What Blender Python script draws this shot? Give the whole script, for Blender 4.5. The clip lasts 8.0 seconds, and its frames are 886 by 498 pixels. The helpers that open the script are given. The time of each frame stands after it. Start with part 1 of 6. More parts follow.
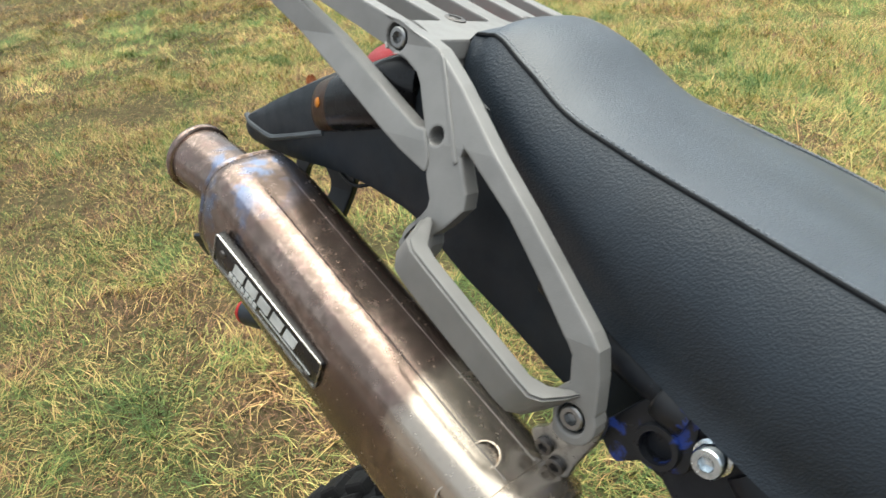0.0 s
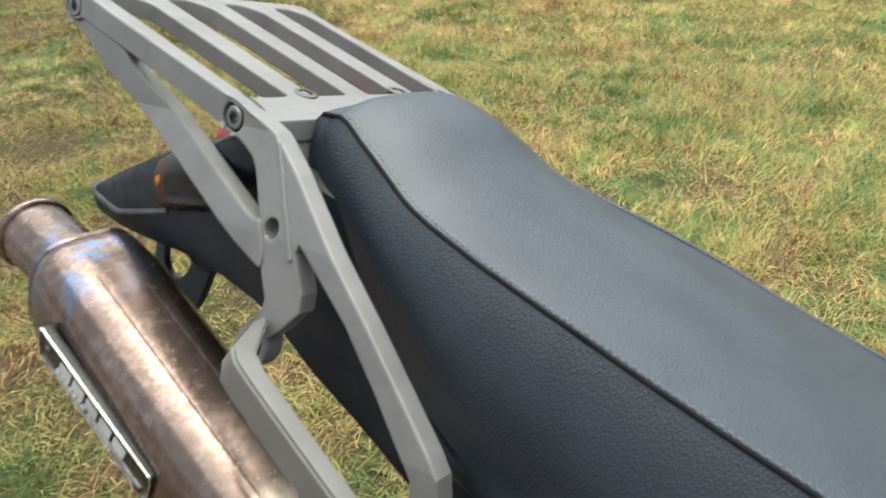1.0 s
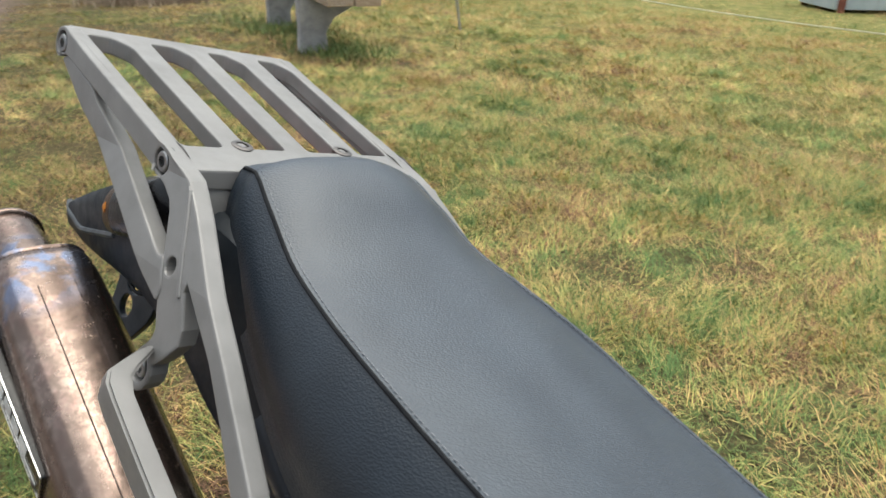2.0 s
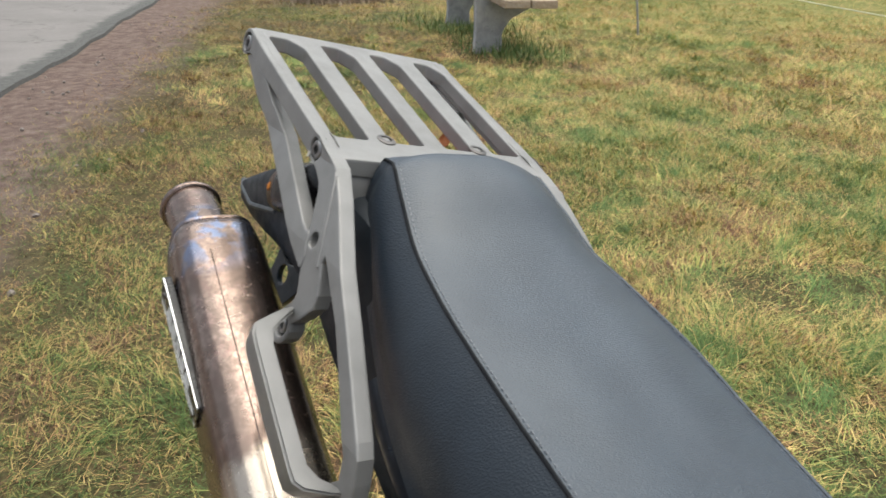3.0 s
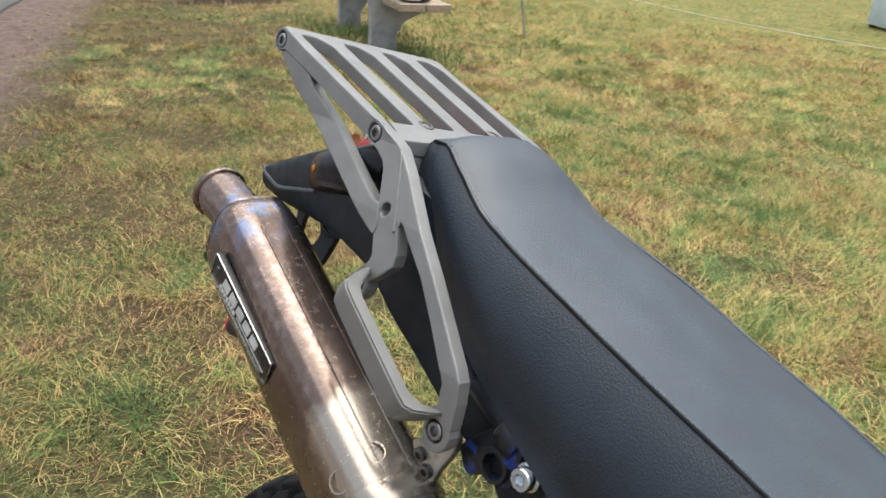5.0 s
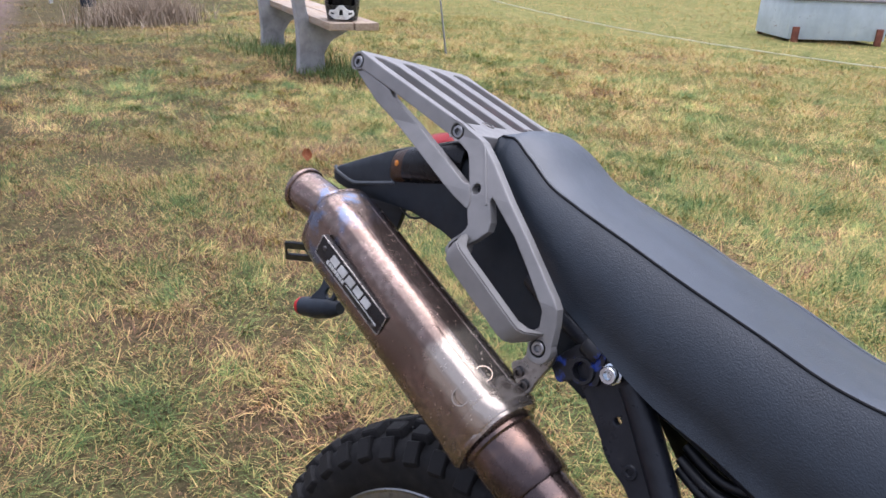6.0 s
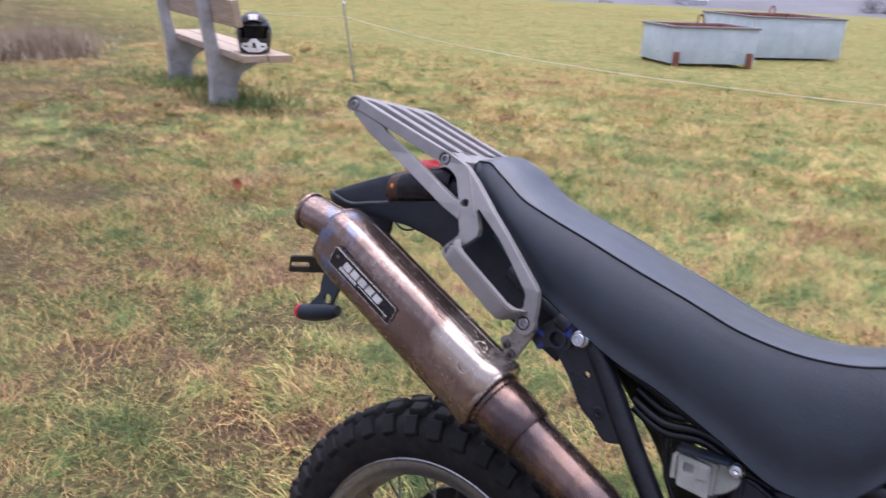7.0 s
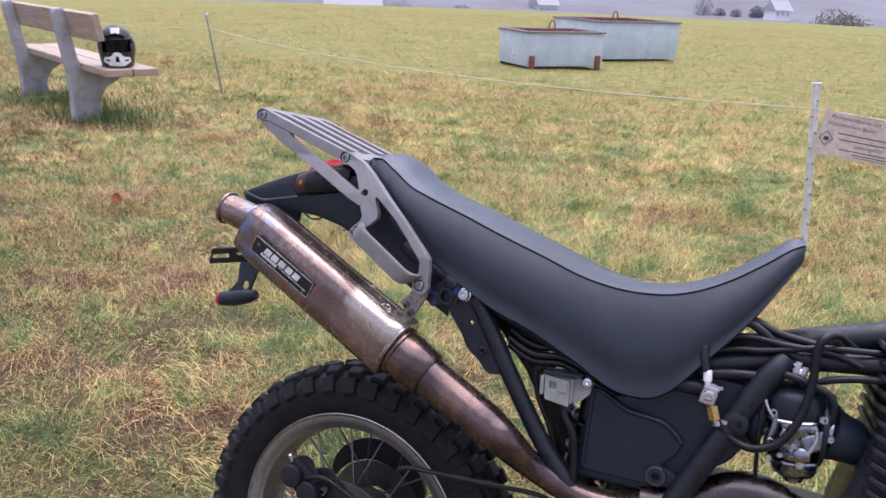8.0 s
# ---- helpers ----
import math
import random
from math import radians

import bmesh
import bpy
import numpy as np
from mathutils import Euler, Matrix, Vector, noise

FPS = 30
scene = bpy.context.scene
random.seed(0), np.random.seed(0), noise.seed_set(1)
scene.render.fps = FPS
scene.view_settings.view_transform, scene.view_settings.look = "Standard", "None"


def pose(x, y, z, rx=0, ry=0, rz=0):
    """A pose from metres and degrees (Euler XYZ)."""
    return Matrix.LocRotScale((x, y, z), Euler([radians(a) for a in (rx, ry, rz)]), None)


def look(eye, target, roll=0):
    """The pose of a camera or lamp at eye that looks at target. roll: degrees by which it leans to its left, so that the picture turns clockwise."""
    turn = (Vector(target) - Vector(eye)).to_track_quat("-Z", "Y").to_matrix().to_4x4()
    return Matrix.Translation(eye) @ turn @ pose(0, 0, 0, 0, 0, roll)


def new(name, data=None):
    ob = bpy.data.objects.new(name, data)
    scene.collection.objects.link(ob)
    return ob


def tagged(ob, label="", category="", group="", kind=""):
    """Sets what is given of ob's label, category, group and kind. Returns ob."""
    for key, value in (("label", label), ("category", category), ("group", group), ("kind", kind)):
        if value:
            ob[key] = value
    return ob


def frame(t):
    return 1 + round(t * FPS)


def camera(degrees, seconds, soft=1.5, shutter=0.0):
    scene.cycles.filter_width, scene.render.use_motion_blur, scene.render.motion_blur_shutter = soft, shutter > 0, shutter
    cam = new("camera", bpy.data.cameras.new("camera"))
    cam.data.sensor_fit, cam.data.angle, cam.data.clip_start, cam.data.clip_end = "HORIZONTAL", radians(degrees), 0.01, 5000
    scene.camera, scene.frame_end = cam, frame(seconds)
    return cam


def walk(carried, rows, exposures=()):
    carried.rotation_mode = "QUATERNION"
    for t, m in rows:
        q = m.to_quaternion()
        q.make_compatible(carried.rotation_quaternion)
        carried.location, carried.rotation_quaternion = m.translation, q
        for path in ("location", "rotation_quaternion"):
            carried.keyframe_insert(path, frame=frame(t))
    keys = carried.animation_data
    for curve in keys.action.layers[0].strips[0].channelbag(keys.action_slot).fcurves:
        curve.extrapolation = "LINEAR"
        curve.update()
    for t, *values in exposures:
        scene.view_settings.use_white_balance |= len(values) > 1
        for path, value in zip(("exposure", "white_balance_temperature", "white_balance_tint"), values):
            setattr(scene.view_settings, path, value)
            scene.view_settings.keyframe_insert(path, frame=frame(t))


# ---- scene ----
cam = camera(60.76, 8.0, soft=1.5, shutter=0.35)
ROWS = [
    (0.0, 0.5595, -0.4722, 0.9709, 45.60, -29.22, -6.76),
    (0.5, 0.5813, -0.4493, 0.9831, 43.74, -28.58, -5.75),
    (1.0, 0.5652, -0.3945, 0.9830, 39.55, -27.44, -4.34),
    (1.2, 0.5605, -0.3827, 0.9850, 38.04, -26.70, -3.70),
    (2.3, 0.7085, -0.3311, 1.0135, 48.52, -23.40, 2.12),
    (2.5, 0.7224, -0.3275, 1.0138, 51.96, -23.66, 1.32),
    (3.0, 0.7171, -0.3468, 1.0227, 57.33, -24.27, 0.75),
    (3.5, 0.7272, -0.3732, 1.0222, 58.99, -24.70, 0.71),
    (4.0, 0.7386, -0.4031, 1.0242, 59.19, -24.93, 0.76),
    (4.5, 0.7304, -0.4381, 1.0295, 55.27, -24.79, 2.09),
    (4.7, 0.7195, -0.4653, 1.0305, 52.02, -24.34, 2.71),
    (5.8, 0.7221, -0.7235, 1.0457, 41.46, -22.84, 2.21),
    (6.0, 0.7395, -0.7805, 1.0572, 40.97, -22.42, 2.35),
    (6.5, 0.7722, -0.9128, 1.0972, 40.05, -20.79, 1.63),
    (7.0, 0.7788, -1.0234, 1.1080, 33.32, -20.26, 2.44),
    (7.5, 0.7959, -1.1499, 1.1252, 24.24, -20.95, 3.80),
    (8.0, 0.8644, -1.2538, 1.1475, 23.28, -19.45, 2.17),
]
walk(cam, [(t, pose(x, y, z, 0, 0, yaw) @ pose(0, 0, 0, 90 + pitch) @ pose(0, 0, 0, 0, 0, roll))
           for t, x, y, z, yaw, pitch, roll in ROWS],
     [(0.0, 1.46, 6600, 0), (2.5, 1.02, 6550, 4), (4.7, 1.13, 6500, 4), (6.0, 1.24, 5850, 18), (8.0, 1.30, 5800, 26)])

# ---- light: a foggy, overcast day ----
SUN_ELEVATION, SUN_AZIMUTH = radians(76), radians(-8)
world = bpy.data.worlds.new("sky")
scene.world = world
world.use_nodes = True
wn = world.node_tree.nodes
sky = wn.new("ShaderNodeTexSky")
sky.sky_type, sky.sun_disc = "NISHITA", False
sky.sun_elevation, sky.sun_rotation = SUN_ELEVATION, SUN_AZIMUTH
sky.air_density, sky.dust_density, sky.ozone_density = 1.0, 6.0, 0.6
veil = wn.new("ShaderNodeHueSaturation")
veil.inputs["Saturation"].default_value = 0.62
world.node_tree.links.new(sky.outputs[0], veil.inputs["Color"])
fog = wn.new("ShaderNodeMix")
fog.data_type = "RGBA"
fog.inputs[0].default_value = 0.42                       # a fog bank evens the sky out
fog.inputs[7].default_value = (4.3, 4.5, 5.1, 1)
world.node_tree.links.new(veil.outputs[0], fog.inputs[6])
world.node_tree.links.new(fog.outputs[2], wn["Background"].inputs["Color"])
wn["Background"].inputs["Strength"].default_value = 0.10
sun = new("sun", bpy.data.lights.new("sun", "SUN"))
sun.data.energy, sun.data.angle, sun.data.color = 1.5, radians(96), (1.0, 0.985, 0.965)
sun.matrix_world = look((math.sin(SUN_AZIMUTH) * 8, math.cos(SUN_AZIMUTH) * 8, 8 * math.tan(SUN_ELEVATION)), (0, 0, 0))


# ---- materials ----
class Mat:
    """A node material with a few short ways to wire it."""

    def __init__(self, name, colour=(0.5, 0.5, 0.5), rough=0.5, metal=0.0):
        self.m = bpy.data.materials.new(name)
        self.m.use_nodes = True
        self.t = self.m.node_tree
        self.b = self.t.nodes["Principled BSDF"]
        self.set("Base Color", (*colour, 1))
        self.set("Roughness", rough)
        self.set("Metallic", metal)
        self.co = self.t.nodes.new("ShaderNodeTexCoord").outputs["Object"]

    def set(self, socket, value):
        if isinstance(value, bpy.types.NodeSocket):
            self.t.links.new(value, self.b.inputs[socket])
        else:
            self.b.inputs[socket].default_value = value
        return self

    def node(self, kind, out=0, operation="", feature="", **ins):
        n = self.t.nodes.new(kind)
        if operation:
            n.operation = operation
        if feature:
            n.feature = feature
        for key, value in ins.items():
            sock = n.inputs[int(key[1:])] if key[0] == "_" else n.inputs[key]
            if isinstance(value, bpy.types.NodeSocket):
                self.t.links.new(value, sock)
            else:
                sock.default_value = value
        return n.outputs[out]

    def noise(self, scale, detail=4.0, rough=0.55, vec=None, distortion=0.0):
        return self.node("ShaderNodeTexNoise", 0, Vector=vec or self.co, Scale=scale, Detail=detail, Roughness=rough, Distortion=distortion)

    def cells(self, scale, feature="F1", vec=None, out="Distance"):
        return self.node("ShaderNodeTexVoronoi", out, feature=feature, Vector=vec or self.co, Scale=scale)

    def ramp(self, fac, stops):
        n = self.t.nodes.new("ShaderNodeValToRGB")
        self.t.links.new(fac, n.inputs[0])
        el = n.color_ramp.elements
        while len(el) < len(stops):
            el.new(0.5)
        for e, (at, c) in zip(el, stops):
            e.position, e.color = at, (*c, 1) if len(c) == 3 else c
        return n.outputs[0]

    def mix(self, fac, a, b, how="MIX"):
        n = self.t.nodes.new("ShaderNodeMix")
        n.data_type, n.blend_type = "RGBA", how
        for sock, v in ((n.inputs[0], fac), (n.inputs[6], a), (n.inputs[7], b)):
            if isinstance(v, bpy.types.NodeSocket):
                self.t.links.new(v, sock)
            else:
                sock.default_value = v if not isinstance(v, tuple) or len(v) == 4 else (*v, 1)
        return n.outputs[2]

    def math(self, op, a, b=0.0, c=0.0):
        return self.node("ShaderNodeMath", 0, operation=op, _0=a, _1=b, _2=c)

    def stretch(self, sx, sy, sz):
        return self.node("ShaderNodeMapping", 0, Vector=self.co, Scale=(sx, sy, sz))

    def bump(self, *layers):
        normal = None
        for height, strength, dist in layers:
            ins = dict(Height=height, Strength=strength, Distance=dist)
            if normal:
                ins["Normal"] = normal
            normal = self.node("ShaderNodeBump", 0, **ins)
        return self.set("Normal", normal)


def grey(v):
    return (v, v, v)


def mat_rack():
    k = Mat("grey_powder_coat", (0.20, 0.20, 0.20), 0.45, 0.25)
    k.set("Base Color", k.ramp(k.noise(22, 5), [(0.3, (0.185, 0.180, 0.174)), (0.55, (0.225, 0.218, 0.211)), (0.8, (0.255, 0.247, 0.238))]))
    k.set("Roughness", k.ramp(k.noise(60, 3), [(0.3, grey(0.34)), (0.7, grey(0.52))]))
    k.bump((k.noise(900, 2), 0.25, 0.0004), (k.noise(140, 3), 0.15, 0.0006))
    return k.m


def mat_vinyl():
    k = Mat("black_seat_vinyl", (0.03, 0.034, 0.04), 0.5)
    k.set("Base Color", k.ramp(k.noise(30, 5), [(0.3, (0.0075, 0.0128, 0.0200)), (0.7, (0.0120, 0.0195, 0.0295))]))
    k.set("Roughness", k.ramp(k.noise(9, 4), [(0.3, grey(0.38)), (0.7, grey(0.50))]))
    k.set("Specular IOR Level", 0.57)
    cells = k.cells(700, vec=k.node("ShaderNodeVectorMath", 0, operation="ADD", _0=k.co, _1=k.node("ShaderNodeVectorMath", 0, operation="SCALE", _0=k.node("ShaderNodeTexNoise", 1, Vector=k.co, Scale=300.0), Scale=0.0012)))
    k.bump((k.math("POWER", cells, 0.7), 0.38, 0.0008), (k.noise(1400, 2), 0.15, 0.0003), (k.noise(14, 3), 0.15, 0.003))
    return k.m


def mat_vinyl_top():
    k = Mat("skylit_seat_vinyl", (0.03, 0.034, 0.04), 0.4)
    # paler base than the side vinyl: the light from above is in the colour
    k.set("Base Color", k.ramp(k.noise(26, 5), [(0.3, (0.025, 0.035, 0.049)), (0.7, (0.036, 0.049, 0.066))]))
    k.set("Roughness", k.ramp(k.noise(11, 5), [(0.3, grey(0.32)), (0.7, grey(0.42))]))
    k.set("Specular IOR Level", 0.66)
    k.bump((k.math("POWER", k.cells(650), 0.7), 0.42, 0.0008), (k.noise(900, 2), 0.12, 0.0003), (k.noise(9, 3), 0.25, 0.004))
    return k.m


def mat_titanium():
    """Heat-tinted, grimy silencer steel: brown, with blue, pink and pale stains, and a polished front end with a
    highlight painted on its upper side.
    """
    k = Mat("heat_stained_steel", (0.4, 0.3, 0.25), 0.28, 0.86)
    sep = k.t.nodes.new("ShaderNodeSeparateXYZ")
    k.t.links.new(k.co, sep.inputs[0])
    along = sep.outputs[0]
    body = k.ramp(k.noise(9, 6, 0.6), [(0.3, (0.150, 0.108, 0.088)), (0.5, (0.185, 0.137, 0.114)), (0.72, (0.215, 0.163, 0.138))])
    blotch = k.ramp(k.noise(120, 6, 0.7, distortion=0.2), [(0.44, grey(0.0)), (0.60, grey(0.32))])
    zone = k.ramp(k.noise(13, 3), [(0.38, grey(0.0)), (0.52, grey(1.0))])
    body = k.mix(k.math("MULTIPLY", blotch, zone), body, (0.56, 0.43, 0.37))
    rosy = k.ramp(k.noise(85, 5, 0.65, distortion=0.2), [(0.50, grey(0.0)), (0.62, grey(0.35))])
    body = k.mix(k.math("MULTIPLY", rosy, zone), body, (0.27, 0.165, 0.150))
    hot = k.math("MULTIPLY", k.node("ShaderNodeMapRange", 0, Value=along, _1=-0.125, _2=-0.165, _3=0.0, _4=1.0), k.node("ShaderNodeMapRange", 0, Value=along, _1=-0.235, _2=-0.215, _3=0.0, _4=1.0))
    blue = k.ramp(k.noise(42, 3, 0.5, distortion=0.3), [(0.48, grey(0.0)), (0.58, grey(0.8))])
    body = k.mix(k.math("MULTIPLY", blue, hot), body, (0.165, 0.215, 0.33))
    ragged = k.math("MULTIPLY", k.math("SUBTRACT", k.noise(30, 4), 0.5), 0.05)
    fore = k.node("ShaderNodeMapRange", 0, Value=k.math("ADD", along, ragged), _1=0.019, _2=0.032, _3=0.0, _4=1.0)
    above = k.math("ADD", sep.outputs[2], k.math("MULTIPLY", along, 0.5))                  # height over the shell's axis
    # the polish pales only on the upper side: a highlight put into the colour
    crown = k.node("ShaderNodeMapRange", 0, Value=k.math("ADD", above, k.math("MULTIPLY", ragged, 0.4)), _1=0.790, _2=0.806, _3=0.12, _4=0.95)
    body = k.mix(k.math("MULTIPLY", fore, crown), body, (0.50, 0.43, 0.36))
    soot = k.ramp(k.noise(420, 3, 0.8), [(0.60, grey(0.0)), (0.70, grey(0.6))])
    grime = k.ramp(k.noise(9, 4), [(0.46, grey(0.0)), (0.62, grey(1.0))])
    body = k.mix(k.math("MULTIPLY", soot, grime), body, (0.05, 0.04, 0.035))
    strip = k.node("ShaderNodeMapRange", 0, Value=k.math("ADD", sep.outputs[1], k.math("MULTIPLY", ragged, 0.12)), _1=-0.122, _2=-0.114, _3=0.0, _4=1.0)
    speck = k.ramp(k.noise(520, 3, 0.7), [(0.42, grey(0.92)), (0.62, grey(0.25))])
    body = k.mix(k.math("MULTIPLY", strip, speck), body, (0.045, 0.037, 0.032))
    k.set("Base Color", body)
    k.set("Roughness", k.ramp(k.noise(90, 5, 0.7), [(0.3, grey(0.20)), (0.6, grey(0.26)), (0.82, grey(0.40))]))
    k.bump((k.noise(240, 4), 0.05, 0.0003), (k.noise(700, 3), 0.05, 0.0002))
    return k.m


def mat_pipe():
    k = Mat("bronzed_exhaust_pipe", (0.3, 0.2, 0.16), 0.3, 0.86)
    c = k.ramp(k.noise(16, 6, 0.6, distortion=0.4), [(0.25, (0.055, 0.043, 0.044)), (0.45, (0.105, 0.077, 0.072)), (0.62, (0.20, 0.130, 0.102)), (0.8, (0.145, 0.122, 0.126))])
    k.set("Base Color", c)
    k.set("Roughness", k.ramp(k.noise(90, 5), [(0.3, grey(0.15)), (0.75, grey(0.36))]))
    k.bump((k.noise(180, 4), 0.06, 0.0004))
    return k.m


def mat_plastic(name, c, rough=0.45, scratch=0.3):
    k = Mat(name, c, rough)
    k.set("Base Color", k.ramp(k.noise(40, 6, 0.7), [(0.3, tuple(v * 0.75 for v in c)), (0.7, tuple(v * 1.2 for v in c)), (0.9, tuple(v * 1.9 for v in c))]))
    k.set("Roughness", k.ramp(k.noise(55, 5), [(0.3, grey(rough - 0.1)), (0.75, grey(min(1, rough + 0.18)))]))
    k.set("Specular IOR Level", 0.35)
    k.bump((k.noise(700, 2), scratch, 0.0004))
    return k.m


def mat_rubber():
    k = Mat("tyre_rubber", (0.02, 0.02, 0.02), 0.75)
    k.set("Base Color", k.ramp(k.noise(45, 6, 0.7), [(0.3, (0.007, 0.007, 0.008)), (0.6, (0.016, 0.0155, 0.016)), (0.85, (0.05, 0.045, 0.040))]))
    k.set("Specular IOR Level", 0.22)
    k.set("Roughness", k.ramp(k.noise(30, 4), [(0.3, grey(0.5)), (0.7, grey(0.85))]))
    k.bump((k.noise(300, 4), 0.35, 0.0008))
    return k.m


def mat_metal(name, c, rough, spots=(0.12, 0.10, 0.09)):
    k = Mat(name, c, rough, 1.0)
    k.set("Base Color", k.ramp(k.noise(60, 6, 0.7), [(0.25, tuple(v * 0.65 for v in c)), (0.55, c), (0.86, spots)]))
    k.set("Roughness", k.ramp(k.noise(120, 4), [(0.3, grey(max(0.05, rough - 0.1))), (0.7, grey(rough + 0.15))]))
    k.bump((k.noise(400, 3), 0.15, 0.0004))
    return k.m


def mat_frame():
    """Black frame paint, dusty, chipped to metal and to blue here and there."""
    k = Mat("black_frame_paint", (0.02, 0.02, 0.022), 0.4)
    c = k.ramp(k.noise(45, 6, 0.72), [(0.3, (0.005, 0.006, 0.009)), (0.62, (0.013, 0.015, 0.020)), (0.82, (0.050, 0.046, 0.044))])
    k.set("Base Color", c)
    k.set("Specular IOR Level", 0.35)
    k.set("Roughness", k.ramp(k.noise(80, 4), [(0.3, grey(0.25)), (0.7, grey(0.55))]))
    k.bump((k.noise(260, 4), 0.2, 0.0006))
    return k.m


def mat_blue_chipped():
    k = Mat("chipped_blue_and_black_paint", (0.02, 0.02, 0.022), 0.4)
    f = k.ramp(k.noise(55, 4, 0.6, distortion=0.5), [(0.585, grey(0)), (0.66, grey(1))])
    k.set("Base Color", k.mix(f, (0.007, 0.008, 0.011), (0.013, 0.034, 0.19)))
    k.set("Roughness", k.ramp(k.noise(90, 4), [(0.3, grey(0.25)), (0.7, grey(0.6))]))
    k.bump((f, 0.4, 0.0008))
    return k.m


def mat_lens(name, c):
    k = Mat(name, c, 0.28)
    k.set("Base Color", k.ramp(k.noise(50, 5), [(0.3, tuple(v * 0.8 for v in c)), (0.7, c)]))
    k.set("Specular IOR Level", 0.3)
    ribs = k.node("ShaderNodeTexWave", 1, Vector=k.co, Scale=140.0, Distortion=0.4)
    k.bump((ribs, 0.25, 0.0008))
    return k.m


def mat_concrete():
    k = Mat("weathered_concrete", (0.36, 0.36, 0.37), 0.85)
    c = k.ramp(k.noise(7, 7, 0.65), [(0.3, (0.24, 0.245, 0.25)), (0.5, (0.36, 0.36, 0.37)), (0.72, (0.46, 0.46, 0.46))])
    k.set("Base Color", k.mix(k.ramp(k.noise(30, 5, 0.7), [(0.55, grey(0)), (0.75, grey(0.6))]), c, (0.22, 0.23, 0.20)))
    k.bump((k.noise(90, 6), 0.5, 0.003), (k.noise(300, 3), 0.4, 0.0012))
    return k.m


def mat_wood():
    k = Mat("weathered_bench_wood", (0.3, 0.22, 0.15), 0.7)
    g = k.noise(5, 8, 0.7, vec=k.stretch(0.7, 14, 14), distortion=0.4)
    c = k.ramp(g, [(0.25, (0.20, 0.135, 0.085)), (0.5, (0.36, 0.27, 0.19)), (0.75, (0.48, 0.40, 0.31))])
    k.set("Base Color", k.mix(k.ramp(k.noise(4, 5), [(0.45, grey(0)), (0.7, grey(0.7))]), c, (0.36, 0.33, 0.30)))
    k.bump((g, 0.5, 0.004))
    return k.m


def mat_trough():
    k = Mat("galvanised_pale_blue_steel", (0.55, 0.6, 0.64), 0.5, 0.1)
    c = k.ramp(k.noise(3.5, 7, 0.65), [(0.3, (0.42, 0.50, 0.56)), (0.55, (0.53, 0.61, 0.67)), (0.75, (0.62, 0.69, 0.74))])
    rust = k.ramp(k.noise(8, 7, 0.75, distortion=0.8), [(0.64, grey(0)), (0.70, grey(1))])
    c = k.mix(rust, c, (0.20, 0.15, 0.13))
    flecks = k.math("MULTIPLY", k.ramp(k.noise(26, 4, 0.6, distortion=0.6), [(0.66, grey(0)), (0.69, grey(1))]), k.ramp(k.noise(3.0, 3), [(0.45, grey(0)), (0.60, grey(1))]))
    c = k.mix(flecks, c, (0.075, 0.110, 0.200))
    streaks = k.ramp(k.noise(6, 6, 0.7, vec=k.stretch(4, 4, 0.5)), [(0.55, grey(0)), (0.82, grey(0.35))])
    k.set("Base Color", k.mix(streaks, c, (0.30, 0.30, 0.31)))
    k.bump((k.noise(25, 5), 0.3, 0.004))
    return k.m


def mat_rust():
    k = Mat("rusty_steel", (0.2, 0.07, 0.04), 0.8)
    k.set("Base Color", k.ramp(k.noise(12, 7, 0.7), [(0.3, (0.12, 0.035, 0.025)), (0.55, (0.23, 0.08, 0.05)), (0.8, (0.34, 0.16, 0.10))]))
    k.bump((k.noise(60, 6), 0.5, 0.003))
    return k.m


def mat_asphalt():
    k = Mat("worn_asphalt", (0.3, 0.28, 0.26), 0.85)
    c = k.ramp(k.noise(1.3, 7, 0.6), [(0.3, (0.165, 0.152, 0.145)), (0.55, (0.21, 0.193, 0.185)), (0.75, (0.245, 0.226, 0.215))])
    crack = k.ramp(k.cells(0.9, "DISTANCE_TO_EDGE", vec=k.node("ShaderNodeVectorMath", 0, operation="ADD", _0=k.co, _1=k.node("ShaderNodeTexNoise", 1, Vector=k.co, Scale=3.0, Detail=5.0))), [(0.0, grey(0.0)), (0.012, grey(1.0))])
    c = k.mix(crack, (0.10, 0.09, 0.085), c)
    edge = k.math("ADD", verge_distance(k), k.math("MULTIPLY", k.math("SUBTRACT", k.noise(7, 6, 0.7), 0.5), 0.28))
    crumbled = k.node("ShaderNodeMapRange", 0, Value=edge, _1=-0.20, _2=-0.12, _3=0.0, _4=1.0)   # the broken, mossy rim of the lane
    c = k.mix(crumbled, c, k.ramp(k.noise(60, 5, 0.7), [(0.35, (0.040, 0.042, 0.040)), (0.65, (0.12, 0.118, 0.112))]))
    k.set("Base Color", k.mix(k.ramp(k.noise(180, 3), [(0.4, grey(0)), (0.7, grey(0.5))]), c, (0.15, 0.14, 0.13)))
    k.set("Specular IOR Level", 0.25)
    k.bump((k.noise(200, 4), 0.6, 0.004), (k.noise(6, 4), 0.3, 0.01))
    return k.m


ROAD_X, ROAD_Y, ROAD_DX, ROAD_DY = -3.81, -0.39, -0.9221, 0.3869   # a point of the road's edge, and the way it runs


def verge_distance(k):
    """How far a place lies from the road's edge, towards the meadow."""
    xyz = k.t.nodes.new("ShaderNodeSeparateXYZ")
    k.t.links.new(k.co, xyz.inputs[0])
    a = k.math("MULTIPLY", k.math("SUBTRACT", xyz.outputs[0], ROAD_X), ROAD_DY)
    b = k.math("MULTIPLY", k.math("SUBTRACT", xyz.outputs[1], ROAD_Y), -ROAD_DX)
    return k.math("ADD", a, b)


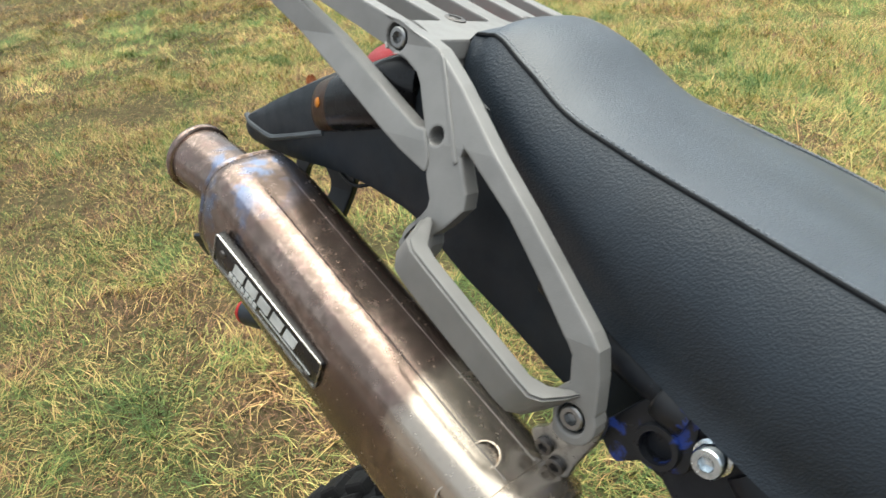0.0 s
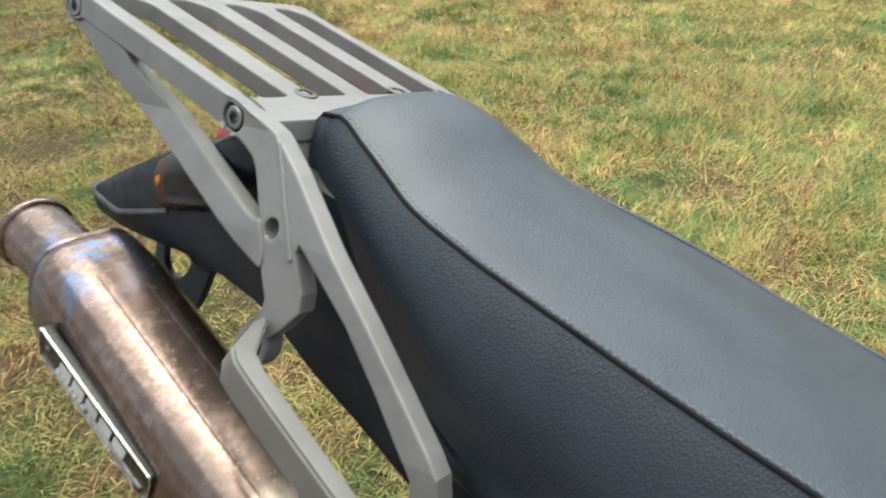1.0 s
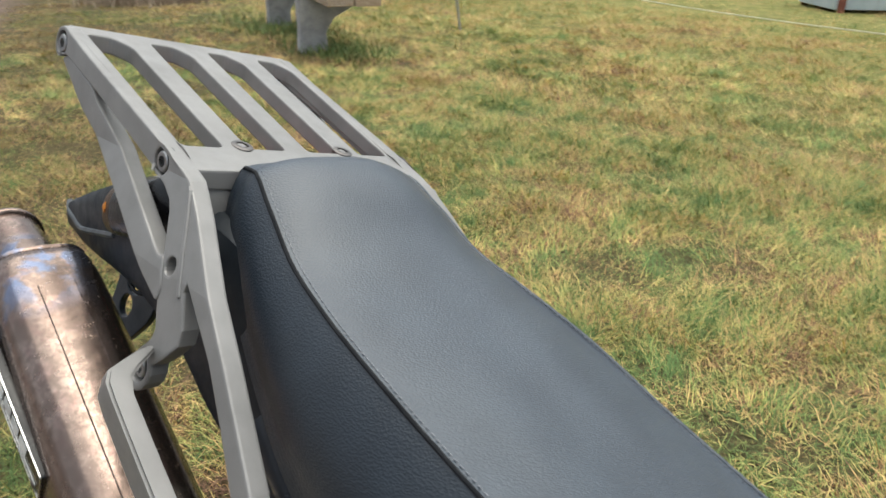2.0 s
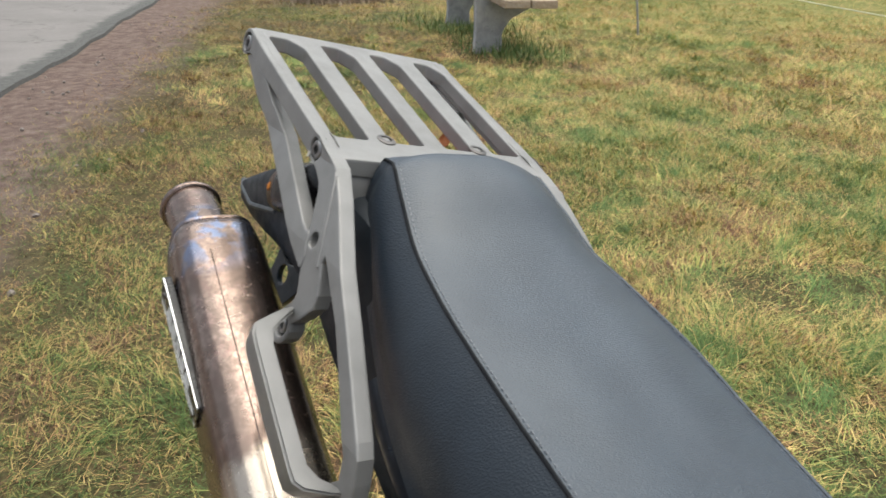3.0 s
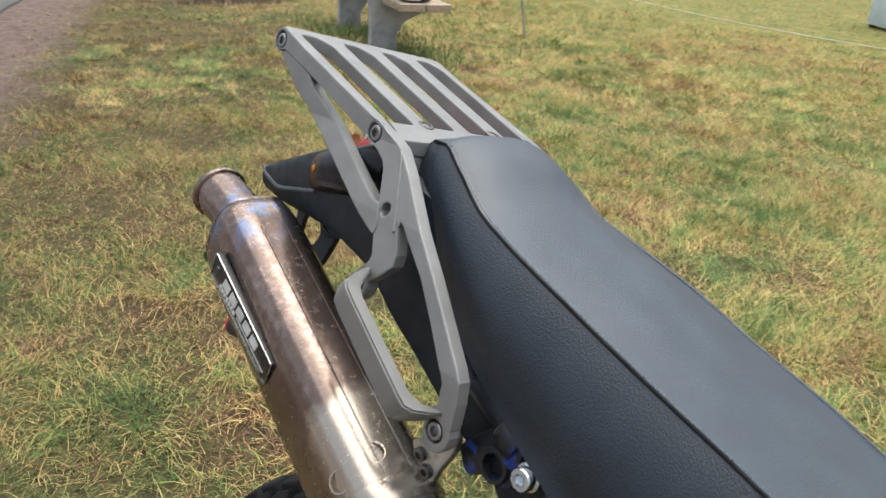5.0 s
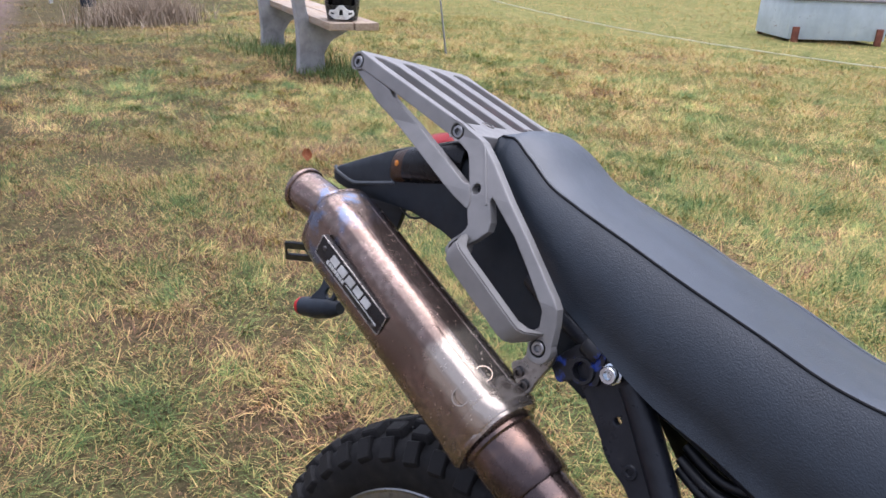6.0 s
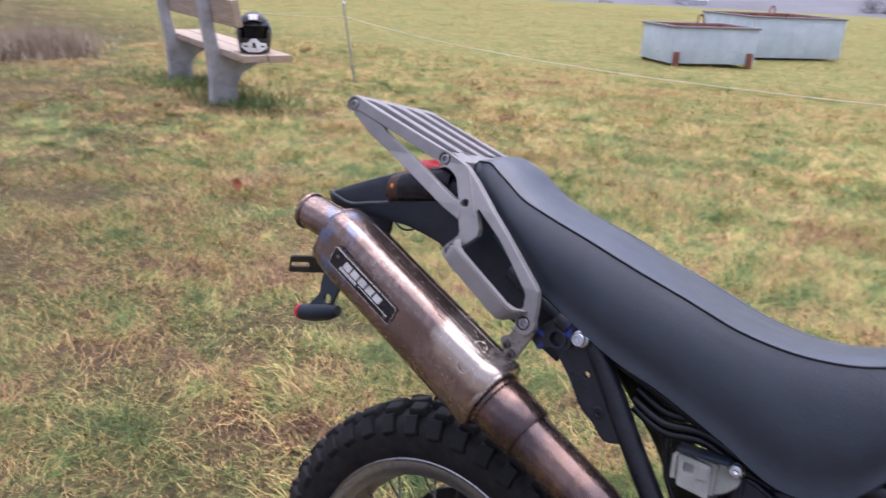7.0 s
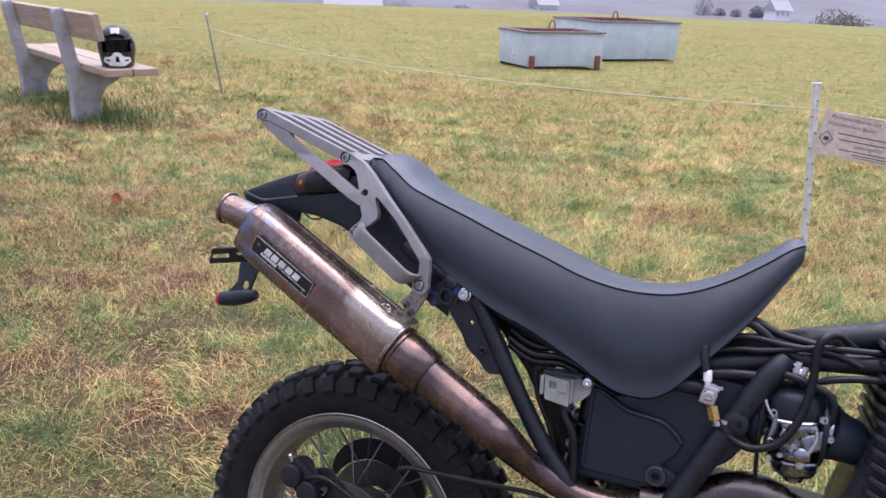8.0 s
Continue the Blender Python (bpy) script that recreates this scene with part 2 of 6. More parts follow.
def mat_ground():
    k = Mat("meadow_soil", (0.2, 0.17, 0.08), 0.95)
    big, mid, fine = k.noise(0.7, 5), k.noise(3.2, 6, 0.65), k.noise(38, 6, 0.75)
    turf = k.ramp(mid, [(0.30, (0.070, 0.078, 0.024)), (0.50, (0.120, 0.110, 0.040)), (0.66, (0.165, 0.130, 0.058)), (0.82, (0.110, 0.070, 0.040))])
    turf = k.mix(k.ramp(big, [(0.42, grey(0)), (0.6, grey(0.7))]), turf, (0.085, 0.095, 0.028))
    turf = k.mix(k.ramp(fine, [(0.38, grey(0.6)), (0.55, grey(0))]), turf, (0.045, 0.040, 0.022))
    dirt = k.ramp(k.noise(14, 7, 0.7), [(0.3, (0.105, 0.072, 0.060)), (0.55, (0.18, 0.132, 0.113)), (0.78, (0.27, 0.215, 0.185))])
    d = k.math("ADD", verge_distance(k), k.math("MULTIPLY", k.math("SUBTRACT", k.noise(2.2, 6, 0.7), 0.5), 0.9))
    bare = k.node("ShaderNodeMapRange", 0, Value=d, _1=0.92, _2=0.55, _3=0.0, _4=1.0)
    thatch = k.ramp(fine, [(0.35, (0.040, 0.033, 0.020)), (0.5, (0.085, 0.068, 0.038)), (0.68, (0.17, 0.125, 0.072))])
    near_thatch = k.node("ShaderNodeMapRange", 0, Value=d, _1=5.0, _2=3.0, _3=0.0, _4=0.75)   # more dark thatch towards the road, for gaps between near blades
    turf = k.mix(near_thatch, turf, thatch)
    far = k.node("ShaderNodeMapRange", 0, Value=verge_distance(k), _1=4.0, _2=8.0, _3=0.0, _4=1.0)
    pasture = k.ramp(k.noise(5.5, 7, 0.75), [(0.30, (0.105, 0.125, 0.040)), (0.48, (0.185, 0.185, 0.062)), (0.60, (0.270, 0.230, 0.088)), (0.74, (0.245, 0.165, 0.080))])
    turf = k.mix(far, turf, pasture)
    k.set("Base Color", k.mix(bare, turf, dirt))
    k.set("Specular IOR Level", 0.08)
    k.bump((fine, 0.9, 0.02), (k.noise(160, 4), 0.5, 0.005))
    return k.m


def mat_grass(name="grass_blades", spread=0.62, lift=0.0, gain=1.0, patchy=1.0):
    k = Mat(name, (0.1, 0.12, 0.03), 0.6)
    big, mid, small = k.noise(0.55, 4), k.noise(1.9, 5, 0.6), k.noise(7, 4, 0.6)
    rnd = k.node("ShaderNodeNewGeometry", "Random Per Island")
    f = k.math("ADD", k.math("MULTIPLY", k.math("SUBTRACT", mid, 0.5), 2.5 * patchy), k.math("MULTIPLY", k.math("SUBTRACT", rnd, 0.5), spread))
    f = k.math("ADD", f, k.math("MULTIPLY", k.math("SUBTRACT", big, 0.5), 1.2))
    f = k.math("ADD", f, k.math("MULTIPLY", k.math("SUBTRACT", small, 0.5), 2.6 * patchy))
    worn = k.node("ShaderNodeMapRange", 0, Value=verge_distance(k), _1=2.4, _2=0.9, _3=0.52 + lift, _4=0.62 + lift)
    f = k.math("ADD", f, worn)
    c = k.ramp(f, [(0.02, (0.080, 0.128, 0.044)), (0.25, (0.148, 0.200, 0.062)), (0.42, (0.240, 0.265, 0.080)), (0.56, (0.420, 0.355, 0.125)), (0.73, (0.560, 0.390, 0.165)), (0.90, (0.400, 0.225, 0.105)), (1.0, (0.165, 0.096, 0.062))])
    turf = k.math("ADD", verge_distance(k), k.math("MULTIPLY", k.math("SUBTRACT", k.noise(1.3, 4), 0.5), 1.6))   # colour scaled brighter away from the lane
    brighter = k.node("ShaderNodeMapRange", 0, Value=turf, _1=1.0, _2=3.4, _3=0.90 * gain, _4=1.30 * gain)
    c = k.mix(1.0, c, brighter, "MULTIPLY")
    k.set("Base Color", c)
    k.set("Specular IOR Level", 0.12)
    k.set("Roughness", 0.6)
    return k.m


RACK, VINYL, VINYL_TOP, TITAN, PIPE = mat_rack(), mat_vinyl(), mat_vinyl_top(), mat_titanium(), mat_pipe()
FENDER = mat_plastic("dark_fender_plastic", (0.010, 0.0145, 0.020), 0.45)
BLACK = mat_plastic("black_plastic", (0.0110, 0.0170, 0.0255), 0.38)
HOSE = mat_plastic("black_hose_rubber", (0.0055, 0.0066, 0.0085), 0.35, 0.1)
RUBBER, FRAME, CHIPPED = mat_rubber(), mat_frame(), mat_blue_chipped()
STEEL = mat_metal("bare_steel", (0.62, 0.62, 0.62), 0.28)
BOLT = mat_metal("dull_bolt_steel", (0.36, 0.36, 0.36), 0.34)
ZINC = mat_metal("zinc_plated_bolt", (0.72, 0.78, 0.82), 0.18, (0.45, 0.5, 0.55))
RIM = mat_metal("dull_aluminium_rim", (0.37, 0.37, 0.385), 0.42)
DARK_STEEL = mat_metal("grimy_dark_steel", (0.16, 0.15, 0.145), 0.45)
CARB = mat_metal("cast_carburettor_alloy", (0.30, 0.32, 0.36), 0.22, (0.05, 0.05, 0.06))
HEADER = mat_metal("dark_header_steel", (0.10, 0.082, 0.080), 0.3)
BRASS = mat_metal("brass", (0.60, 0.42, 0.16), 0.3)
ENGINE = mat_plastic("black_engine_casting", (0.012, 0.0125, 0.0145), 0.42)
RED_LENS, AMBER_LENS = mat_lens("red_tail_lens", (0.50, 0.006, 0.012)), mat_plastic("smoked_amber_lens", (0.0075, 0.0072, 0.0080), 0.24)
PLATE = mat_plastic("black_enamel_plate", (0.012, 0.012, 0.013), 0.25, 0.05)
PRINT = mat_plastic("pale_printing", (0.62, 0.62, 0.60), 0.5, 0.05)
CREAM = mat_plastic("pale_aged_plastic", (0.27, 0.28, 0.25), 0.5)
WHITE = mat_plastic("white_plastic", (0.72, 0.72, 0.70), 0.45)
CONCRETE, WOOD, TROUGH, RUST, ASPHALT = mat_concrete(), mat_wood(), mat_trough(), mat_rust(), mat_asphalt()
GROUND, GRASS, FAR_GRASS = mat_ground(), mat_grass("grass_blades", 1.15, -0.10, 1.05), mat_grass("distant_grass_blades", 0.42, 0.05, 0.84, 0.62)
GREEN_TUFT, STRAW_TUFT = mat_grass("green_tuft_blades", 0.6, -0.30, 1.45), mat_grass("straw_tuft_blades", 0.7, 0.07, 1.15)
STALKS = mat_grass("pale_dry_stalks", 0.5, 0.08, 1.3)
THATCH = mat_grass("dead_thatch", 0.7, 0.17, 0.85)


# ---- building helpers ----
def link_mesh(name, bm, material, smooth=40, parent=None, label=""):
    bmesh.ops.recalc_face_normals(bm, faces=bm.faces)
    me = bpy.data.meshes.new(name)
    bm.to_mesh(me)
    bm.free()
    for mt in material if isinstance(material, (list, tuple)) else [material]:
        me.materials.append(mt)
    if smooth:
        me.shade_smooth()
        me.set_sharp_from_angle(angle=radians(smooth))
    ob = new(name, me)
    if parent:
        ob.parent = parent
    return tagged(ob, label)


def part(name, bm, material, parent, label="", smooth=40):
    """Links a bmesh as one mesh object under a thing or under a part."""
    return link_mesh(name, bm, material, smooth, parent, label)


def piece(name, me, parent, m, label=""):
    """One more object on a shared mesh, under a thing or part."""
    ob = new(name, me)
    ob.parent = parent
    ob.matrix_basis = m
    return tagged(ob, label)


def bm_new():
    return bmesh.new()


def add_box(bm, centre, size, turn=(0, 0, 0), bevel=0.0, segs=2):
    m = pose(*centre, *turn) @ Matrix.Diagonal((*size, 1))
    geo = bmesh.ops.create_cube(bm, size=1, matrix=m)
    if bevel:
        edges = {e for v in geo["verts"] for e in v.link_edges}
        bmesh.ops.bevel(bm, geom=list(edges), offset=bevel, segments=segs, affect="EDGES", profile=0.6)
    return bm


def frame_at(a, b, up=(0, 0, 1)):
    """Axes for a bar from a to b: along, sideways, above."""
    z = (Vector(b) - Vector(a)).normalized()
    u = Vector(up)
    if abs(z.dot(u)) > 0.98:
        u = Vector((1, 0, 0))
    x = u.cross(z).normalized()
    return x, z.cross(x), z


def add_rod(bm, a, b, r1, r2=None, segs=16, caps=True):
    r2 = r1 if r2 is None else r2
    x, y, z = frame_at(a, b)
    rings = []
    for p, r in ((Vector(a), r1), (Vector(b), r2)):
        rings.append([bm.verts.new(p + x * r * math.cos(t) + y * r * math.sin(t)) for t in (2 * math.pi * k / segs for k in range(segs))])
    for k in range(segs):
        bm.faces.new((rings[0][k], rings[0][k - 1], rings[1][k - 1], rings[1][k]))
    if caps:
        bm.faces.new(rings[0])
        bm.faces.new(rings[1])
    return bm


def add_lathe(bm, a, axis, profile, segs=32, shape=None, up=(0, 0, 1), close=True):
    """A turned form: profile rows are (distance along the axis, radius). shape(angle) scales the radius."""
    z = Vector(axis).normalized()
    x, y, _ = frame_at((0, 0, 0), z, up)
    rings = []
    for s, r in profile:
        ring = []
        for k in range(segs):
            t = 2 * math.pi * k / segs
            q = r * (shape(t) if shape else 1)
            ring.append(bm.verts.new(Vector(a) + z * s + x * q * math.cos(t) + y * q * math.sin(t)))
        rings.append(ring)
    for one, two in zip(rings, rings[1:]):
        for k in range(segs):
            bm.faces.new((one[k], one[k - 1], two[k - 1], two[k]))
    if close:
        bm.faces.new(rings[0])
        bm.faces.new(rings[-1])
    return bm


def smooth_path(points, steps=8):
    pts = [Vector(p) for p in points]
    out = []
    for k in range(len(pts) - 1):
        p0, p1, p2, p3 = pts[max(k - 1, 0)], pts[k], pts[k + 1], pts[min(k + 2, len(pts) - 1)]
        for j in range(steps):
            t = j / steps
            out.append(0.5 * ((2 * p1) + (p2 - p0) * t + (2 * p0 - 5 * p1 + 4 * p2 - p3) * t * t + (3 * p1 - p0 - 3 * p2 + p3) * t ** 3))
    return out + [pts[-1]]


def add_tube(bm, points, r, segs=12, steps=8, flat=1.0):
    """A round hose or tube through points. r: one radius, or one for each point."""
    path = smooth_path(points, steps) if steps > 1 else [Vector(p) for p in points]
    n = len(path)
    radii = [r] * n if isinstance(r, (int, float)) else list(np.interp(np.linspace(0, 1, n), np.linspace(0, 1, len(r)), r))
    x = None
    rings = []
    for k, p in enumerate(path):
        z = (path[min(k + 1, n - 1)] - path[max(k - 1, 0)]).normalized()
        if x is None:
            x = frame_at((0, 0, 0), z)[0]
        x = (x - z * x.dot(z)).normalized()
        y = z.cross(x)
        rings.append([bm.verts.new(p + x * radii[k] * math.cos(t) + y * radii[k] * flat * math.sin(t)) for t in (2 * math.pi * j / segs for j in range(segs))])
    for one, two in zip(rings, rings[1:]):
        for j in range(segs):
            bm.faces.new((one[j], one[j - 1], two[j - 1], two[j]))
    bm.faces.new(rings[0])
    bm.faces.new(rings[-1])
    return bm


def add_slab(bm, outline, holes, place, depth, bevel=0.0, segs=2, folds=()):
    """A plate from an outline and holes in 2D. place(u, v, d) gives the 3D place at depth d. folds: heights v at which it may bend."""
    loops = [outline, *holes]
    old = set(bm.verts)
    edges = []
    for loop in loops:
        vs = [bm.verts.new((u, v, 0)) for u, v in loop]
        edges += [bm.edges.new((vs[k], vs[(k + 1) % len(vs)])) for k in range(len(vs))]
    filled = bmesh.ops.triangle_fill(bm, use_beauty=True, use_dissolve=False, edges=edges)
    front = [g for g in filled["geom"] if isinstance(g, bmesh.types.BMFace)]
    ex = bmesh.ops.extrude_face_region(bm, geom=front)
    back = [g for g in ex["geom"] if isinstance(g, bmesh.types.BMVert)]
    for v in back:
        v.co.z = 1
    for v in folds:
        bmesh.ops.bisect_plane(bm, geom=[*bm.verts, *bm.edges, *bm.faces], plane_co=(0, v, 0), plane_no=(0, 1, 0))
    bm.normal_update()
    allv = set(bm.verts) - old
    for v in allv:
        v.co = place(v.co.x, v.co.y, v.co.z * depth)
    if bevel:
        bm.normal_update()
        sharp = [e for e in bm.edges if e.verts[0] in allv and len(e.link_faces) == 2 and e.calc_face_angle(0) > radians(50)]
        bmesh.ops.bevel(bm, geom=sharp, offset=bevel, segments=segs, affect="EDGES", profile=0.6)
    return bm


def circle(cx, cy, r, n=20, start=0.0, turn=360.0):
    return [(cx + r * math.cos(radians(start + turn * k / n)), cy + r * math.sin(radians(start + turn * k / n))) for k in range(n)]


def rounded(points, r, n=4):
    """A 2D outline with its corners rounded by about r."""
    out = []
    pts = [Vector(p) for p in points]
    for k, p in enumerate(pts):
        a, b = pts[k - 1], pts[(k + 1) % len(pts)]
        la, lb = (a - p).length, (b - p).length
        s = min(r, la * 0.45, lb * 0.45)
        p1, p2 = p + (a - p) / la * s, p + (b - p) / lb * s
        for j in range(n + 1):
            t = j / n
            out.append(tuple((1 - t) ** 2 * p1 + 2 * t * (1 - t) * p + t * t * p2))
    return out


def add_bolt(bm, at, axis, r, h, hexed=True):
    """A cap-head bolt with a sunk hexagon."""
    z = Vector(axis).normalized()
    prof = [(0, r), (h * 0.85, r), (h, r * 0.88), (h, r * 0.55)]
    add_lathe(bm, at, axis, prof, 20, close=False)
    add_lathe(bm, at, axis, [(h, r * 0.55), (h * 0.35, r * 0.52), (h * 0.35, 0.0001)], 6 if hexed else 12, close=False)
    return bm


def text_mesh(name, words, size, material, m, parent=None, label=""):
    cu = bpy.data.curves.new(name, "FONT")
    cu.body, cu.size, cu.extrude, cu.align_x = words, size, 0.0004, "LEFT"
    tmp = bpy.data.objects.new(name, cu)
    scene.collection.objects.link(tmp)
    me = bpy.data.meshes.new_from_object(tmp.evaluated_get(bpy.context.evaluated_depsgraph_get()))
    bpy.data.objects.remove(tmp)
    me.name = name
    me.materials.clear()
    me.materials.append(material)
    ob = new(name, me)
    if parent:
        ob.parent = parent
    ob.matrix_basis = m
    return tagged(ob, label)


# ---- ground ----
BIKE_X, BIKE_Y, BIKE_Z, BIKE_LEAN = 0.236, -0.2660, -0.1849, -13.98


def terrain(x, y):
    """The meadow's height: flat near by, a shallow hollow where the motorcycle stands, falling away slowly far off."""
    d = np.hypot(x - 0.5, y + 0.5)
    z = -0.03 + 0.018 * np.sin(x * 1.3 + 0.4) * np.cos(y * 1.1) * np.clip(d / 2 - 0.3, 0, 1)
    z = z - 0.135 * np.exp(-(((x - 0.40) / 0.75) ** 2 + ((y + 0.25) / 0.42) ** 2))
    z = z - 0.013 * np.clip(d - 8, 0, 52) - 0.10 * np.clip(d - 60, 0, 400)
    return z


def road_side(x, y):
    """Distance from the road's edge: above 0 on the meadow's side."""
    return (x - ROAD_X) * ROAD_DY - (y - ROAD_Y) * ROAD_DX


def build_ground():
    radii = [0.0001, *np.arange(0.12, 6.0, 0.12), *np.geomspace(6.1, 420, 44)]
    n = 120
    ang = np.linspace(0, 2 * np.pi, n, endpoint=False)
    xs = (-0.6 + np.outer(radii, np.cos(ang))).ravel()
    ys = (0.9 + np.outer(radii, np.sin(ang))).ravel()
    zs = terrain(xs, ys)
    bm = bm_new()
    vs = [bm.verts.new(v) for v in zip(xs, ys, zs)]
    for i in range(len(radii) - 1):
        for j in range(n):
            a, b = i * n + j, i * n + (j + 1) % n
            bm.faces.new((vs[a], vs[b], vs[b + n], vs[a + n]))
    tagged(link_mesh("ground", bm, GROUND, 80), "autumn meadow turf, yellowed and damp, with a bare verge", "ground", kind="structure")


def build_road():
    bm = bm_new()
    rows = []
    for i, s in enumerate(np.linspace(-12, 60, 240)):
        wob = 0.05 * noise.noise((s * 1.7, 0, 0)) + 0.03 * noise.noise((s * 6, 4, 0))
        row = []
        for w, h in ((wob, -0.03), (wob - 0.015, 0.025), (wob - 0.07, 0.034), (-0.6, 0.04), (-2.2, 0.06), (-4.2, 0.03), (-4.3, -0.04)):
            x, y = ROAD_X + ROAD_DX * s + ROAD_DY * w, ROAD_Y + ROAD_DY * s - ROAD_DX * w
            row.append(bm.verts.new((x, y, float(terrain(x, y)) + h)))
        rows.append(row)
    for a, b in zip(rows, rows[1:]):
        for k in range(len(a) - 1):
            bm.faces.new((a[k], a[k + 1], b[k + 1], b[k]))
    tagged(link_mesh("road", bm, ASPHALT, 60), "worn pale asphalt lane with a crumbling edge", "road", kind="structure")


def ripple(x, y, scale, seed):
    """A smooth random field, about -1 to 1."""
    rng = np.random.default_rng(100 + seed)
    out = np.zeros_like(x)
    for k in range(7):
        a, f = rng.uniform(0, 2 * np.pi), scale * rng.uniform(0.6, 1.6)
        out = out + np.sin((x * np.cos(a) + y * np.sin(a)) * f * 2 + rng.uniform(0, 6.28))
    return out / 3.2


def grass_mesh(name, px, py, length, width, lean, material, label, segs=3, seed=3, bases=None, tangle=1.9):
    """Many tapered, bent blades in one mesh."""
    rng = np.random.default_rng(seed)
    n = len(px)
    yaw = 2.6 * ripple(px, py, 1.7, 1) + 2.2 * ripple(px, py, 5.0, 2) + rng.normal(0, tangle, n)   # loosely combed, mostly tangled
    side = yaw + np.pi / 2 + rng.normal(0, 0.5, n)
    rise = np.linspace(0, 1, segs + 1)
    verts = np.zeros((n, 2 * segs + 1, 3))
    base = terrain(px, py) - 0.004 if bases is None else bases
    curl = rng.normal(0, 0.28, n)
    for k, s in enumerate(rise):
        out = length * (lean * s * (0.45 + 0.55 * s))
        up = length * np.sqrt(np.clip(1 - lean ** 2, 0.02, 1)) * s * (1.35 - 0.75 * lean * s)
        turn = yaw + curl * s
        cx, cy, cz = px + np.cos(turn) * out, py + np.sin(turn) * out, base + up
        w = width * (1 - s) ** 0.7 / 2
        if k < segs:
            verts[:, 2 * k] = np.stack([cx - np.cos(side) * w, cy - np.sin(side) * w, cz], 1)
            verts[:, 2 * k + 1] = np.stack([cx + np.cos(side) * w, cy + np.sin(side) * w, cz], 1)
        else:
            verts[:, 2 * k] = np.stack([cx, cy, cz], 1)
    per = 2 * segs + 1
    loops = []
    for k in range(segs - 1):
        loops.append(np.array([2 * k, 2 * k + 1, 2 * k + 3, 2 * k + 2]))
    loops.append(np.array([2 * segs - 2, 2 * segs - 1, 2 * segs]))
    lens = [len(q) for q in loops]
    flat = np.concatenate(loops)
    idx = (np.arange(n)[:, None] * per + flat[None]).ravel().astype(np.int32)
    tot = np.tile(lens, n).astype(np.int32)
    st = np.concatenate([[0], np.cumsum(tot)[:-1]]).astype(np.int32)
    me = bpy.data.meshes.new(name)
    me.vertices.add(n * per)
    me.vertices.foreach_set("co", verts.ravel().astype(np.float32))
    me.loops.add(len(idx))
    me.loops.foreach_set("vertex_index", idx)
    me.polygons.add(len(tot))
    me.polygons.foreach_set("loop_start", st)
    me.update(calc_edges=True)
    me.validate()
    me.materials.append(material)
    return tagged(new(name, me), label, "grass", kind="stuff")


def clumped(rng, n, x0, x1, y0, y1, spread):
    """Places for blades, gathered in clumps."""
    m = max(1, n // 14)
    cx, cy = rng.uniform(x0, x1, m), rng.uniform(y0, y1, m)
    pick = rng.integers(0, m, n)
    px, py = cx[pick] + rng.normal(0, spread, n), cy[pick] + rng.normal(0, spread, n)
    loose = rng.random(n) < 0.35
    px[loose], py[loose] = rng.uniform(x0, x1, loose.sum()), rng.uniform(y0, y1, loose.sum())
    return px, py


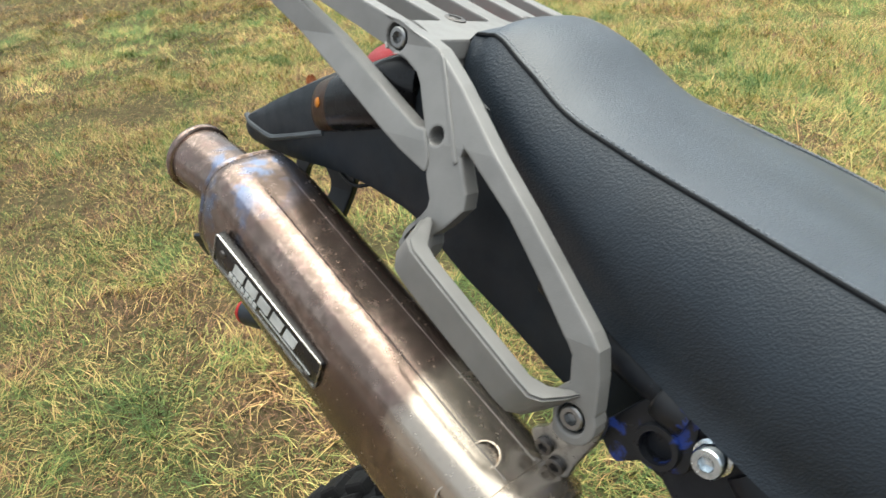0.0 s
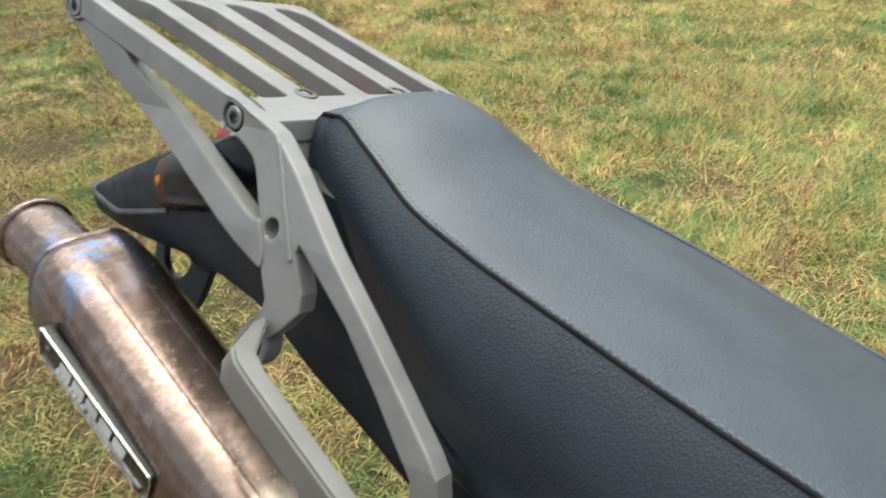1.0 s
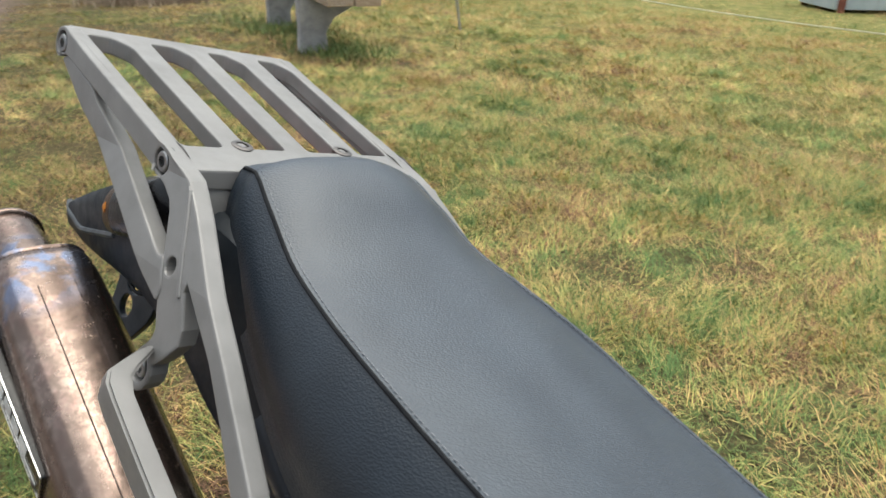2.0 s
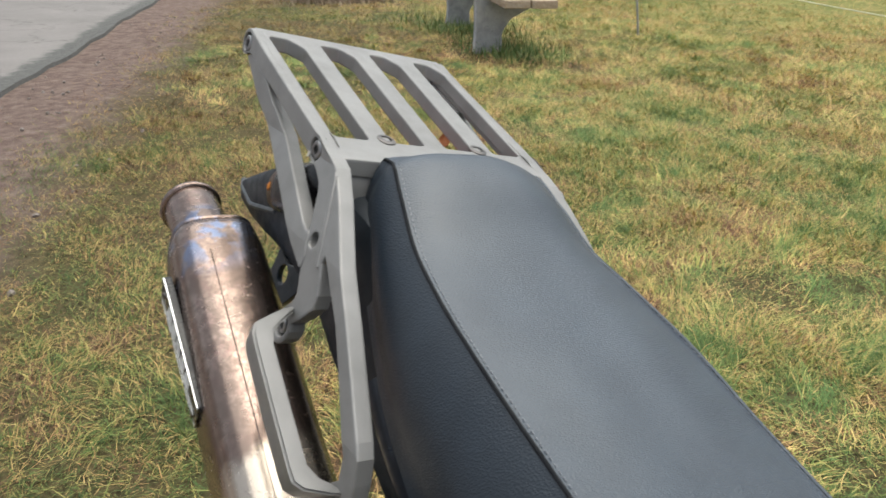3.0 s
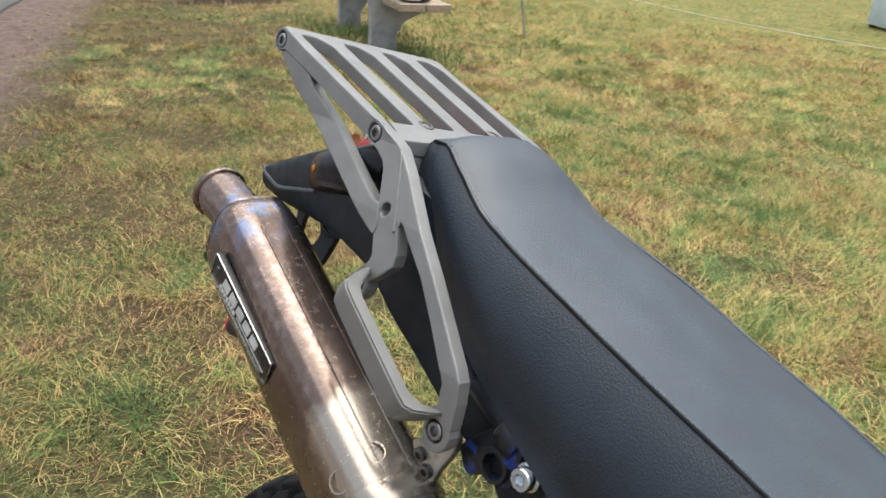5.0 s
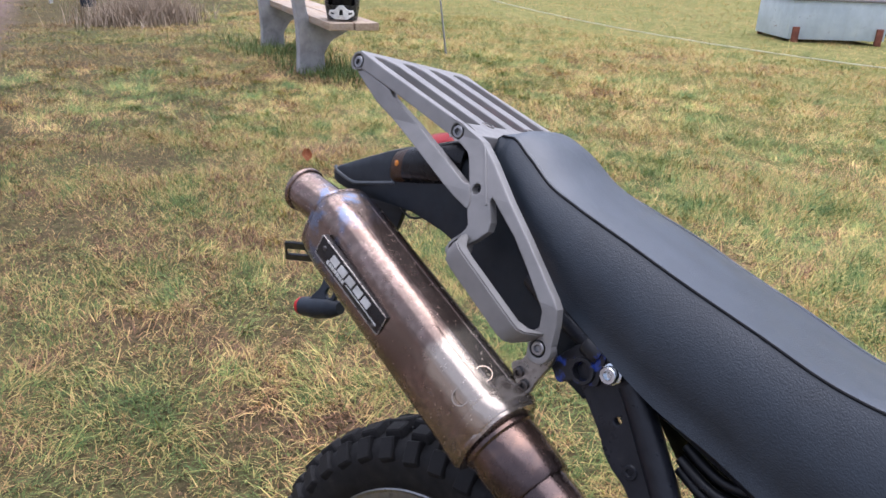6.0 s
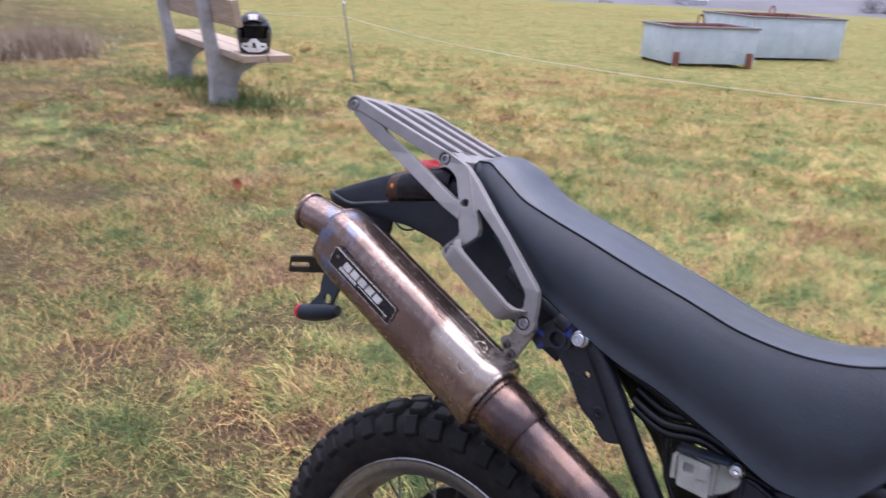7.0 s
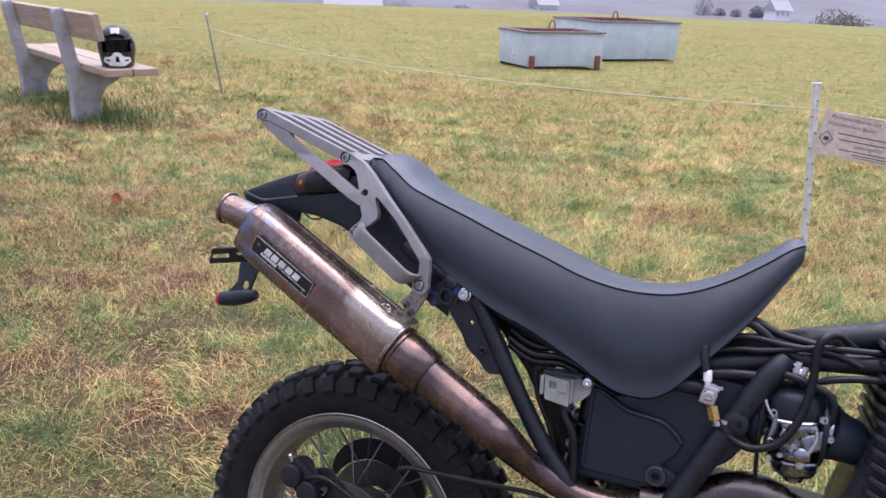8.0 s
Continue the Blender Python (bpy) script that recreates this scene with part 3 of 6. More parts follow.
def build_grass():
    rng = np.random.default_rng(11)

    def grow(name, n, box, spread, length, width, segs, hole, label, seed, material, flat):
        px, py = clumped(rng, n, *box, spread)
        keep = road_side(px, py) > 0.20 + 0.75 * rng.random(len(px)) ** 0.6
        if hole:
            keep &= ~((px > hole[0]) & (px < hole[1]) & (py > hole[2]) & (py < hole[3]))
        px, py = px[keep], py[keep]
        m = len(px)
        tuft = ripple(px, py, 3.0, 3) + 0.7 * ripple(px, py, 8.0, 4)
        tall = length * np.clip(rng.lognormal(0, 0.40, m), 0.4, 2.6) * np.clip(1 + 0.25 * tuft, 0.5, 1.5) * np.clip(0.80 + 0.30 * (road_side(px, py) - 1.4), 0.80, 1.55)
        wide = width * rng.uniform(0.6, 1.4, m)
        lean = np.clip(rng.normal(flat, 0.12, m) - 0.05 * tuft, 0.2, 0.992)
        grass_mesh(name, px, py, tall, wide, lean, material, label, segs, seed)

    near = (-3.4, 1.9, -1.5, 3.4)
    mid = (-9.0, 4.0, -3.0, 8.5)
    grow("meadow_grass", 430000, near, 0.018, 0.044, 0.0023, 2, None, "matted short meadow grass, green and straw-yellow", 5, GRASS, 0.87)
    grow("fallen_straw", 300000, near, 0.030, 0.050, 0.0024, 1, None, "flat mat of dead straw and thatch between the grass", 9, THATCH, 0.975)
    grow("dry_stalks", 14000, (-6.0, 3.0, -1.5, 6.0), 0.09, 0.075, 0.0028, 2, None, "pale dry stalks lying over the grass", 10, STALKS, 0.96)
    grow("meadow_grass", 460000, mid, 0.04, 0.054, 0.0044, 1, near, "matted short meadow grass, green and straw-yellow", 6, FAR_GRASS, 0.86)
    grow("meadow_grass", 420000, (-26, 18, 2, 40), 0.12, 0.060, 0.0065, 1, (-9.0, 4.0, 2, 8.5), "distant yellowed meadow grass", 7, FAR_GRASS, 0.88)

    def tufts(name, clumps, blades, length, width, flat, material, label, seed):
        cx, cy = rng.uniform(-5.5, 2.6, clumps), rng.uniform(-1.2, 5.5, clumps)
        good = (road_side(cx, cy) > 0.9) & (ripple(cx, cy, 0.9, seed) > -0.25)
        cx, cy = cx[good], cy[good]
        pick = rng.integers(0, len(cx), len(cx) * blades)
        reach = rng.uniform(0.02, 0.055, len(cx))[pick]
        px, py = cx[pick] + rng.normal(0, 1, len(pick)) * reach, cy[pick] + rng.normal(0, 1, len(pick)) * reach
        size = rng.uniform(0.7, 1.3, len(cx))[pick] * rng.uniform(0.6, 1.3, len(pick))
        grass_mesh(name, px, py, length * size, width * rng.uniform(0.7, 1.3, len(px)), np.clip(rng.normal(flat, 0.12, len(px)), 0.3, 0.98), material, label, 2, seed, None, 0.65)

    tufts("green_tufts", 2200, 36, 0.082, 0.0026, 0.84, GREEN_TUFT, "fresh green tufts of longer grass in the meadow", 14)
    tufts("straw_tufts", 2000, 36, 0.085, 0.0024, 0.93, STRAW_TUFT, "tufts of bleached and rusty dead grass", 15)


build_ground()
build_road()
build_grass()


BROWN_LENS = mat_lens("browned_amber_lens", (0.050, 0.022, 0.010))
AMBER = mat_plastic("amber_glint_glass", (0.55, 0.19, 0.02), 0.25, 0.05)
FENDER_EDGE = mat_plastic("highlit_fender_edge", (0.075, 0.083, 0.092), 0.4)


# ---- the motorcycle: x runs forward from the rear wheel's contact, y to its left, z up ----
def loft(bm, rows, cap=True):
    """A skin over rows of points, all rows equally long and open."""
    rings = [[bm.verts.new(p) for p in row] for row in rows]
    for a, b in zip(rings, rings[1:]):
        for k in range(len(a) - 1):
            bm.faces.new((a[k], a[k + 1], b[k + 1], b[k]))
    return rings


def spline(xs, ys, at):
    """A smooth curve through the stations."""
    xs, ys = np.asarray(xs, float), np.asarray(ys, float)
    slope = np.gradient(ys, xs)
    k = np.clip(np.searchsorted(xs, at, side="right") - 1, 0, len(xs) - 2)
    h = xs[k + 1] - xs[k]
    t = (at - xs[k]) / h
    return ((2 * t ** 3 - 3 * t ** 2 + 1) * ys[k] + (t ** 3 - 2 * t ** 2 + t) * h * slope[k]
            + (-2 * t ** 3 + 3 * t ** 2) * ys[k + 1] + (t ** 3 - t ** 2) * h * slope[k + 1])


SEAT_X = (-0.034, -0.028, -0.010, 0.030, 0.070, 0.110, 0.180, 0.250, 0.320, 0.400, 0.480, 0.540, 0.600, 0.650, 0.690, 0.702)
SEAT_TOP = (1.0126, 1.0347, 1.054, 1.0498, 1.0211, 1.0001, 0.9782, 0.9526, 0.9274, 0.905, 0.8995, 0.912, 0.9417, 0.9806, 1.0095, 1.0053)
SEAT_PIPE_Z = (0.9961, 1.0281, 1.0429, 1.0279, 1.0039, 0.9906, 0.9699, 0.9468, 0.9257, 0.9008, 0.8929, 0.902, 0.9297, 0.9657, 0.9977, 1.0031)
SEAT_PIPE_Y = (0.0474, 0.0626, 0.0691, 0.0791, 0.0861, 0.0925, 0.0975, 0.0955, 0.0935, 0.0878, 0.0788, 0.0729, 0.0677, 0.0607, 0.0532, 0.0456)
SEAT_LOW_Z = (0.982, 0.985, 0.972, 0.950, 0.923, 0.902, 0.866, 0.832, 0.809, 0.774, 0.738, 0.748, 0.821, 0.890, 0.960, 0.980)
SEAT_LOW_Y = (0.050, 0.066, 0.079, 0.091, 0.101, 0.110, 0.117, 0.119, 0.118, 0.112, 0.107, 0.101, 0.093, 0.080, 0.060, 0.048)


def seat_section(x):
    return [float(spline(SEAT_X, row, x)) for row in (SEAT_TOP, SEAT_PIPE_Z, SEAT_PIPE_Y, SEAT_LOW_Z, SEAT_LOW_Y)]


def build_seat(bike):
    xs = np.concatenate([np.linspace(-0.034, 0.0, 8), np.linspace(0.008, 0.69, 80), [0.697, 0.702]])
    side = bm_new()
    for sign in (-1, 1):
        rows = []
        for x in xs:
            top, pz, py, lz, ly = seat_section(x)
            row = []
            for v in np.linspace(0, 1, 14):
                swell = 0.010 * math.sin(math.pi * min(1, v * 1.15)) * min(1, (pz - lz) / 0.1)
                fold = 0.0018 * noise.noise((x * 14, v * 3, sign)) * v
                row.append((x, sign * (py + (ly - py) * v ** 0.8 + swell + fold), pz + (lz - pz) * v))
            row.append((x, sign * (ly - 0.012), lz - 0.006))
            row.append((x, sign * (ly - 0.030), lz + 0.002))
            rows.append(row)
        loft(side, rows)
    for x in (xs[0], xs[-1]):
        top, pz, py, lz, ly = seat_section(x)
        side.faces.new([side.verts.new(p) for p in ((x, -py, pz), (x, py, pz), (x, ly, lz), (x, -ly, lz))])
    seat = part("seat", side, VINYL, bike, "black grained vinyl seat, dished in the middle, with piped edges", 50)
    cover = bm_new()
    rows = []
    for x in xs:
        top, pz, py, lz, ly = seat_section(x)
        row = []
        for u in np.linspace(-1, 1, 25):
            crown = (1 - abs(u) ** 2.6)
            row.append((x, u * py, pz + (top - pz) * crown + 0.0012 * noise.noise((x * 9, u * 2, 3))))
        rows.append(row)
    loft(cover, rows)
    x = xs[0]
    part("top_panel", cover, VINYL_TOP, seat, "smooth vinyl top panel, coloured paler as lit from above", 60)
    thread = bm_new()
    for sign in (-1, 1):
        line = []
        for x in np.linspace(-0.033, 0.70, 90):
            top, pz, py, lz, ly = seat_section(x)
            line.append((x, sign * (py + 0.0004), pz + 0.0003))
        bm = bm_new()
        add_tube(bm, line, 0.0014, 8, 1)
        part("piping", bm, SEAM if sign < 0 else VINYL_TOP, seat, "black piping along the seam")
        for x in np.arange(0.0, 0.69, 0.0042):
            top, pz, py, lz, ly = seat_section(x)
            top2, pz2, py2, *_ = seat_section(x + 0.0023)
            a = Vector((x, sign * (py - 0.0036), pz + (top - pz) * 0.10 + 0.0005))
            b = Vector((x + 0.0023, sign * (py2 - 0.0036), pz2 + (top2 - pz2) * 0.10 + 0.0005))
            add_rod(thread, a, b, 0.00034, segs=5)
    tagged(part("stitching", thread, CREAM_THREAD, seat, "grey stitches beside the piping"), kind="stuff")
    return seat


PLATE_FOLDS = (0.894, 0.979, 1.035)


def plate_y(z):
    """How far the rack's side frame stands out, at a height."""
    return float(np.interp(z, (0.840, *PLATE_FOLDS, 1.110), (0.1487, 0.147, 0.1305, 0.1127, 0.1105)))


def grid_top(x):
    return 1.1085 - 0.325 * (x + 0.236)


def build_rack(bike):
    # the flat grid on top
    grid = bm_new()
    outline = [(-0.241, -0.106), (-0.024, -0.106), (-0.024, 0.106), (-0.241, 0.106)]
    holes = []
    for lo, hi in ((-0.097, -0.064), (-0.043, -0.0095), (0.0115, 0.043), (0.065, 0.097)):
        holes.append(rounded([(-0.227, lo + 0.001), (-0.227, hi - 0.012), (-0.213, hi), (-0.056, hi), (-0.056, lo)], 0.005, 3))
    add_slab(grid, outline, holes, lambda u, v, d: Vector((u, v, grid_top(u) - d)), 0.014, 0.0016)
    rack = part("luggage_rack", grid, RACK, bike, "grey powder-coated cast aluminium luggage rack", 0)
    bolts = ((-0.2382, 1.0948, 0.0082), (-0.0521, 1.0385, 0.0080), (0.0030, 0.9158, 0.0076), (0.1362, 0.8472, 0.0082))
    for sign in (-1, 1):
        def place(u, v, d, s=sign):
            return Vector((u, s * (plate_y(v) - d), v))

        # rail, post and front strut in one casting
        outline = [*reversed(circle(-0.2375, 1.0950, 0.0138, 9, 75, 175)),
                   (-0.190, 1.0930), (-0.067, 1.0545), (-0.0240, 1.0395), (-0.0125, 1.0345), (-0.0050, 1.0292), (0.0125, 1.0158), (0.0362, 0.9949), (0.0876, 0.9499), (0.1410, 0.9005), (0.1478, 0.8925),
                   (0.1508, 0.8760), (0.1515, 0.8560), *circle(0.1362, 0.8472, 0.0165, 9, 25, -175), (0.1225, 0.8600), (0.1322, 0.8685), (0.1310, 0.8850), (0.1275, 0.8905), (0.1010, 0.9185), (0.0718, 0.9470),
                   (0.0335, 0.9760), (0.0285, 0.9795), (0.0272, 0.9740), (0.0375, 0.9530), (0.0380, 0.9430), (0.0257, 0.9297), *circle(0.0030, 0.9158, 0.0148, 9, 25, -215),
                   (0.0078, 0.9385), (0.0085, 0.9440), (0.0020, 0.9575), (-0.0062, 0.9835), (-0.0215, 1.0120), (-0.0270, 1.0185), (-0.0390, 1.0250), (-0.1600, 1.0655), (-0.2260, 1.0862)]
        holes = [circle(0.0040, 0.9832, 0.0060, 16), *(circle(x, z, r * 1.24, 18) for x, z, r in bolts[:3]), circle(*bolts[3][:2], bolts[3][2] * 1.16, 18)]
        bm = bm_new()
        add_slab(bm, outline, holes, place, 0.0130, 0.0017, 2, PLATE_FOLDS)
        part("side_frame", bm, RACK, rack, "cast side frame with a rail, a post and a slanting strut", 0)
        # the brace below the rail, standing out towards the post
        bm = bm_new()
        brace = rounded([(-0.2385, 1.0830), (-0.2270, 1.0868), (-0.1730, 1.0690), (-0.1660, 1.0605), (-0.0180, 0.9880), (-0.0110, 0.9860), (-0.0060, 0.9870), (0.0030, 0.9690), (0.0022, 0.9592), (-0.0240, 0.9695), (-0.1050, 1.0095), (-0.1925, 1.0510)], 0.004, 3)
        add_slab(bm, brace, [], lambda u, v, d, s=sign: Vector((u, s * (plate_y(v) - 0.0016 + 0.012 * max(0, u + 0.238) - d), v)), 0.0120, 0.0016, 2, PLATE_FOLDS)
        part("brace", bm, RACK, rack, "", 0)
        # raised ridge where the strut leaves the post
        bm = bm_new()
        rib = [(-0.0098, 1.0325), (-0.0060, 1.0300), (0.0035, 1.0144), (0.0145, 0.9935), (0.0262, 0.9705), (0.0232, 0.9690), (0.0110, 0.9935), (0.0002, 1.0144)]
        add_slab(bm, rib, [], lambda u, v, d, s=sign: Vector((u, s * (plate_y(v) + 0.0014 - d), v)), 0.003, 0.0010, 2)
        part("post_rib", bm, RACK, rack, "", 0)
        # lower arm: a bar standing outwards between the two lower bolts
        bm = bm_new()
        rings = []
        for x, z, y0, y1, h in ((0.0110, 0.9335, 0.134, 0.1455, 0.005), (0.0180, 0.9328, 0.141, 0.1575, 0.009), (0.0260, 0.9300, 0.152, 0.1730, 0.018), (0.0325, 0.9258, 0.1605, 0.1765, 0.026), (0.0420, 0.9198, 0.1630, 0.1770, 0.027),
                                (0.0800, 0.8955, 0.1625, 0.1765, 0.027), (0.1160, 0.8722, 0.1615, 0.1755, 0.027), (0.1245, 0.8672, 0.1560, 0.1750, 0.026), (0.1310, 0.8650, 0.1480, 0.1700, 0.024), (0.1375, 0.8642, 0.1400, 0.1570, 0.018), (0.1430, 0.8655, 0.1380, 0.1466, 0.008)):
            pts = [(x, y0, z), (x, y1, z), (x - h * 0.67, y1 - h * 0.12, z - h * 0.74), (x - h * 0.67, y0 + 0.001, z - h * 0.74)]
            rings.append([bm.verts.new((p[0], sign * p[1], p[2])) for p in pts])
        for p, q in zip(rings, rings[1:]):
            for k in range(4):
                bm.faces.new((p[k], p[k - 1], q[k - 1], q[k]))
        bm.faces.new(rings[0])
        bm.faces.new(rings[-1])
        bm.normal_update()
        along = [e for e in bm.edges if len({i for i, ring in enumerate(rings) for v in e.verts if v in ring}) == 2]
        bmesh.ops.bevel(bm, geom=along, offset=0.0019, segments=2, affect="EDGES")
        part("lower_arm", bm, RACK, rack, "", 50)
        for x, z, r in bolts:
            y = plate_y(z)
            # a black disc at the bottom of the hole stands in for its shade
            bm = bm_new()
            add_lathe(bm, (x, sign * (y - 0.0062), z), (0, sign, 0), [(0, r * 1.3), (0.0004, r * 1.3), (0.0004, r * 0.5)], 24, close=False)
            part("recess_shade", bm, BLACK, rack, "black disc for the shade in the recess")
            bm = bm_new()
            add_bolt(bm, (x, sign * (y - 0.0058), z), (0, sign, 0), r * 0.92, 0.0054)
            part("bolt", bm, BOLT, rack, "steel socket-head bolt")
    for y in (-0.047, 0.049):
        bm = bm_new()
        add_bolt(bm, (-0.060, y, grid_top(-0.060) - 0.0042), (0.25, 0, 1), 0.0085, 0.0050)
        part("bolt", bm, DARK_STEEL, rack, "steel socket-head bolt")
    # the web below the front of the grid
    bm = bm_new()
    add_box(bm, (-0.030, 0, 1.022), (0.010, 0.20, 0.030), (0, -14, 0), 0.002)
    part("front_web", bm, RACK, rack)
    return rack


def tube_part(name, points, r, material, parent, label="", steps=8, segs=14, flat=1.0):
    bm = bm_new()
    add_tube(bm, points, r, segs, steps, flat)
    return part(name, bm, material, parent, label)


MUF = Vector((-0.100, -0.129, 0.8335))
MUF_AXIS = Vector((1, -0.020, -0.500)).normalized()


def muffler_shape(t):
    """A tall oval section with flattish flanks."""
    t -= 0.12
    c, q = abs(math.cos(t)) / 0.0438, abs(math.sin(t)) / 0.0538
    return (c ** 3.3 + q ** 3.3) ** (-1 / 3.3)


def muf_frame():
    x, y, z = frame_at((0, 0, 0), MUF_AXIS)
    return x, y, z


def build_muffler(bike):
    bm = bm_new()
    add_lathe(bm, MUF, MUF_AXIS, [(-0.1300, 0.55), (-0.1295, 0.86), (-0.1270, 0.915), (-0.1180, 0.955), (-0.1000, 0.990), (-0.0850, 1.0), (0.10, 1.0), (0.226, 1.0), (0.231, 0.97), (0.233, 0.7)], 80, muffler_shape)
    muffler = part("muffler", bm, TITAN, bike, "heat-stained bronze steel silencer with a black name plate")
    bm = bm_new()
    add_lathe(bm, MUF, MUF_AXIS, [(-0.1302, 0.84), (-0.1318, 0.875), (-0.1310, 0.910), (-0.1285, 0.918), (-0.1265, 0.90)], 80, muffler_shape, close=False)
    part("end_ring", bm, TITAN, muffler, "folded rim of the end cap")
    bm = bm_new()
    x, y, z = muf_frame()
    mouth, pipe_axis = Vector((-0.2785, -0.1315, 0.9165)), Vector((0.978, -0.022, -0.205)).normalized()   # the outlet lies flatter than the shell
    add_lathe(bm, mouth, pipe_axis, [(0.082, 0.0285), (0.030, 0.0278), (0.0065, 0.0276), (0.0058, 0.0300), (0.0045, 0.0309), (0.0015, 0.0310), (0.0, 0.0300), (0.0006, 0.0272), (0.032, 0.0262)], 48, close=False)
    part("outlet", bm, TITAN, muffler, "rolled bronze outlet pipe")
    bm = bm_new()
    add_lathe(bm, mouth, pipe_axis, [(0.031, 0.0266), (0.032, 0.0005)], 32, close=False)
    part("outlet_core", bm, BLACK, muffler, "sooty core")
    bm = bm_new()
    add_lathe(bm, MUF, MUF_AXIS, [(0.202, 1.0), (0.203, 1.022), (0.226, 1.022), (0.2275, 1.0)], 80, muffler_shape, close=False)
    part("front_band", bm, TITAN, muffler, "pressed band at the front of the shell")
    for ang in (112, 84):
        bm = bm_new()
        t = radians(ang)
        q = muffler_shape(t)
        a = MUF + x * q * math.cos(t) + y * q * math.sin(t)
        add_tube(bm, [a + MUF_AXIS * s for s in (-0.085, 0.0, 0.200)], 0.0006, 6, 2)
        part("shell_seam", bm, TITAN, muffler, "raised lock seam")
    for s, ang in ((0.180, 112), (0.186, 150)):
        t = radians(ang)
        q = muffler_shape(t)
        n = x * math.cos(t) / 0.0445 + y * math.sin(t) / 0.0545
        n.normalize()
        at = MUF + MUF_AXIS * s + (x * math.cos(t) + y * math.sin(t)) * q
        bm = bm_new()
        add_lathe(bm, at - n * 0.0008, n, [(0, 0.0098), (0.0016, 0.0098), (0.0016, 0.0088), (0.0010, 0.0086)], 28, close=False)
        part("plug_weld", bm, TITAN, muffler, "round weld mark")
    # name plate on the outer flank
    along = Vector((0.124, 0.004, -0.0655)).normalized()
    down = Vector((-0.012, 0.005, -0.027))
    down = (down - along * down.dot(along)).normalized()
    upp = -down
    nrm = along.cross(upp).normalized()
    mid = Vector((-0.107, -0.1785, 0.8515)) + down * 0.016
    m = Matrix((along, upp, nrm)).transposed().to_4x4()
    m.translation = mid

    def on_plate(u, v, d):
        return m @ Vector((u, v, d))

    bm = bm_new()
    add_slab(bm, rounded([(-0.070, -0.016), (0.070, -0.016), (0.070, 0.016), (-0.070, 0.016)], 0.003), [], lambda u, v, d: on_plate(u, v, d - 0.005), 0.007, 0.0004)
    plate = part("name_plate", bm, PLATE, muffler, "black enamelled plate with pale lettering")
    bm = bm_new()
    rim = rounded([(-0.070, -0.016), (0.070, -0.016), (0.070, 0.016), (-0.070, 0.016)], 0.003)
    inner = [(u * 0.985, v * 0.93) for u, v in rim]
    add_slab(bm, rim, [inner], lambda u, v, d: on_plate(u, v, 0.0012 + d), 0.0014)
    part("plate_rim", bm, STEEL, muffler, "bright edge")
    # the maker's mark: plain slanted blocks, a row of small bars below, and a fine rule
    def mark(name, pts, label):
        bm = bm_new()
        add_slab(bm, pts, [], lambda p, q, d: on_plate(p, q * 0.82, 0.0022 + d), 0.0005)
        part(name, bm, PRINT, muffler, label, 0)

    for k in range(5):
        u = -0.043 + k * 0.0172
        mark("mark_block", [(u, -0.0035), (u + 0.0140, -0.0035), (u + 0.0165, 0.0115), (u + 0.0025, 0.0115)], "pale printed block")
    for k in range(7):
        u = -0.047 + k * 0.0056
        mark("mark_bar", [(u, -0.0125), (u + 0.0044, -0.0125), (u + 0.0052, -0.0060), (u + 0.0008, -0.0060)], "small pale printed bar")
    mark("mark_rule", [(-0.004, -0.0085), (0.062, -0.0085), (0.062, -0.0073), (-0.004, -0.0073)], "fine pale rule")
    for u in (-0.058, 0.058):
        bm = bm_new()
        add_lathe(bm, on_plate(u, -0.011 if u > 0 else 0.003, 0.002), nrm, [(0, 0.0035), (0.0012, 0.003), (0.0018, 0.001)], 12)
        part("rivet", bm, DARK_STEEL, muffler)
    # hanger lug between the shell and the rack's foot
    bm = bm_new()
    lug = rounded([(0.096, 0.814), (0.102, 0.797), (0.110, 0.784), (0.123, 0.785), (0.129, 0.800), (0.147, 0.830), (0.151, 0.845), (0.140, 0.858), (0.122, 0.846), (0.111, 0.822)], 0.006)
    add_slab(bm, lug, [], lambda u, v, d: Vector((u, -0.1335 + d + 0.25 * (0.84 - v), v)), 0.007, 0.0014)
    part("hanger_plate", bm, BOLT, muffler, "dull steel hanger plate", 0)
    for u, v in ((0.1085, 0.8065), (0.1165, 0.7945)):
        bm = bm_new()
        add_bolt(bm, (u, -0.1330 + 0.25 * (0.84 - v), v), (0, -1, -0.25), 0.0062, 0.0040)
        part("hanger_bolt", bm, DARK_STEEL, muffler, "grimy dark bolt")
    return muffler


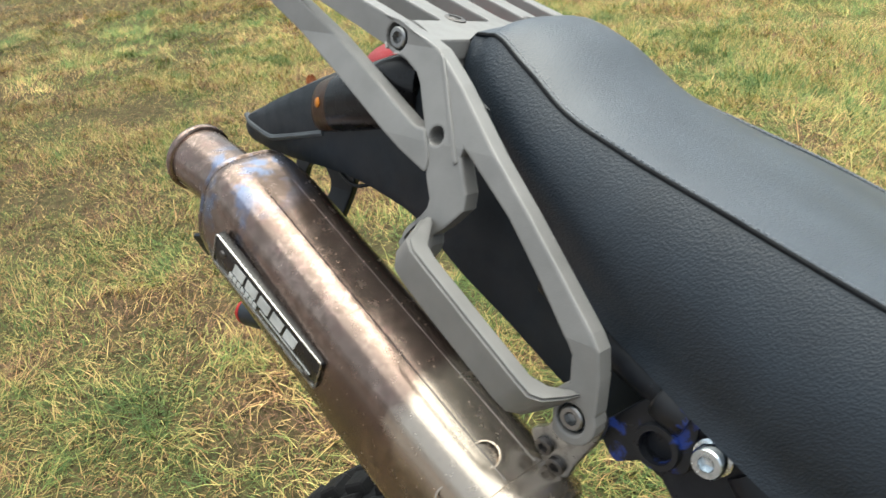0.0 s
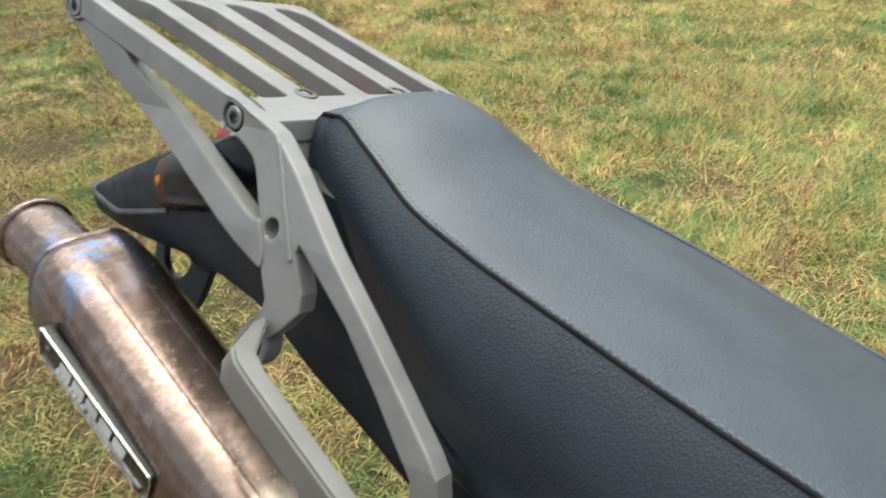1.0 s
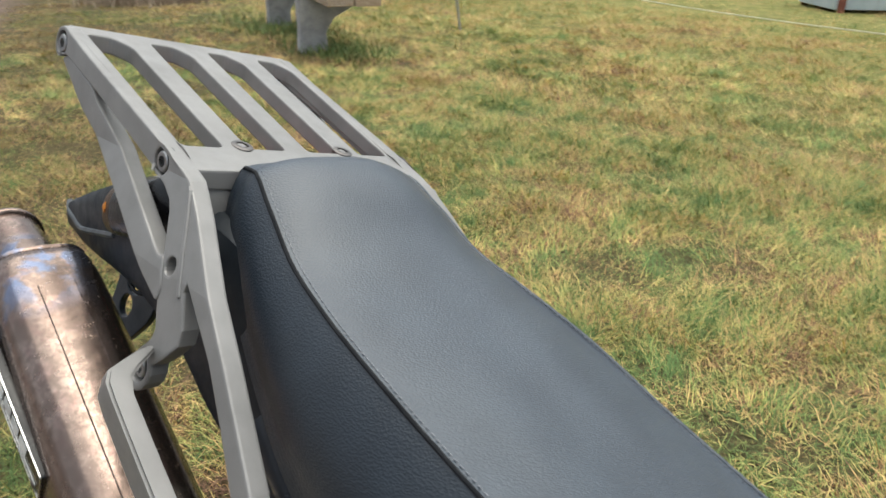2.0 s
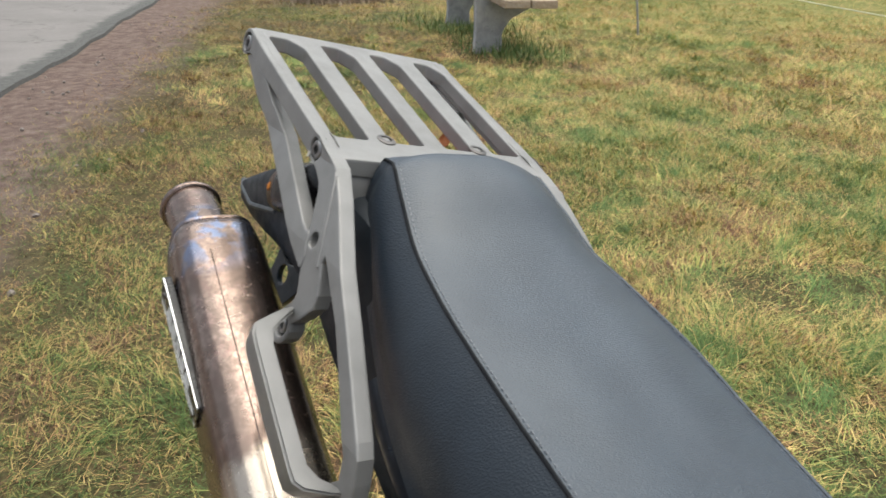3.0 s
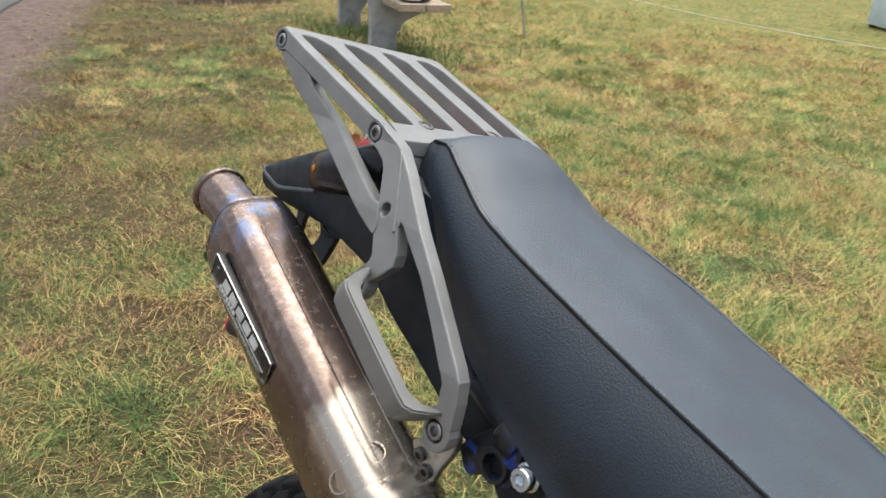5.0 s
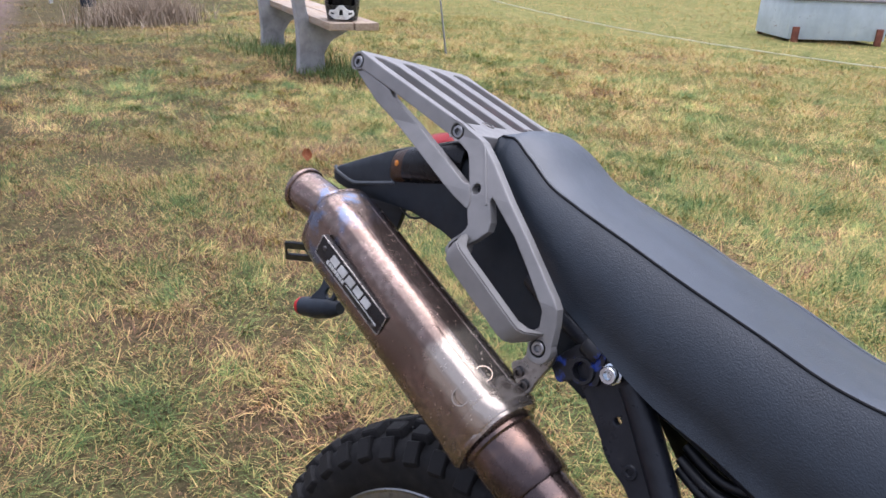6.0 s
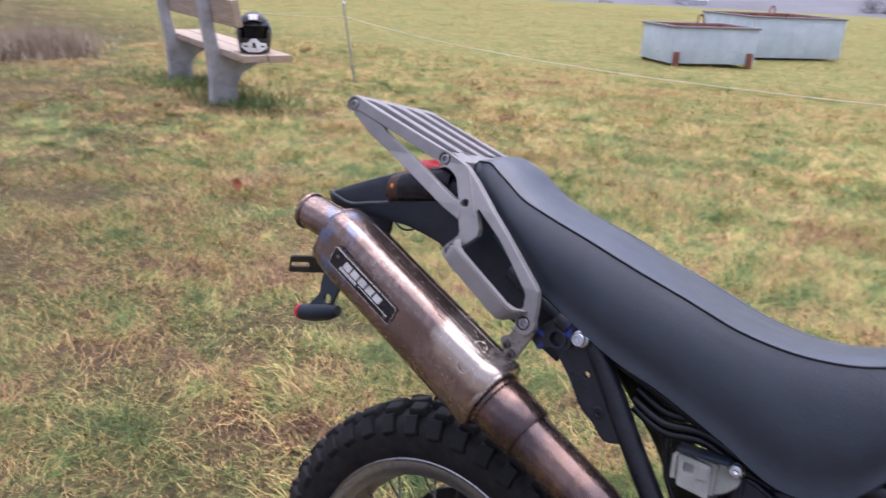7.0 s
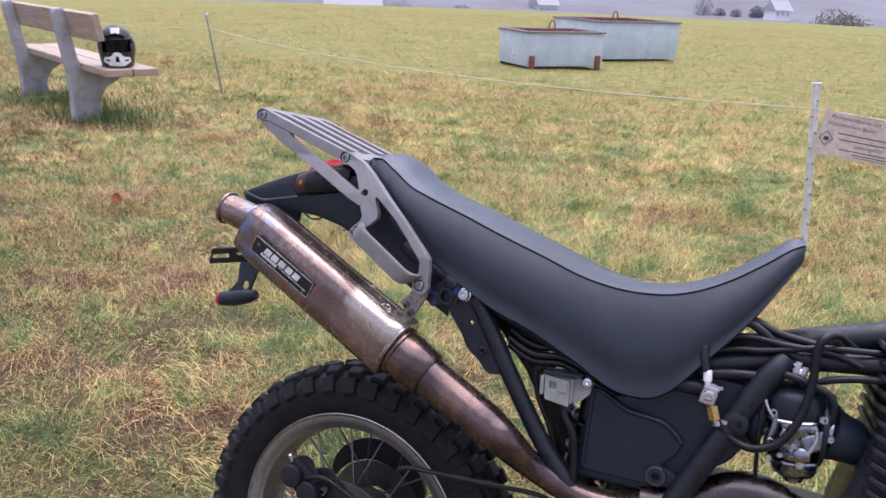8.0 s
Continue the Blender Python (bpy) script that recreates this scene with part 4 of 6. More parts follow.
def build_exhaust(bike):
    bm = bm_new()
    add_lathe(bm, MUF, MUF_AXIS, [(0.228, 0.030), (0.231, 0.0415), (0.2345, 0.0445), (0.2385, 0.0445), (0.2410, 0.0415), (0.262, 0.0425), (0.300, 0.0400), (0.302, 0.0385), (0.303, 0.033)], 44, close=False)
    pipe = part("exhaust_pipe", bm, PIPE, bike, "bronzed exhaust pipe, scratched and heat-stained")
    bm = bm_new()
    add_tube(bm, [MUF + MUF_AXIS * 0.27, MUF + MUF_AXIS * 0.35, MUF + MUF_AXIS * 0.425, MUF + MUF_AXIS * 0.462, Vector((0.362, -0.108, 0.584)), Vector((0.43, -0.090, 0.553)),
                  Vector((0.50, -0.078, 0.546)), Vector((0.545, -0.072, 0.556))], [0.0350, 0.0350, 0.0345, 0.0290, 0.0215, 0.0205, 0.022, 0.026], 32)
    part("link_pipe", bm, PIPE, pipe, "bronze link pipe running forward to the engine")
    tube_part("header_pipe", [(0.535, -0.073, 0.562), (0.60, -0.066, 0.578), (0.675, -0.060, 0.616), (0.735, -0.055, 0.608), (0.82, -0.05, 0.56)], [0.027, 0.030, 0.033, 0.033, 0.030], HEADER, pipe, "dark header pipe bending down by the engine", 8, 28)
    bm = bm_new()
    add_lathe(bm, MUF, MUF_AXIS, [(0.2240, 0.0420), (0.2240, 0.0475), (0.2275, 0.0488), (0.2310, 0.0475), (0.2320, 0.0420)], 44, close=False)
    part("clamp_ring", bm, TITAN, pipe, "bright clamp ring")


AXLE_X, AXLE_Z = 0.0095, 0.330


def build_wheel(bike):
    axle = Vector((AXLE_X, 0, AXLE_Z))
    bm = bm_new()
    half = [(0.044, 0.220), (0.0485, 0.2310), (0.0535, 0.2360), (0.0590, 0.2470), (0.0640, 0.2610), (0.0655, 0.2740), (0.0625, 0.2880), (0.0520, 0.2995), (0.0320, 0.3050), (0.0, 0.3070)]
    prof = [(-y, r) for y, r in half] + [(y, r) for y, r in half[-2::-1]]
    add_lathe(bm, axle, (0, 1, 0), prof, 96, close=False)
    wheel = part("rear_wheel", bm, RUBBER, bike, "knobbly off-road tyre on an aluminium spoked rim", 60)
    bm = bm_new()
    edge = [(0.0445, 0.2310), (0.0480, 0.2290), (0.0475, 0.2150), (0.0440, 0.2110), (0.0400, 0.2010), (0.0230, 0.1965)]
    add_lathe(bm, axle, (0, 1, 0), [(-y, r) for y, r in edge] + [(0, 0.1920)] + [(y, r) for y, r in reversed(edge)] + [(0.040, 0.2180), (-0.040, 0.2180), (-0.0445, 0.2310)], 96, close=False)
    rim = part("rim", bm, RIM, wheel, "dull aluminium rim")
    for s in (-1, 1):
        bm = bm_new()
        add_lathe(bm, axle, (0, s, 0), [(0.0440, 0.2325), (0.0488, 0.2322), (0.0503, 0.2295), (0.0485, 0.2255)], 96, close=False)
        part("rim_lip", bm, BOLT, rim, "bright worn lip")
    bm = bm_new()
    add_lathe(bm, axle, (0, 1, 0), [(-0.075, 0.010), (-0.075, 0.022), (-0.055, 0.026), (-0.050, 0.055), (-0.044, 0.055), (-0.040, 0.034), (0.040, 0.034), (0.044, 0.055), (0.050, 0.055), (0.055, 0.026), (0.075, 0.022), (0.075, 0.010)], 40)
    part("hub", bm, DARK_STEEL, wheel, "grimy dark hub")
    spoke = bm_new()
    add_rod(spoke, (0, 0, 0), (0, 0, 1), 0.0019, segs=8)
    me = None
    for k in range(32):
        a = 2 * math.pi * k / 32
        side = -1 if k % 2 else 1
        b = a + (0.42 if (k // 2) % 2 else -0.42)
        p = axle + Vector((0.193 * math.sin(a), side * 0.008, 0.193 * math.cos(a)))
        q = axle + Vector((0.052 * math.sin(b), side * 0.047, 0.052 * math.cos(b)))
        x, y, z = frame_at(p, q)
        m = Matrix((x, y, (q - p))).transposed().to_4x4()
        m.translation = p
        if me is None:
            ob = part("spoke", spoke, DARK_STEEL, wheel, "dark steel spoke")
            me = ob.data
            ob.matrix_basis = m
        else:
            piece("spoke", me, wheel, m, "dark steel spoke")
    # brake disc with holes, and its carrier
    bm = bm_new()
    holes = [circle(0.088 * math.cos(2 * math.pi * k / 18), 0.088 * math.sin(2 * math.pi * k / 18), 0.006, 8) for k in range(18)]
    add_slab(bm, circle(0, 0, 0.108, 56), [circle(0, 0, 0.066, 40), *holes], lambda u, v, d: axle + Vector((u, -0.072 + d, v)), 0.004)
    part("brake_disc", bm, DARK_STEEL, wheel, "drilled dark brake disc")
    bm = bm_new()
    outline = []
    for k in range(48):
        a = 2 * math.pi * k / 48
        rr = 0.068 if (k // 4) % 2 else 0.058
        outline.append((rr * math.cos(a), rr * math.sin(a)))
    add_slab(bm, outline, [circle(0, 0, 0.024, 24)], lambda u, v, d: axle + Vector((u, -0.070 + d, v)), 0.006, 0.001)
    part("disc_carrier", bm, DARK_STEEL, wheel)
    # brake caliper on its bracket, and the sprocket on the far side
    bm = bm_new()
    for x, z, r in ((-0.088, 0.437, 0.025), (-0.050, 0.414, 0.025)):
        add_lathe(bm, (x, -0.066, z), (0, -1, 0), [(0, r * 1.05), (0.024, r * 1.05), (0.032, r * 0.96), (0.044, r * 0.92), (0.049, r * 0.80), (0.051, r * 0.4)], 24)
    add_box(bm, (-0.069, -0.088, 0.4255), (0.078, 0.034, 0.050), (0, 32, 0), 0.012, 3)
    add_box(bm, (-0.060, -0.098, 0.452), (0.060, 0.022, 0.016), (0, 32, 0), 0.005, 2)
    caliper = part("brake_caliper", bm, ENGINE, wheel, "muddy dark brake caliper")
    for x, z in ((-0.108, 0.425), (-0.024, 0.420), (-0.066, 0.395)):
        bm = bm_new()
        add_bolt(bm, (x, -0.088, z), (0, -1, 0), 0.0075, 0.012)
        part("caliper_bolt", bm, BOLT, caliper, "dull steel bolt")
    bm = bm_new()
    add_lathe(bm, (-0.092, -0.104, 0.463), (-0.3, -0.2, 1), [(0, 0.0040), (0.006, 0.0040), (0.006, 0.0055), (0.014, 0.0055), (0.016, 0.0030)], 12)
    part("bleed_nipple", bm, STEEL, caliper, "small bleed nipple")
    bm = bm_new()
    add_slab(bm, rounded([(-0.10, 0.43), (-0.03, 0.46), (0.04, 0.40), (0.03, 0.33), (-0.02, 0.32)], 0.015), [], lambda u, v, d: Vector((u, -0.080 + d, v)), 0.010, 0.002)
    part("caliper_bracket", bm, ENGINE, wheel)
    bm = bm_new()
    add_slab(bm, circle(AXLE_X, AXLE_Z, 0.104, 60), [circle(AXLE_X, AXLE_Z, 0.050, 30)], lambda u, v, d: Vector((u, 0.068 + d, v)), 0.007, 0.001)
    part("sprocket", bm, DARK_STEEL, wheel, "dark sprocket disc", 0)
    bm = bm_new()
    arc = [(AXLE_X + (0.112 + 0.042 * max(0, math.sin((a - 0.45) / 2.2 * math.pi)) ** 0.55) * math.cos(a), AXLE_Z + (0.112 + 0.042 * max(0, math.sin((a - 0.45) / 2.2 * math.pi)) ** 0.55) * math.sin(a)) for a in np.linspace(0.45, 2.65, 30)]
    arc += [(AXLE_X + 0.108 * math.cos(a), AXLE_Z + 0.108 * math.sin(a)) for a in np.linspace(2.63, 0.47, 30)]
    add_slab(bm, arc, [], lambda u, v, d: Vector((u, 0.058 + d, v)), 0.012, 0.002)
    part("chain_guard", bm, ENGINE, wheel, "black arched chain guard", 0)
    tube_part("brake_rod", [(0.120, -0.095, 0.505), (0.150, -0.095, 0.515), (0.270, -0.095, 0.525), (0.375, -0.092, 0.533), (0.392, -0.090, 0.515), (0.394, -0.090, 0.45)], 0.0042, FRAME, wheel, "dark brake linkage rod")
    tube_part("brake_hose", [(-0.06, -0.105, 0.44), (-0.01, -0.115, 0.455), (0.06, -0.110, 0.43), (0.16, -0.105, 0.42), (0.30, -0.11, 0.44)], 0.005, HOSE, wheel, "black brake hose")
    # tread blocks: centre, shoulder and side rows
    n = 40
    for row, (y, tilt, size, rad) in enumerate(((0.0, 0, (0.033, 0.036, 0.016), 0.3115), (-0.0380, 17, (0.031, 0.029, 0.016), 0.3090), (0.0380, -17, (0.031, 0.029, 0.016), 0.3090),
                                                (-0.0600, 62, (0.028, 0.036, 0.014), 0.2885), (0.0600, -62, (0.028, 0.036, 0.014), 0.2885))):
        bm = bm_new()
        add_box(bm, (0, 0, 0), size, (0, 0, 8 if row % 2 else -8), 0.0022, 1)
        for v in bm.verts:
            if v.co.z > 0:
                v.co.x *= 0.86
                v.co.y *= 0.88
        me = bpy.data.meshes.new("tread_block")
        bm.to_mesh(me)
        bm.free()
        me.materials.append(RUBBER)
        for k in range(n):
            a = 2 * math.pi * (k + (0.5 if row else 0.0)) / n
            m = Matrix.Translation(axle) @ pose(0, 0, 0, 0, math.degrees(a), 0) @ pose(0, y, rad, tilt, 0, 0)
            piece("tread_block", me, wheel, m)
    return wheel


def fender_section(x):
    xs = (-0.290, -0.280, -0.250, -0.200, -0.150, -0.110, -0.075, -0.045, -0.025, 0.000, 0.040, 0.090, 0.170)
    w = spline(xs, (0.072, 0.080, 0.085, 0.090, 0.095, 0.097, 0.098, 0.098, 0.097, 0.096, 0.094, 0.092, 0.088), x)
    top = spline(xs, (0.9445, 0.9500, 0.9640, 0.9850, 1.0030, 1.0110, 1.0140, 1.0130, 1.0110, 1.0080, 0.9980, 0.9760, 0.9300), x)
    low = spline(xs, (0.9390, 0.9330, 0.9265, 0.9250, 0.9270, 0.9260, 0.9200, 0.9120, 0.9000, 0.8830, 0.8610, 0.8320, 0.7930), x)
    return float(w), float(top), float(low)


def build_fender(bike):
    bm = bm_new()
    rows = []
    for x in np.linspace(-0.290, 0.170, 80):
        w, top, low = fender_section(x)
        deep = top - low
        half = [(0, top + 0.006), (w * 0.55, top + 0.004), (w * 0.86, top), (w * 0.95, top - deep * 0.05), (w * 0.985, top - deep * 0.14), (w, top - deep * 0.28), (w, top - deep * 0.60), (w * 0.985, low + deep * 0.10), (w * 0.96, low), (w * 0.91, low + 0.002), (w * 0.90, low + 0.006)]
        rows.append([(x, -y, z) for y, z in reversed(half)] + [(x, y, z) for y, z in half[1:]])
    rings = loft(bm, rows)
    bm.faces.new(rings[0])
    fender = part("rear_fender", bm, FENDER, bike, "scuffed dark plastic tail fender with a pressed edge", 30)
    bm = bm_new()
    rows = []
    for x, w, h in ((-0.195, 0.004, 0.006), (-0.188, 0.028, 0.014), (-0.165, 0.043, 0.028), (-0.120, 0.050, 0.026), (-0.070, 0.048, 0.014)):
        base = fender_section(x)[1] - 0.001
        rows.append([(x, w * math.cos(a), base + h * math.sin(a)) for a in np.linspace(math.pi, 0, 15)])
    loft(bm, rows)
    part("tail_light", bm, RED_LENS, fender, "red tail light lens", 50)
    for sign in (-1, 1):
        bm = bm_new()
        rows = []
        for x, dy in ((-0.157, 0.003), (-0.154, 0.009), (-0.146, 0.0125), (-0.130, 0.0145), (-0.105, 0.0150), (-0.080, 0.0130), (-0.058, 0.0090), (-0.046, 0.0030)):
            w = fender_section(x)[0]
            hi, lo = 0.9975 + 0.34 * (x + 0.155), 0.9575 + 0.19 * (x + 0.140)
            taper = 0.75 if x in (-0.157, -0.046) else 1.0
            c, h = (hi + lo) / 2, (hi - lo) / 2 * taper
            rows.append([(x, sign * (w - 0.016 + (dy + 0.016) * max(0, math.sin(a)) ** 0.55), c + h * math.cos(a)) for a in np.linspace(0, math.pi, 17)])
        rings = loft(bm, rows[3:])
        bm.faces.new(rings[0])
        bm.faces.new(rings[-1])
        lamp = part("indicator", bm, AMBER_LENS, fender, "smoked indicator housing, glossy and muddy", 50)
        bm = bm_new()
        rings = loft(bm, rows[:4])
        bm.faces.new(rings[0])
        part("indicator_lens", bm, BROWN_LENS, lamp, "dull amber lens, browned with dirt", 50)
    # the lens's orange glint, added as a small bright bead
    bm = bm_new()
    add_lathe(bm, (-0.1400, -0.1078, 0.9825), (-0.3, -1, 0.1), [(-0.002, 0.0046), (0.0012, 0.0044), (0.0022, 0.0022), (0.0026, 0.0004)], 5)
    part("amber_glint", bm, AMBER, fender, "bright orange bead for the glint in the lens")
    bm = bm_new()
    add_tube(bm, [(-0.155, -0.080, 0.935), (-0.141, -0.086, 0.928), (-0.122, -0.088, 0.919), (-0.106, -0.086, 0.921), (-0.095, -0.080, 0.930)], 0.0016, 8, 6)
    part("lamp_wire", bm, HOSE, fender, "thin black wire looping below")
    # crease along the flank, its highlight painted as a lighter grey
    for sign in (-1, 1):
        bm = bm_new()
        pts = []
        for x, z in ((-0.282, 0.9490), (-0.266, 0.9440), (-0.250, 0.9400), (-0.238, 0.9383), (-0.226, 0.9385), (-0.190, 0.9465), (-0.150, 0.9560)):
            pts.append((x, sign * (fender_section(x)[0] - 0.0012), z))
        add_tube(bm, pts, 0.0030, 8, 6)
        part("pressed_edge", bm, FENDER_EDGE, fender, "pressed edge with its highlight as a lighter colour")
    # drilled plate bracket below the tail, with its lamp pod and reflector
    outline = rounded([(-0.282, 0.936), (-0.188, 0.936), (-0.192, 0.900), (-0.206, 0.850), (-0.228, 0.825), (-0.260, 0.800), (-0.264, 0.770), (-0.270, 0.738), (-0.300, 0.716), (-0.322, 0.722), (-0.316, 0.742), (-0.300, 0.765), (-0.306, 0.792), (-0.300, 0.822), (-0.281, 0.850)], 0.008)
    holes = [circle(-0.2470, 0.884, 0.0200, 20), circle(-0.2530, 0.8505, 0.0115, 16), circle(-0.281, 0.760, 0.0080, 14)]
    bm = bm_new()
    add_slab(bm, outline, holes, lambda u, v, d: Vector((u, -0.022 - 0.22 * max(0, 0.885 - v) + d, v)), 0.007, 0.0015, 2, (0.885,))
    bracket = part("plate_bracket", bm, BLACK, bike, "black drilled licence plate bracket", 0)
    bm = bm_new()
    o, du, dv = Vector((-0.342, -0.089, 0.795)), Vector((0.958, 0.20, 0.20)).normalized(), Vector((0.49, -0.60, 0.63))
    dv = (dv - du * dv.dot(du) * 0.35).normalized()
    nn = du.cross(dv).normalized()
    add_slab(bm, rounded([(0.0, 0.0), (0.088, 0.0), (0.088, 0.052), (0.012, 0.052)], 0.004), [rounded([(0.008, 0.017), (0.045, 0.017), (0.045, 0.034), (0.012, 0.034)], 0.004), circle(0.066, 0.030, 0.006, 12)], lambda u, v, d: o + du * u + dv * v - nn * d, 0.0035, 0.0008)
    part("plate_tray", bm, BLACK, bracket, "slotted black plate tray", 0)
    bm = bm_new()
    add_tube(bm, [(-0.255, -0.046, 0.745), (-0.275, -0.046, 0.738), (-0.300, -0.046, 0.730), (-0.335, -0.046, 0.721)], [0.009, 0.015, 0.0165, 0.0145], 18)
    part("lamp_pod", bm, BLACK, bracket, "black lamp pod")
    bm = bm_new()
    add_lathe(bm, (-0.335, -0.046, 0.721), (-0.95, 0, -0.26), [(-0.001, 0.0148), (0.006, 0.0135), (0.009, 0.007), (0.010, 0.001)], 20)
    part("reflector", bm, RED_LENS, bracket, "small red lens")
    return fender


def build_frame(bike):
    bm = bm_new()
    add_tube(bm, [(0.080, -0.094, 0.902), (0.128, -0.1010, 0.8800), (0.170, -0.1015, 0.8615), (0.215, -0.095, 0.842), (0.262, -0.091, 0.826), (0.330, -0.089, 0.801), (0.420, -0.084, 0.771), (0.600, -0.076, 0.766)], 0.0125, 16)
    frame_ = part("subframe", bm, FRAME, bike, "black painted tubular frame, chipped and dusty")
    tube_part("frame_tube", [(0.130, 0.090, 0.886), (0.262, 0.091, 0.826), (0.420, 0.084, 0.771), (0.600, 0.076, 0.766)], 0.0125, FRAME, frame_)
    # down tube to the swingarm pivot
    for y in (-1, 1):
        tube_part("frame_tube", [(0.222, y * 0.097, 0.835), (0.240, y * 0.098, 0.812), (0.302, y * 0.098, 0.717), (0.365, y * 0.097, 0.628), (0.416, y * 0.095, 0.570), (0.47, y * 0.090, 0.500)], 0.0150, FRAME, frame_)
    # gusset below the seat bolt
    bm = bm_new()
    gusset = [(0.160, 0.826), (0.182, 0.860), (0.222, 0.8515), (0.232, 0.836), (0.258, 0.790), (0.276, 0.752), (0.290, 0.722), (0.262, 0.716), (0.241, 0.738), (0.229, 0.7445), (0.218, 0.755), (0.2046, 0.7766), (0.180, 0.806)]
    add_slab(bm, rounded(gusset, 0.009), [circle(0.222, 0.796, 0.0040, 10)], lambda u, v, d: Vector((u, -0.107 + d, v)), 0.010, 0.0018)
    add_lathe(bm, (0.248, -0.1065, 0.752), (0, -1, 0), [(0, 0.0085), (0.0022, 0.0070), (0.0022, 0.0045), (0.0005, 0.0035), (0.0005, 0.0002)], 18, close=False)
    part("gusset", bm, FRAME, frame_, "black gusset plate", 0)
    bm = bm_new()
    lug = [(0.1345, 0.8270), (0.158, 0.8535), (0.170, 0.8655), (0.183, 0.8660), (0.196, 0.8600), (0.194, 0.8215), (0.180, 0.8185), (0.168, 0.8200), (0.149, 0.8085)]
    add_slab(bm, rounded(lug, 0.006), [circle(0.1745, 0.8325, 0.0100, 18)], lambda u, v, d: Vector((u, -0.113 + d, v)), 0.0055, 0.0012)
    part("chipped_lug", bm, CHIPPED, frame_, "lug with chipped blue paint", 0)
    bm = bm_new()
    add_lathe(bm, (0.1745, -0.1165, 0.8325), (0, 1, 0), [(0.004, 0.0150), (0, 0.0138), (0.0, 0.0104), (0.012, 0.0098), (0.012, 0.0004)], 24, close=False)
    part("lug_bush", bm, CHIPPED, frame_, "dark bush in the lug")
    bm = bm_new()
    add_lathe(bm, (0.1780, -0.1030, 0.8575), (0.92, -0.02, -0.39), [(-0.010, 0.0140), (-0.008, 0.0155), (0.008, 0.0155), (0.012, 0.0138)], 24)
    part("tube_collar", bm, CHIPPED, frame_, "chipped collar at the tube's end")
    bm = bm_new()
    add_lathe(bm, (0.2065, -0.1135, 0.842), (0, -1, 0), [(0, 0.0112), (0.002, 0.0112), (0.0028, 0.0100)], 28)
    add_lathe(bm, (0.2065, -0.1155, 0.842), (0, -1, 0), [(0, 0.0092), (0.0075, 0.0092), (0.0088, 0.0082), (0.0088, 0.0046)], 28, close=False)
    add_lathe(bm, (0.2065, -0.1155, 0.842), (0, -1, 0), [(0.0088, 0.0046), (0.0055, 0.0044), (0.0055, 0.0001)], 6, close=False)
    part("seat_bolt", bm, ZINC, frame_, "bright zinc-plated bolt")
    # main frame behind the engine, and the top tubes
    for y in (-1, 1):
        tube_part("frame_tube", [(0.550, y * 0.092, 0.500), (0.591, y * 0.090, 0.602), (0.639, y * 0.088, 0.712), (0.674, y * 0.084, 0.789), (0.690, y * 0.078, 0.817), (0.700, y * 0.068, 0.832)], 0.0182, FRAME, frame_)
        tube_part("frame_tube", [(0.570, y * 0.066, 0.795), (0.600, y * 0.064, 0.804), (0.698, y * 0.060, 0.831), (0.793, y * 0.055, 0.846), (0.960, y * 0.045, 0.862)], 0.0155, FRAME, frame_)
    tube_part("backbone", [(0.560, 0, 0.800), (0.640, 0, 0.825), (0.735, 0, 0.856), (0.795, 0, 0.874), (0.960, 0, 0.925)], 0.0225, FRAME, frame_)
    bm = bm_new()
    add_lathe(bm, (0.652, -0.100, 0.731), (0, -1, 0), [(-0.02, 0.016), (0.004, 0.016), (0.006, 0.012), (0.006, 0.006), (0.002, 0.005)], 22, close=False)
    part("frame_boss", bm, FRAME, frame_, "black pivot boss")
    # swingarm
    bm = bm_new()
    for s in (-1, 1):
        add_tube(bm, [(0.56, s * 0.090, 0.420), (0.40, s * 0.105, 0.385), (0.20, s * 0.110, 0.350), (-0.02, s * 0.105, 0.322)], 0.022, 14, 6)
    part("swingarm", bm, FRAME, bike, "dark swingarm")


